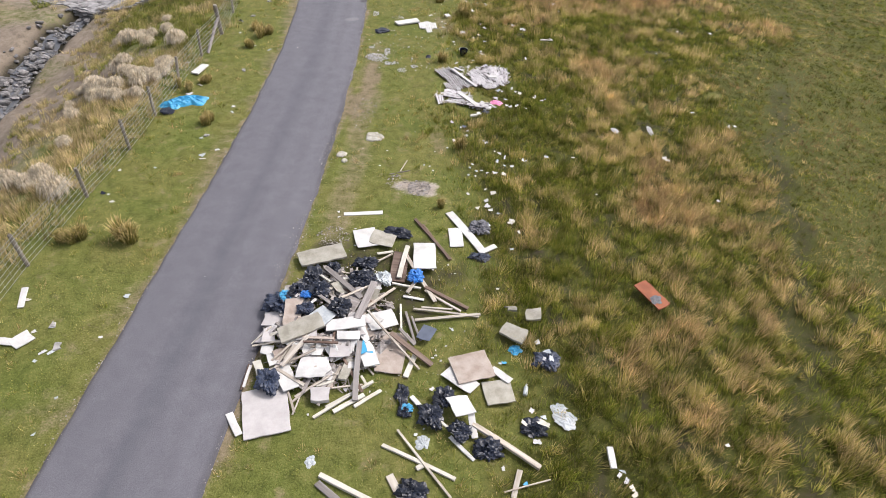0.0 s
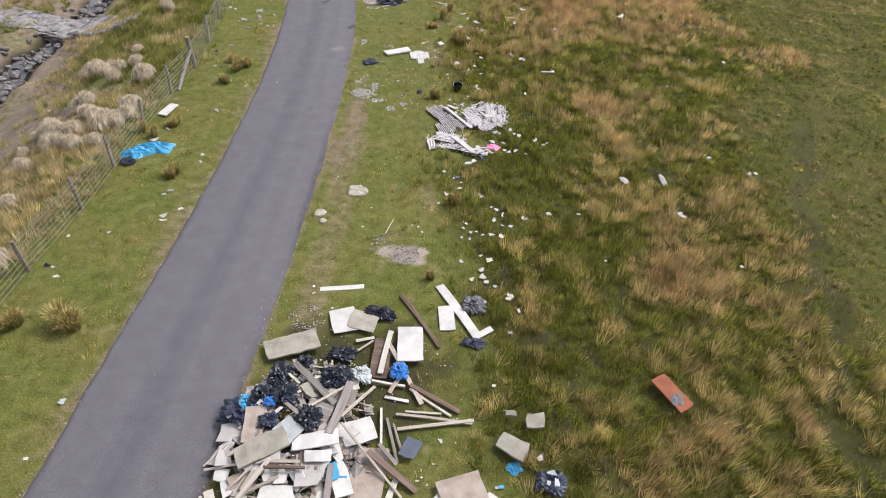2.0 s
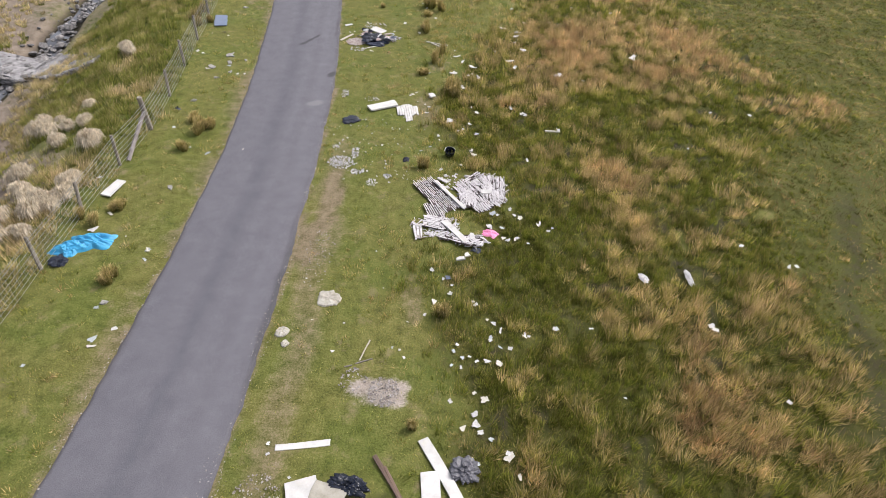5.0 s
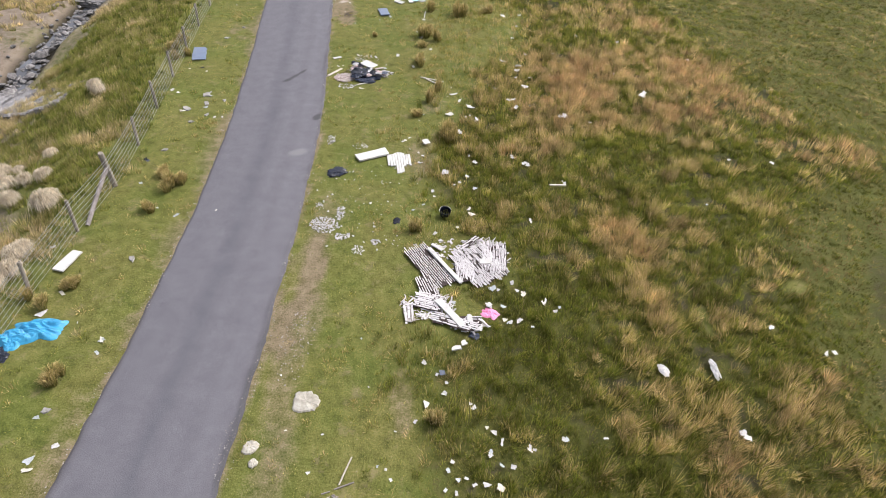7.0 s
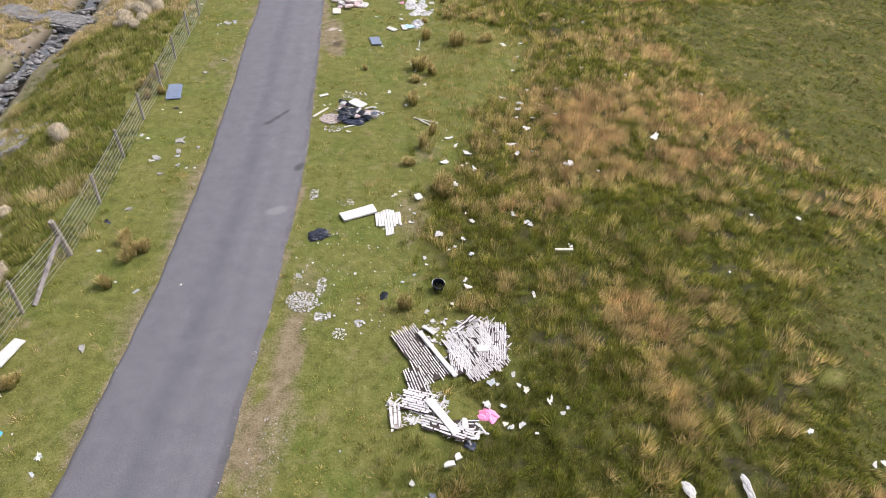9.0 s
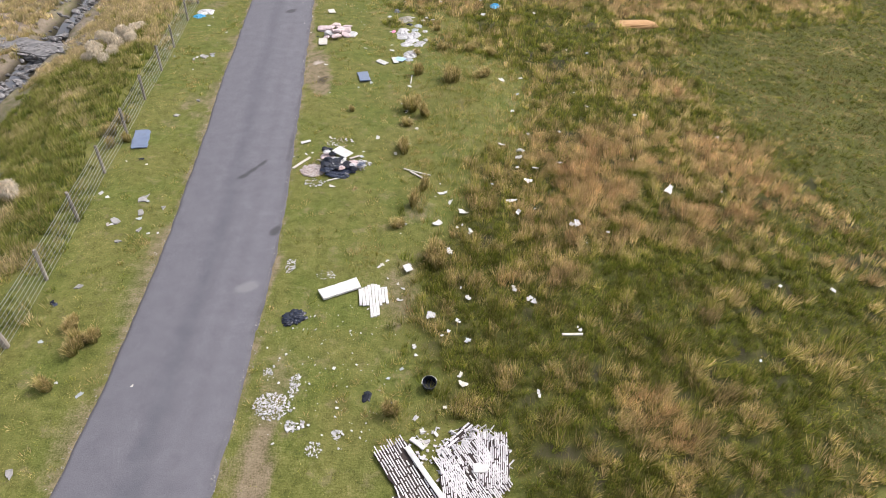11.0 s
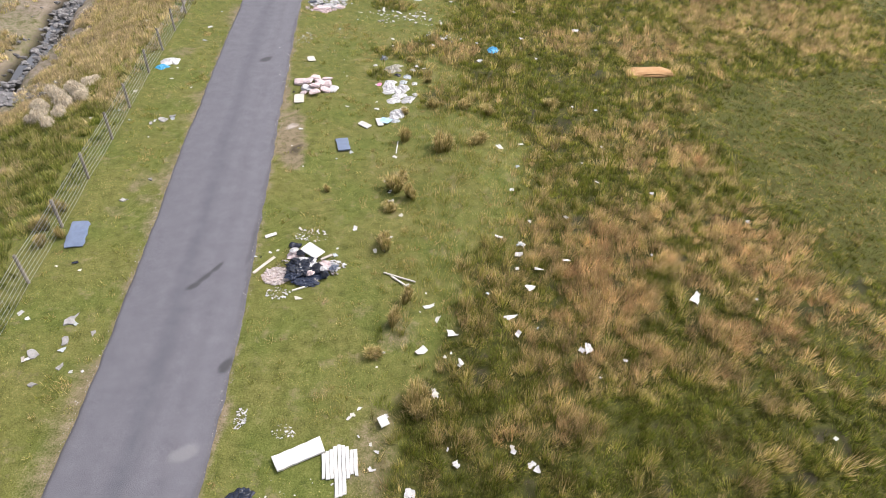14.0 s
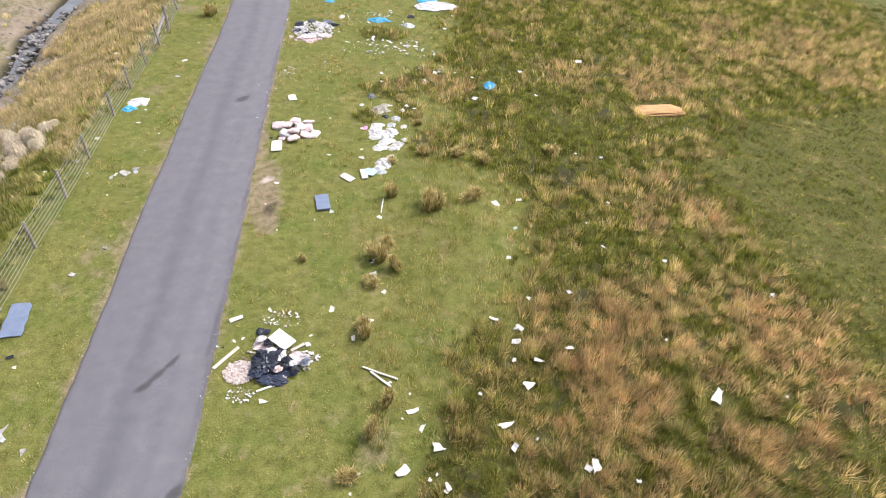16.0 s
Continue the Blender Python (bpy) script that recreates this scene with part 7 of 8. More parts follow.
scrap(CLEAR, -0.40, 49.82, 0.21, 0.21, -9)
scrap(CREAM, 0.02, 50.63, 0.21, 0.32, 23)
scrap(CLOTH, -2.48, 50.41, 0.21, 0.28, 19)
scrap(CREAM, -2.35, 49.35, 0.15, 0.27, -23)
scrap(CLOTH, 0.27, 55.99, 0.30, 0.21, 11)
scrap(WHITE, -2.89, 58.03, 0.26, 0.27, -19)
scrap(CLOTH, -8.13, 55.78, 0.23, 0.25, 0)
scrap(CLEAR, -5.20, 54.78, 0.15, 0.20, 6)
scrap(CLOTH, 0.60, 57.76, 0.16, 0.22, -15)
scrap(CLEAR, -4.55, 52.58, 0.14, 0.15, -14)
scrap(CLEAR, -5.28, 51.23, 0.11, 0.14, 21)
scrap(SLATE, -2.63, 48.10, 0.30, 0.26, 22)

# litter far over the moor
blob("sheet", CYAN, 2.57, 49.89, 0.67, 0.93, 0, 0.372, 0.0, "plastic_bag", "bag", "bag")
blob("cushion", FOAM, 10.08, 48.42, 2.15, 0.80, 10, 0.42, -0.06, "foam_mattress", "mattress", "mattress", label="torn orange foam mattress slumped in the long moor grass")
scrap(WHITE, 7.10, 53.15, 0.40, 0.47, 3)
scrap(CLOTH, 4.67, 49.17, 0.16, 0.18, -18)
scrap(WHITE, 1.90, 48.61, 0.23, 0.33, 6)
scrap(WHITE, 5.87, 44.40, 0.13, 0.14, -23)
scrap(CLEAR, 6.87, 44.28, 0.15, 0.16, -13)
scrap(WHITE, 3.82, 55.13, 0.26, 0.22, 0)
scrap(WHITE, 1.76, 50.50, 0.16, 0.21, 21)
scrap(CLOTH, 4.05, 51.30, 0.21, 0.29, -8)
scrap(CLOTH, 5.74, 40.14, 0.12, 0.12, 9)
scrap(CLOTH, 6.67, 41.37, 0.18, 0.18, -20)
scrap(CLEAR, 3.28, 39.59, 0.12, 0.20, 13)
scrap(WHITE, 0.29, 41.30, 0.12, 0.12, 10)
scrap(CLOTH, 0.33, 26.80, 0.22, 0.21, 24)
scrap(CLOTH, 1.30, 26.00, 0.24, 0.13, 21)
scrap(CLOTH, 0.63, 26.13, 0.11, 0.11, -3)
scrap(CLOTH, 1.06, 26.63, 0.11, 0.15, 0)
scrap(WHITE, -0.06, 25.71, 0.15, 0.12, 14)
scrap(CREAM, 1.28, 27.57, 0.17, 0.16, -21)
scrap(CLOTH, 1.09, 27.90, 0.07, 0.11, 10)
scrap(CREAM, 2.58, 28.03, 0.13, 0.14, 0)
scrap(WHITE, 3.00, 27.65, 0.23, 0.22, 1)
scrap(CREAM, 4.21, 26.65, 0.08, 0.09, -14)
scrap(CREAM, 1.15, 24.95, 0.11, 0.12, -9)
scrap(CREAM, 1.19, 24.62, 0.22, 0.16, -2)
scrap(CREAM, 1.33, 30.33, 0.17, 0.23, -3)
scrap(CREAM, 0.92, 30.55, 0.10, 0.11, 19)
scrap(CLOTH, 0.71, 29.37, 0.15, 0.28, -6)
scrap(CLOTH, 4.58, 31.08, 0.18, 0.34, -2)
scrap(CLOTH, 3.02, 24.55, 0.18, 0.13, 4)
scrap(CLOTH, 4.95, 30.21, 0.08, 0.08, 23)
scrap(CLOTH, -0.62, 27.31, 0.14, 0.12, -12)
scrap(CLOTH, -0.52, 27.74, 0.14, 0.08, -17)
scrap(CREAM, -1.21, 28.66, 0.12, 0.12, 1)
scrap(CLOTH, -0.99, 28.10, 0.07, 0.10, -14)

# dark rubber pot and small boards along the moor edge
board(WHITE, -0.45, 28.48, 31, 0.22, 0.29, 0.10, 0.02)

# rushes
rush(-8.29, 11.53, 1.03, 0.80)
rush(-9.54, 11.54, 0.74, 0.62)
rush(-9.86, 11.41, 0.49, 0.49)
rush(-8.18, 24.96, 0.75, 0.69)
rush(-8.76, 25.60, 0.59, 0.42)
rush(-8.43, 23.87, 0.56, 0.49)
rush(-8.71, 25.62, 0.38, 0.38)
rush(-8.03, 25.17, 0.50, 0.50)
rush(-8.12, 17.62, 0.51, 0.51)
rush(-7.93, 25.31, 0.48, 0.48)
rush(-8.71, 25.84, 0.35, 0.35)
rush(-9.56, 19.80, 0.55, 0.55)
rush(-9.93, 20.06, 0.50, 0.50)
rush(-0.44, 23.65, 0.51, 0.61)
rush(0.45, 28.75, 0.63, 0.80)
rush(0.35, 40.75, 0.94, 0.80)
rush(-1.00, 40.90, 0.65, 0.76)
rush(-1.19, 34.60, 0.72, 0.66)
rush(-1.09, 37.67, 0.98, 0.80)
rush(-0.48, 37.28, 0.64, 0.64)
rush(-3.45, 37.43, 0.38, 0.29)
rush(0.44, 40.37, 0.89, 0.80)
rush(-12.22, 55.76, 0.98, 0.80)
rush(-0.18, 32.43, 0.52, 0.71)
rush(-0.56, 31.63, 0.58, 0.72)
rush(0.41, 29.31, 0.79, 0.80)
rush(0.20, 28.92, 0.64, 0.80)
rush(0.46, 17.22, 0.53, 0.66)
rush(0.01, 14.06, 0.34, 0.45)
rush(-8.05, 17.76, 0.52, 0.52)
rush(-9.26, 20.55, 0.43, 0.36)
rush(-9.14, 20.60, 0.48, 0.48)
rush(-11.29, 33.80, 0.53, 0.53)
rush(-10.99, 34.16, 0.44, 0.44)
rush(-11.64, 34.52, 0.69, 0.69)
rush(-11.64, 35.51, 0.60, 0.60)

tr = random.Random(12)
for y in (30.4, 34.9, 36.5, 38.4, 43.2, 46.0, 47.9):
    rush(-0.9 + tr.uniform(-0.55, 0.55), y, tr.uniform(0.4, 0.8), tr.uniform(0.25, 0.42))
for x, y, wide in ((1.9, 41.0, 1.0), (1.2, 44.0, 0.9), (2.3, 43.6, 0.8), (-0.1, 43.9, 0.7), (4.9, 44.4, 0.8)):
    rush(x, y, wide, 0.5)

# bleached tussocks on the bank
straw(-10.89, 13.29, 0.89, 0.65)
straw(-11.65, 13.94, 0.69, 0.60)
straw(-12.51, 13.60, 0.70, 0.61)
straw(-13.38, 20.35, 0.73, 0.63)
straw(-11.38, 20.00, 0.69, 0.60)
straw(-10.96, 20.30, 0.55, 0.48)
straw(-12.39, 19.15, 0.55, 0.48)
straw(-15.06, 26.75, 0.54, 0.46)
straw(-11.48, 23.61, 0.77, 0.65)
straw(-13.07, 18.09, 0.54, 0.47)
straw(-12.10, 15.86, 0.50, 0.43)
straw(-11.11, 19.14, 0.54, 0.46)
straw(-13.41, 22.24, 0.62, 0.53)
straw(-11.97, 13.58, 0.58, 0.50)
straw(-14.69, 25.83, 0.77, 0.65)
straw(-11.42, 23.76, 0.67, 0.58)
straw(-15.08, 26.85, 0.64, 0.55)
straw(-13.06, 20.00, 0.75, 0.65)
straw(-12.16, 19.84, 0.61, 0.52)
straw(-11.52, 20.19, 0.60, 0.52)
straw(-11.08, 20.60, 0.48, 0.42)
straw(-12.70, 19.13, 0.61, 0.52)
straw(-13.01, 22.23, 0.67, 0.58)
straw(-11.86, 18.99, 0.59, 0.51)
straw(-12.49, 25.49, 0.43, 0.37)
straw(-14.03, 25.36, 0.79, 0.65)
straw(-12.92, 24.09, 0.62, 0.53)
straw(-11.40, 23.95, 0.59, 0.51)
straw(-12.62, 25.37, 0.51, 0.44)
straw(-13.31, 30.88, 0.54, 0.46)
straw(-13.52, 31.12, 0.62, 0.53)
straw(-15.69, 42.02, 0.57, 0.49)
straw(-14.92, 42.33, 0.57, 0.49)
straw(-14.78, 40.65, 0.55, 0.47)
straw(-14.93, 43.22, 0.76, 0.65)
straw(-14.88, 42.14, 0.74, 0.64)
straw(-16.51, 44.03, 0.65, 0.56)
straw(-14.34, 42.60, 0.59, 0.51)
straw(-15.42, 41.23, 0.66, 0.57)
straw(-15.37, 42.69, 0.68, 0.59)
straw(-14.78, 43.08, 0.58, 0.50)

straw_band(20, 3, -14.0, -10.6, 12.5, 21.8)
straw_band(4, 6, -15.5, -12.5, 24.0, 27.5)
straw_band(10, 4, -16.4, -14.4, 41.0, 44.6)

# ---- stock fence ----
def tube(bm, pts, r, sides=3):
    rings = []
    for i, p in enumerate(pts):
        d = (pts[min(i + 1, len(pts) - 1)] - pts[max(i - 1, 0)]).normalized()
        a = d.orthogonal().normalized()
        b = d.cross(a)
        rings.append([bm.verts.new(p + a * r * math.cos(2 * math.pi * k / sides) + b * r * math.sin(2 * math.pi * k / sides)) for k in range(sides)])
    for lo, hi in zip(rings, rings[1:]):
        for k in range(sides):
            bm.faces.new((lo[k], lo[(k + 1) % sides], hi[(k + 1) % sides], hi[k]))


def post_bm(height, r, seed, sides=9):
    g = random.Random(seed)
    bm = bmesh.new()
    rings = []
    for z in (-0.25, 0.0, height * 0.5, height - 0.03, height):
        s = 0.8 if z == height else 1.0
        rings.append([bm.verts.new((s * (r + g.uniform(-0.006, 0.006)) * math.cos(2 * math.pi * k / sides), s * (r + g.uniform(-0.006, 0.006)) * math.sin(2 * math.pi * k / sides), z + (g.uniform(-0.015, 0.015) if z == height else 0))) for k in range(sides)])
    for lo, hi in zip(rings, rings[1:]):
        for k in range(sides):
            bm.faces.new((lo[k], lo[(k + 1) % sides], hi[(k + 1) % sides], hi[k]))
    bm.faces.new(rings[-1])
    return bm


fence = new("stock_fence")
STAKES = []
for k, y in enumerate((2.9, 5.4, 7.9, 10.4, 13.3, 15.8, 17.9, 20.2, 22.7, 24.9, 27.2, 29.7, 32.2, 34.7, 37.2, 39.7, 42.1, 45.1, 47.4, 49.6, 51.8, 53.8, 56.2, 58.6, 61, 63.5)):
    x = float(np.interp(y, [2, 10.4, 13.3, 15.8, 17.9, 22.7, 24.9, 27.2, 32.2, 37.2, 39.7, 42.1, 45.1, 47.4, 51.8, 53.8, 64], [-10.3, -10.18, -10.1, -9.95, -9.98, -10.05, -9.95, -10.16, -10.85, -11.53, -11.83, -12.2, -12.62, -12.9, -13.38, -13.73, -15.4]))
    strainer = k in (9, 21)
    r = random.Random(k)
    p = part("post", post_bm(1.25 if strainer else 1.06, 0.085 if strainer else 0.052, k), POST, fence)
    p.matrix_basis = pose(x, y, level(x, y), r.uniform(-4, 4), r.uniform(-7, 3), r.uniform(0, 360))
    STAKES.append(Vector((x, y, level(x, y))))
    if strainer:
        a, b = Vector((x - 0.02, y - 0.06, level(x, y) + 0.72)), Vector((x + 0.06, y - 1.95, level(x, y - 1.95)))
        bm = bmesh.new()
        tube(bm, [a, a.lerp(b, 0.5) + Vector((0, 0, 0.02)), b], 0.065, 8)
        part("brace", bm, GREYWOOD, fence, "pale weathered diagonal strut")
for h in (0.08, 0.22, 0.36, 0.50, 0.64, 0.78, 0.93, 1.03):
    bm = bmesh.new()
    pts = []
    for a, b in zip(STAKES, STAKES[1:]):
        pts += [a + Vector((0.06, 0, h)), a.lerp(b, 0.5) + Vector((0.06, 0, h - 0.025))]
    tube(bm, pts, 0.0055 if h < 0.9 else 0.007)
    part("wire", bm, WIRE, fence)
bm = bmesh.new()
for a, b in zip(STAKES, STAKES[1:]):
    n = int((b - a).length / 0.3)
    for i in range(1, n):
        q = a.lerp(b, i / n) + Vector((0.06, 0, 0))
        tube(bm, [q + Vector((0, 0, 0.06)), q + Vector((0, 0, 0.78))], 0.003)
tagged(part("netting", bm, WIRE, fence), kind="stuff")
tagged(fence, "sagging wire stock fence on weathered wooden posts", "fence")

# ---- stream, stones and weirs ----
WATER, wn2, wl2, wb = material("stream_water")
wb.inputs["Base Color"].default_value = (0.10, 0.105, 0.115, 1)
wb.inputs["Roughness"].default_value = 0.12
bump(wn2, wl2, wb, tex_noise(wn2, wl2, 9, 4, 0.6), 0.35, 0.03)
sv = np.arange(10, 90, 0.4)
su = np.linspace(-0.5, 0.5, 5)
SU, SV = np.meshgrid(su, sv)
sx = stream_x(SV) + SU
wz = np.minimum(ground(stream_x(SV), SV), 0) + 0.05 + 0 * SU
wm = bpy.data.meshes.new("stream_water")
widx = np.arange(SU.size).reshape(SU.shape)
fill_mesh(wm, np.stack([sx, SV, wz], -1).reshape(-1, 3), np.stack([widx[:-1, :-1], widx[:-1, 1:], widx[1:, 1:], widx[1:, :-1]], -1).reshape(-1, 4), True)
wm.materials.append(WATER)
water = tagged(new("water", wm), "shallow grey stream running between stones", "stream", kind="structure")


def rock_mesh(v):
    bm = bmesh.new()
    bmesh.ops.create_icosphere(bm, subdivisions=1, radius=0.5)
    for w in bm.verts:
        w.co *= 1 + 0.45 * noise.noise(w.co * 2.2 + Vector((v * 5.1, 0, 0)))
        w.co.z *= 0.6
    me = bpy.data.meshes.new("stone")
    bm.to_mesh(me)
    bm.free()
    me.materials.append(STONE)
    return me


ROCKS = [rock_mesh(v) for v in range(7)]
bed = tagged(new("stream_bed"), "bed of grey angular stones along the stream", "stream bed", kind="structure")
rr = random.Random(9)
for i in range(300):
    y = rr.uniform(20, 60)
    x = float(stream_x(y)) + rr.gauss(0, 0.42)
    s = rr.uniform(0.18, 0.42) if rr.random() < 0.85 else rr.uniform(0.4, 0.7)
    o = new("stone", ROCKS[i % 7])
    o.parent = bed
    o.matrix_basis = pose(x, y, level(x, y) + 0.18 * s + 0.05, rr.uniform(-20, 20), rr.uniform(-20, 20), rr.uniform(0, 360)) @ Matrix.Diagonal((s, s * rr.uniform(0.6, 1.0), s * rr.uniform(0.6, 1), 1))
rv, rf, base_v = [], [], 0
for i in range(650):
    y = rr.uniform(18, 62)
    x = float(stream_x(y)) + rr.gauss(0, 0.55)
    s = rr.uniform(0.14, 0.42)
    m = pose(x, y, level(x, y) + 0.05, rr.uniform(-20, 20), rr.uniform(-20, 20), rr.uniform(0, 360)) @ Matrix.Diagonal((s, s * rr.uniform(0.6, 1.0), s * 0.8, 1))
    src = ROCKS[i % 7]
    rv += [m @ v.co for v in src.vertices]
    rf += [[base_v + k for k in p.vertices] for p in src.polygons]
    base_v += len(src.vertices)
pm = bpy.data.meshes.new("stream_pebbles")
pm.from_pydata(rv, [], rf)
pm.materials.append(STONE)
tagged(new("stream_pebbles", pm), "grey pebbles and small stones lining the stream", "stones", kind="stuff")


COBBLE = surface("weir_cobbles", [(0.13, 0.125, 0.125), (0.20, 0.195, 0.195), (0.29, 0.28, 0.275)], 3.0, 0.9, 0.8, 0.03, 0.3)


def weir(x1, y1, x2, y2, wide, crest, seed):
    """A low drystone weir: a cobbled sill, level over the stream and rising with the bank, and a coursed stone face below it."""
    base = new("stone_weir")
    a, b = Vector((x1, y1, 0)), Vector((x2, y2, 0))
    d = b - a
    yaw = math.degrees(math.atan2(d.y, d.x))
    q = random.Random(seed)
    nrm = Vector((d.y, -d.x, 0)).normalized()
    if nrm.y > 0:
        nrm = -nrm

    def top(p):
        return max(level(p.x, p.y) + 0.06, crest)
    n = int(d.length / 0.3)
    bm = bmesh.new()
    rows = []
    for i in range(n + 1):
        p = a.lerp(b, i / n)
        half = wide * 0.5 * (1 + 0.18 * noise.noise(Vector((i * 0.35, seed, 0))))
        row = []
        for k, down in ((-1, 0.7), (-1, 0.02), (-0.5, 0), (0, 0), (0.5, 0), (1, 0.02), (1, 0.7)):
            c = p + nrm * half * k
            row.append(bm.verts.new((c.x, c.y, top(c) - down + 0.04 * noise.noise(c * 2.0))))
        rows.append(row)
    for lo, hi in zip(rows, rows[1:]):
        for k in range(6):
            bm.faces.new((lo[k], hi[k], hi[k + 1], lo[k + 1]))
    bmesh.ops.recalc_face_normals(bm, faces=bm.faces)
    part("sill", bm, COBBLE, base, "cobbled grey sill")
    u = 0.0
    while u < 1:
        p = a.lerp(b, u)
        c = p + nrm * wide * 0.52
        low = level(c.x, c.y)
        z = top(p) - 0.10
        while z > low - 0.05:
            o = new("stone", ROCKS[q.randrange(7)])
            o.parent = base
            o.matrix_basis = pose(c.x + q.uniform(-0.05, 0.05), c.y + q.uniform(-0.05, 0.05), z, q.uniform(-6, 6), q.uniform(-6, 6), yaw + q.uniform(-12, 12)) @ Matrix.Diagonal((q.uniform(0.3, 0.55), 0.3, q.uniform(0.18, 0.26), 1))
            z -= 0.13
        for k in range(4):
            e = q.uniform(0.12, 0.34)
            c = p + nrm * q.uniform(-0.5, 0.5) * wide
            o = new("stone", ROCKS[q.randrange(7)])
            o.parent = base
            o.matrix_basis = pose(c.x, c.y, top(c) + 0.01, q.uniform(-8, 8), q.uniform(-8, 8), q.uniform(0, 360)) @ Matrix.Diagonal((e * 1.2, e, e * 0.35, 1))
        u += 0.30 / d.length
    return tagged(base, "low drystone weir of grey stones across the stream", "weir")


weir(-14.9, 31.9, -24.5, 34.6, 1.9, -2.5, 4)
weir(-17.0, 45.4, -26.0, 47.2, 1.5, -2.5, 5)

# ---- grass ----
CARPET, TUFTS, TURFS = 1250000, 130000, 600000
rng = np.random.default_rng(7)


def blades(name, x, y, height, width, lean, dry, mat, label, category, spread=None, tipdry=0.25, rootdry=0.10, tint=1.0):
    """One sheet of grass: a tapered, leaning blade at each x, y."""
    n = len(x)
    height = height * np.where(pressed(x, y), 0.25, 1.0)
    a = rng.uniform(0, 2 * np.pi, n) if spread is None else spread
    z = ground(x, y) - 0.01
    face = rng.uniform(0, 2 * np.pi, n)
    wx, wy = np.cos(face) * width / 2, np.sin(face) * width / 2
    s = height / np.sqrt(1 + lean * lean)
    P = np.stack([np.stack([x - wx, y - wy, z], -1), np.stack([x + wx, y + wy, z], -1),
                  np.stack([x + np.cos(a) * lean * s, y + np.sin(a) * lean * s, z + s], -1)], 1)
    me = bpy.data.meshes.new(name)
    fill_mesh(me, P.reshape(-1, 3), np.arange(3 * n).reshape(-1, 3))
    D = np.stack([dry - rootdry, dry - rootdry, dry + tipdry], 1)
    me.attributes.new("dry", "FLOAT", "POINT").data.foreach_set("value", np.clip(D, 0, 1).astype(np.float32).ravel())
    me.attributes.new("tint", "FLOAT", "POINT").data.foreach_set("value", np.repeat(np.broadcast_to(tint, n), 3).astype(np.float32))
    me.materials.append(mat)
    return tagged(new(name, me), label, category, kind="stuff")


def seen_wedge(x, y):
    """The stretch of land beside the road that is worth covering."""
    return np.abs(x) < 9.5 + 0.52 * np.maximum(y - 6, 0)


def sow(count, x0, x1, y0, y1, keep):
    x, y = rng.uniform(x0, x1, count), rng.uniform(y0, y1, count)
    k = (rng.uniform(0, 1, count) < keep(x, y)) & seen_wedge(x, y)
    return x[k], y[k]


def off_road(x, y):
    return ((x > road_right(y) + 0.05) | (x < road_left(y) - 0.05)) * (1.0 - np.clip(1.5 * f_dirt(x, y), 0, 0.92)) * (1 - 0.9 * f_pale(x, y)) * (1 - 0.75 * f_mud_and_shade(x, y))


def clumps(cx, cy, size, tone, per, radius, height, width, lean, wide=0.10):
    """Blade roots and measures for tussocks at cx, cy."""
    who = np.repeat(np.arange(len(cx)), per)
    n = len(who)
    ang = rng.uniform(0, 2 * np.pi, n)
    q = np.sqrt(rng.uniform(0, 1, n))
    rad = radius * size[who] * q
    bend = np.clip(rng.normal(0.55, 0.35, n) * (0.4 + 0.8 * q), 0.1, lean)
    return (cx[who] + rad * np.cos(ang), cy[who] + rad * np.sin(ang), height * size[who] * rng.uniform(0.55, 1.3, n), rng.uniform(*width, n), bend,
            np.clip(tone[who] + rng.normal(0, wide, n), 0, 1)), ang + rng.normal(0, 0.45, len(cx))[who]


def distance(x, y):
    """0 where the flight passes close, 1 far off."""
    return np.maximum(ramp(x, 6, 14), ramp(y, 33, 46))


def tufts(cx, cy, size, tone, tint, per, radius, height, width, fan, bend, wide):
    """Blade roots and measures for upright tufts at cx, cy: each leans its own way and opens a little towards its tips."""
    who = np.repeat(np.arange(len(cx)), per)
    n = len(who)
    ang, q = rng.uniform(0, 2 * np.pi, n), np.sqrt(rng.uniform(0, 1, n))
    way, far = rng.uniform(0, 2 * np.pi, len(cx)), np.abs(rng.normal(0, bend, len(cx)))
    vx = (far * np.cos(way))[who] + fan * q * np.cos(ang) + rng.normal(0, 0.10, n)
    vy = (far * np.sin(way))[who] + fan * q * np.sin(ang) + rng.normal(0, 0.10, n)
    rad = radius * size[who] * q
    return (cx[who] + rad * np.cos(ang), cy[who] + rad * np.sin(ang), height[who] * rng.uniform(0.6, 1.15, n), rng.uniform(*width, n) * (1 + 0.8 * distance(cx, cy))[who],
            np.hypot(vx, vy), np.clip(tone[who] + rng.normal(0, wide, n), 0, 1)), np.arctan2(vy, vx), tint[who]


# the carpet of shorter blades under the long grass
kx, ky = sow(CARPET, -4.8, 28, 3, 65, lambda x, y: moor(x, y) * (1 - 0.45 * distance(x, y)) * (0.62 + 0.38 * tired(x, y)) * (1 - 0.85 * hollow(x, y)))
bite, off = tired(kx, ky), distance(kx, ky)
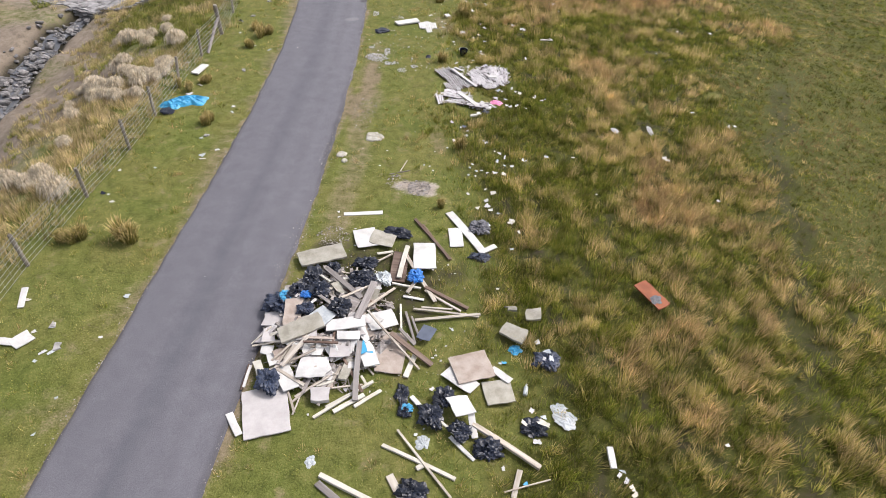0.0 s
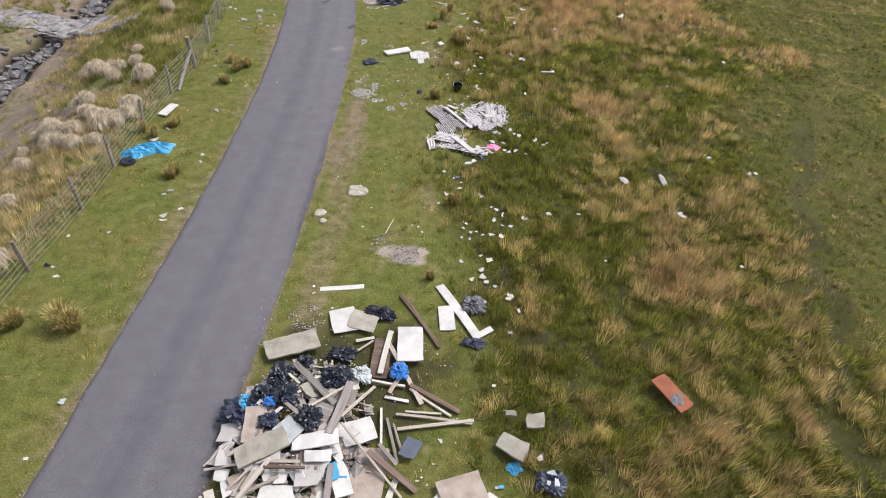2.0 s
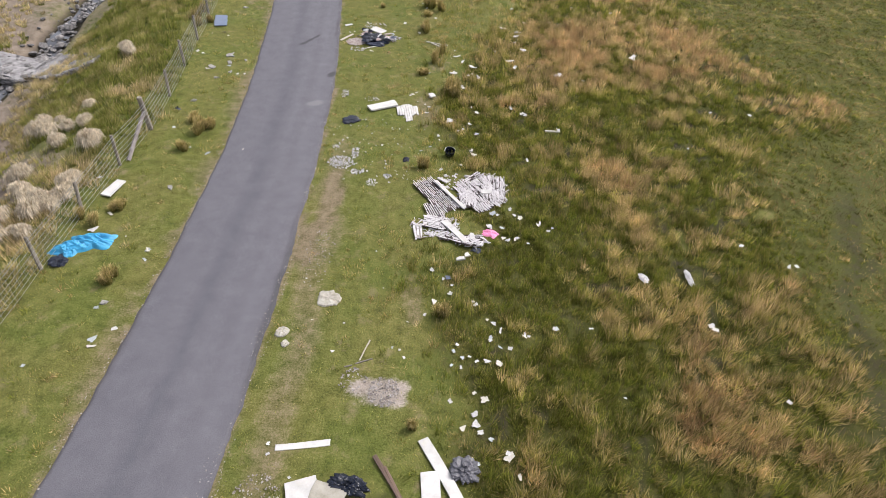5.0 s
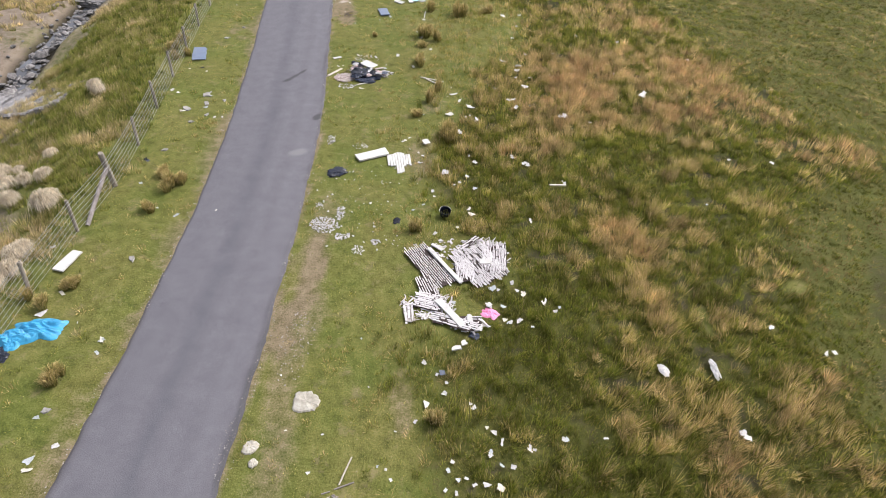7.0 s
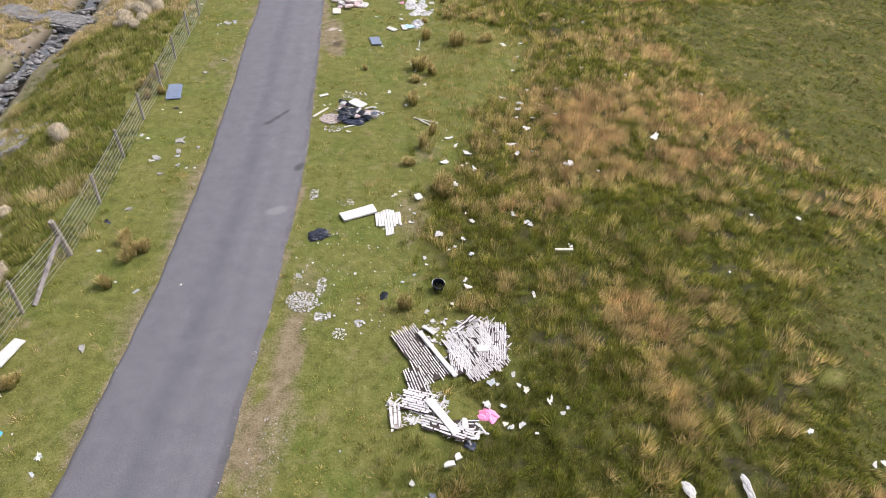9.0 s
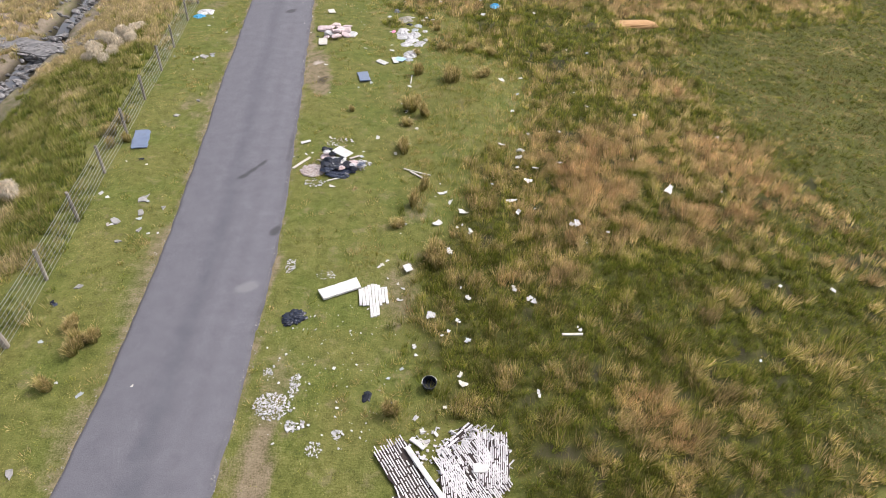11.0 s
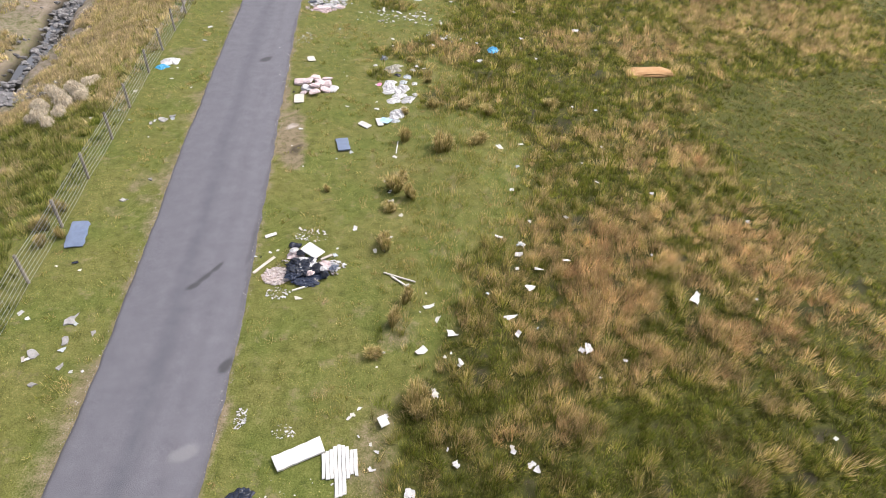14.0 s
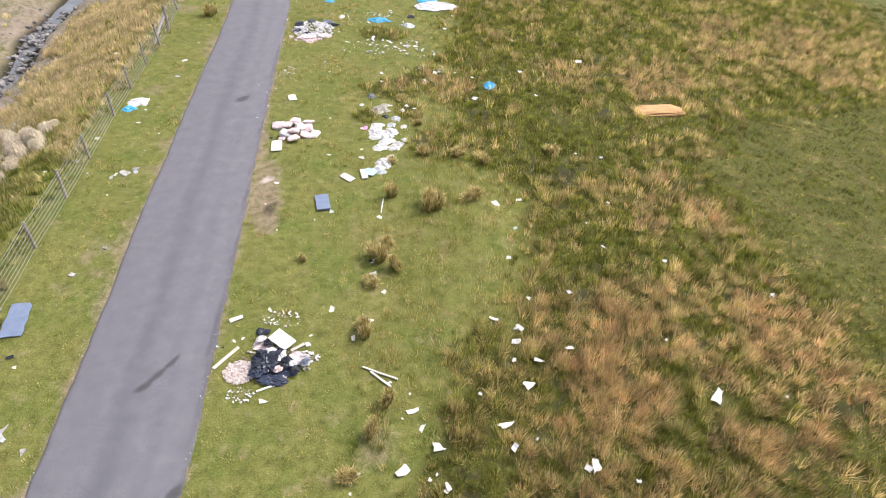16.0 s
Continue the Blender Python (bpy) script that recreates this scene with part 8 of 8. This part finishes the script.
blades("moor_carpet", kx, ky, rng.uniform(0.07, 0.20, len(kx)) * (1 - 0.45 * bite), rng.uniform(0.009, 0.016, len(kx)) * (1 + 0.75 * off + 0.5 * bite), rng.uniform(0.1, 1.1, len(kx)) * (1 + 0.5 * bite),
       np.clip(0.20 + 0.26 * rust(kx, ky) + bite * (0.05 + 0.20 * wave(kx, ky, 0.9, 37) + 0.16 * wave(kx, ky, 0.3, 40)) + 0.12 * wave(kx, ky, 0.45, 34) + rng.normal(0, 0.09, len(kx)), 0, 0.8), BLADE,
       "close carpet of green and dry moor grass", "grass", tipdry=0.12, tint=np.clip(0.92 - 0.30 * bite + 0.36 * wave(kx, ky, 0.34, 91) + 0.22 * wave(kx, ky, 0.19, 92) + bite * (0.22 * wave(kx, ky, 1.3, 93) + 0.26 * wave(kx, ky, 0.3, 99)), 0.35, 1.8))

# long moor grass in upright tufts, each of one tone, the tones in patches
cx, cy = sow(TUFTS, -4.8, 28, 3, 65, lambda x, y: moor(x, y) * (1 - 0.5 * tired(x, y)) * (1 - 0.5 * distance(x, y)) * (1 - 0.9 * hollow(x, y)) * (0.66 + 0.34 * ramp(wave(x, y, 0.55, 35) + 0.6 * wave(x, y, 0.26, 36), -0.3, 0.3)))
bite = tired(cx, cy)
rusty = rust(cx, cy)
lot = 0.50 + 0.42 * wave(cx, cy, 0.30, 85) + 0.20 * wave(cx, cy, 0.75, 88) + rng.normal(0, 0.09, len(cx))
dryness = ramp(0.02 + 0.86 * rusty - 0.15 * bite - lot, -0.09, 0.09)
tone = np.clip((1 - dryness) * (0.21 + rng.normal(0, 0.06, len(cx))) + dryness * (0.47 + rng.normal(0, 0.07, len(cx)) + 0.34 * ramp(rusty, 0.42, 1.0) * rng.uniform(0, 1, len(cx))), 0.05, 0.95)
tint = np.clip(rng.normal(0.91, 0.25, len(cx)) + 0.38 * wave(cx, cy, 0.34, 87) - 0.22 * bite, 0.42, 1.7)
size = rng.uniform(0.6, 1.4, len(cx)) * (1 - 0.3 * bite)
height = (0.21 + 0.09 * wave(cx, cy, 0.5, 83) + 0.17 * np.clip(dryness, 0, 1)) * (0.7 + 0.35 * size) * (1 - 0.55 * bite)
root, fan, tint = tufts(cx, cy, size, tone, tint, ((15 + 13 * size) * (1 - 0.35 * distance(cx, cy))).astype(int), 0.10, height, (0.008, 0.014), 0.34, 0.32, 0.07)
blades("moor_grass", *root, BLADE, "long tussocky moor grass, green at the base with straw and rust tips", "grass", spread=fan, tipdry=0.16, rootdry=0.22, tint=tint)

# short turf
tx, ty = sow(TURFS, -15, 6, 3, 60, lambda x, y: off_road(x, y) * (1 - 0.9 * moor(x, y)) * (1 - 0.8 * f_bank(x, y)))
tone = 0.36 + 0.22 * wave(tx, ty, 1.4, 61) + 0.24 * wave(tx, ty, 0.35, 64) + 0.14 * wave(tx, ty, 4.0, 86) + rng.normal(0, 0.14, len(tx)) + 0.18 * ramp(ty, 22, 42) + 0.10 * ramp(tx, -3, 1)
blades("turf_grass", tx, ty, rng.uniform(0.025, 0.075, len(tx)), rng.uniform(0.010, 0.020, len(tx)), rng.uniform(0.5, 2.2, len(tx)),
       np.clip(tone, 0, 1), TURF, "short sheep-cropped green turf with dry blades", "grass", tipdry=0.1, tint=0.96 + 0.18 * wave(tx, ty, 0.9, 94) + 0.24 * wave(tx, ty, 0.28, 95))
# tufts standing in the turf
ux, uy = sow(12000, -12, 4.5, 4, 60, lambda x, y: off_road(x, y) * (1 - moor(x, y)) * (0.12 + 0.88 * ramp(wave(x, y, 1.6, 65) + 0.9 * ramp(x + 1.0, -1.2, 1.2), -0.1, 0.8)))
tone = np.clip(0.32 + rng.normal(0, 0.14, len(ux)), 0.08, 0.7)
root, fan = clumps(ux, uy, rng.uniform(0.5, 1.2, len(ux)) * (1 + 0.7 * ramp(ux, -1.2, 0.8)), tone, np.full(len(ux), 26), 0.12, 0.13, (0.008, 0.015), 1.4)
blades("turf_tufts", *root, BLADE, "small tufts of dry grass standing in the turf", "grass", spread=fan)

# rough grass on the bank behind the fence
bx, by = sow(26000, -27, -9, 3, 60, lambda x, y: (1 - 0.8 * (1 - ramp(y, 25, 29)) * ramp(fence_x(y) - x, 1.2, 2.4) * ramp(wave(x, y, 1.9, 71) + 0.4 * wave(x, y, 0.6, 72), -0.15, 0.25)) * ramp(fence_x(y) - x + 0.6 * wave(x, y, 1.3, 62), -0.3, 0.8) * np.where(x > stream_x(y), ramp(x - stream_x(y) + 0.7 * wave(x, y, 1.4, 67), 1.7, 3.0) * (1 - 0.72 * ramp(fence_x(y) - x + 0.8 * wave(x, y, 1.2, 70), 3.2, 5.0) * (1 - ramp(y, 24, 29))), 0.6 * ramp(stream_x(y) - x + 0.7 * wave(x, y, 1.4, 68), 0.9, 1.8) * ramp(wave(x, y, 3.0, 69), -0.6, 0.3)))
green = ramp(wave(bx, by, 2.8, 63) + 0.5 * wave(bx, by, 1.0, 66) + 1.1 * (ramp(by, 26, 31) - 0.55) * (1 - ramp(fence_x(by) - bx, 3.5, 6.0)), -0.2, 0.5) * (0.35 + 0.65 * ramp(by, 24, 30)) * (1 - 0.85 * ramp(by + 0.8 * (fence_x(by) - bx), 43, 48))
deep = fence_x(by) - bx
green = np.maximum(green, 0.95 * ramp(by, 21, 25) * (1 - ramp(by, 38, 44)) * (1 - ramp(deep, 4.0, 6.5)) * ramp(wave(bx, by, 1.1, 74) + 0.5 * wave(bx, by, 0.5, 75), -0.6, -0.1))
tone = np.clip(0.54 - 0.32 * green + rng.normal(0, 0.09, len(bx)), 0.12, 0.60)
size = rng.uniform(0.6, 1.3, len(bx))
root, fan, tint = tufts(bx, by, size, tone, np.clip(rng.normal(1.1, 0.2, len(bx)) + 0.15 * wave(bx, by, 0.6, 96), 0.5, 1.7), np.full(len(bx), 34), 0.15, 0.27 * size, (0.013, 0.024), 0.36, 0.26, 0.08)
blades("bank_grass", *root, BANK, "rough tawny and green grass on the stream bank", "grass", spread=fan, tipdry=0.12, rootdry=0.16, tint=tint)
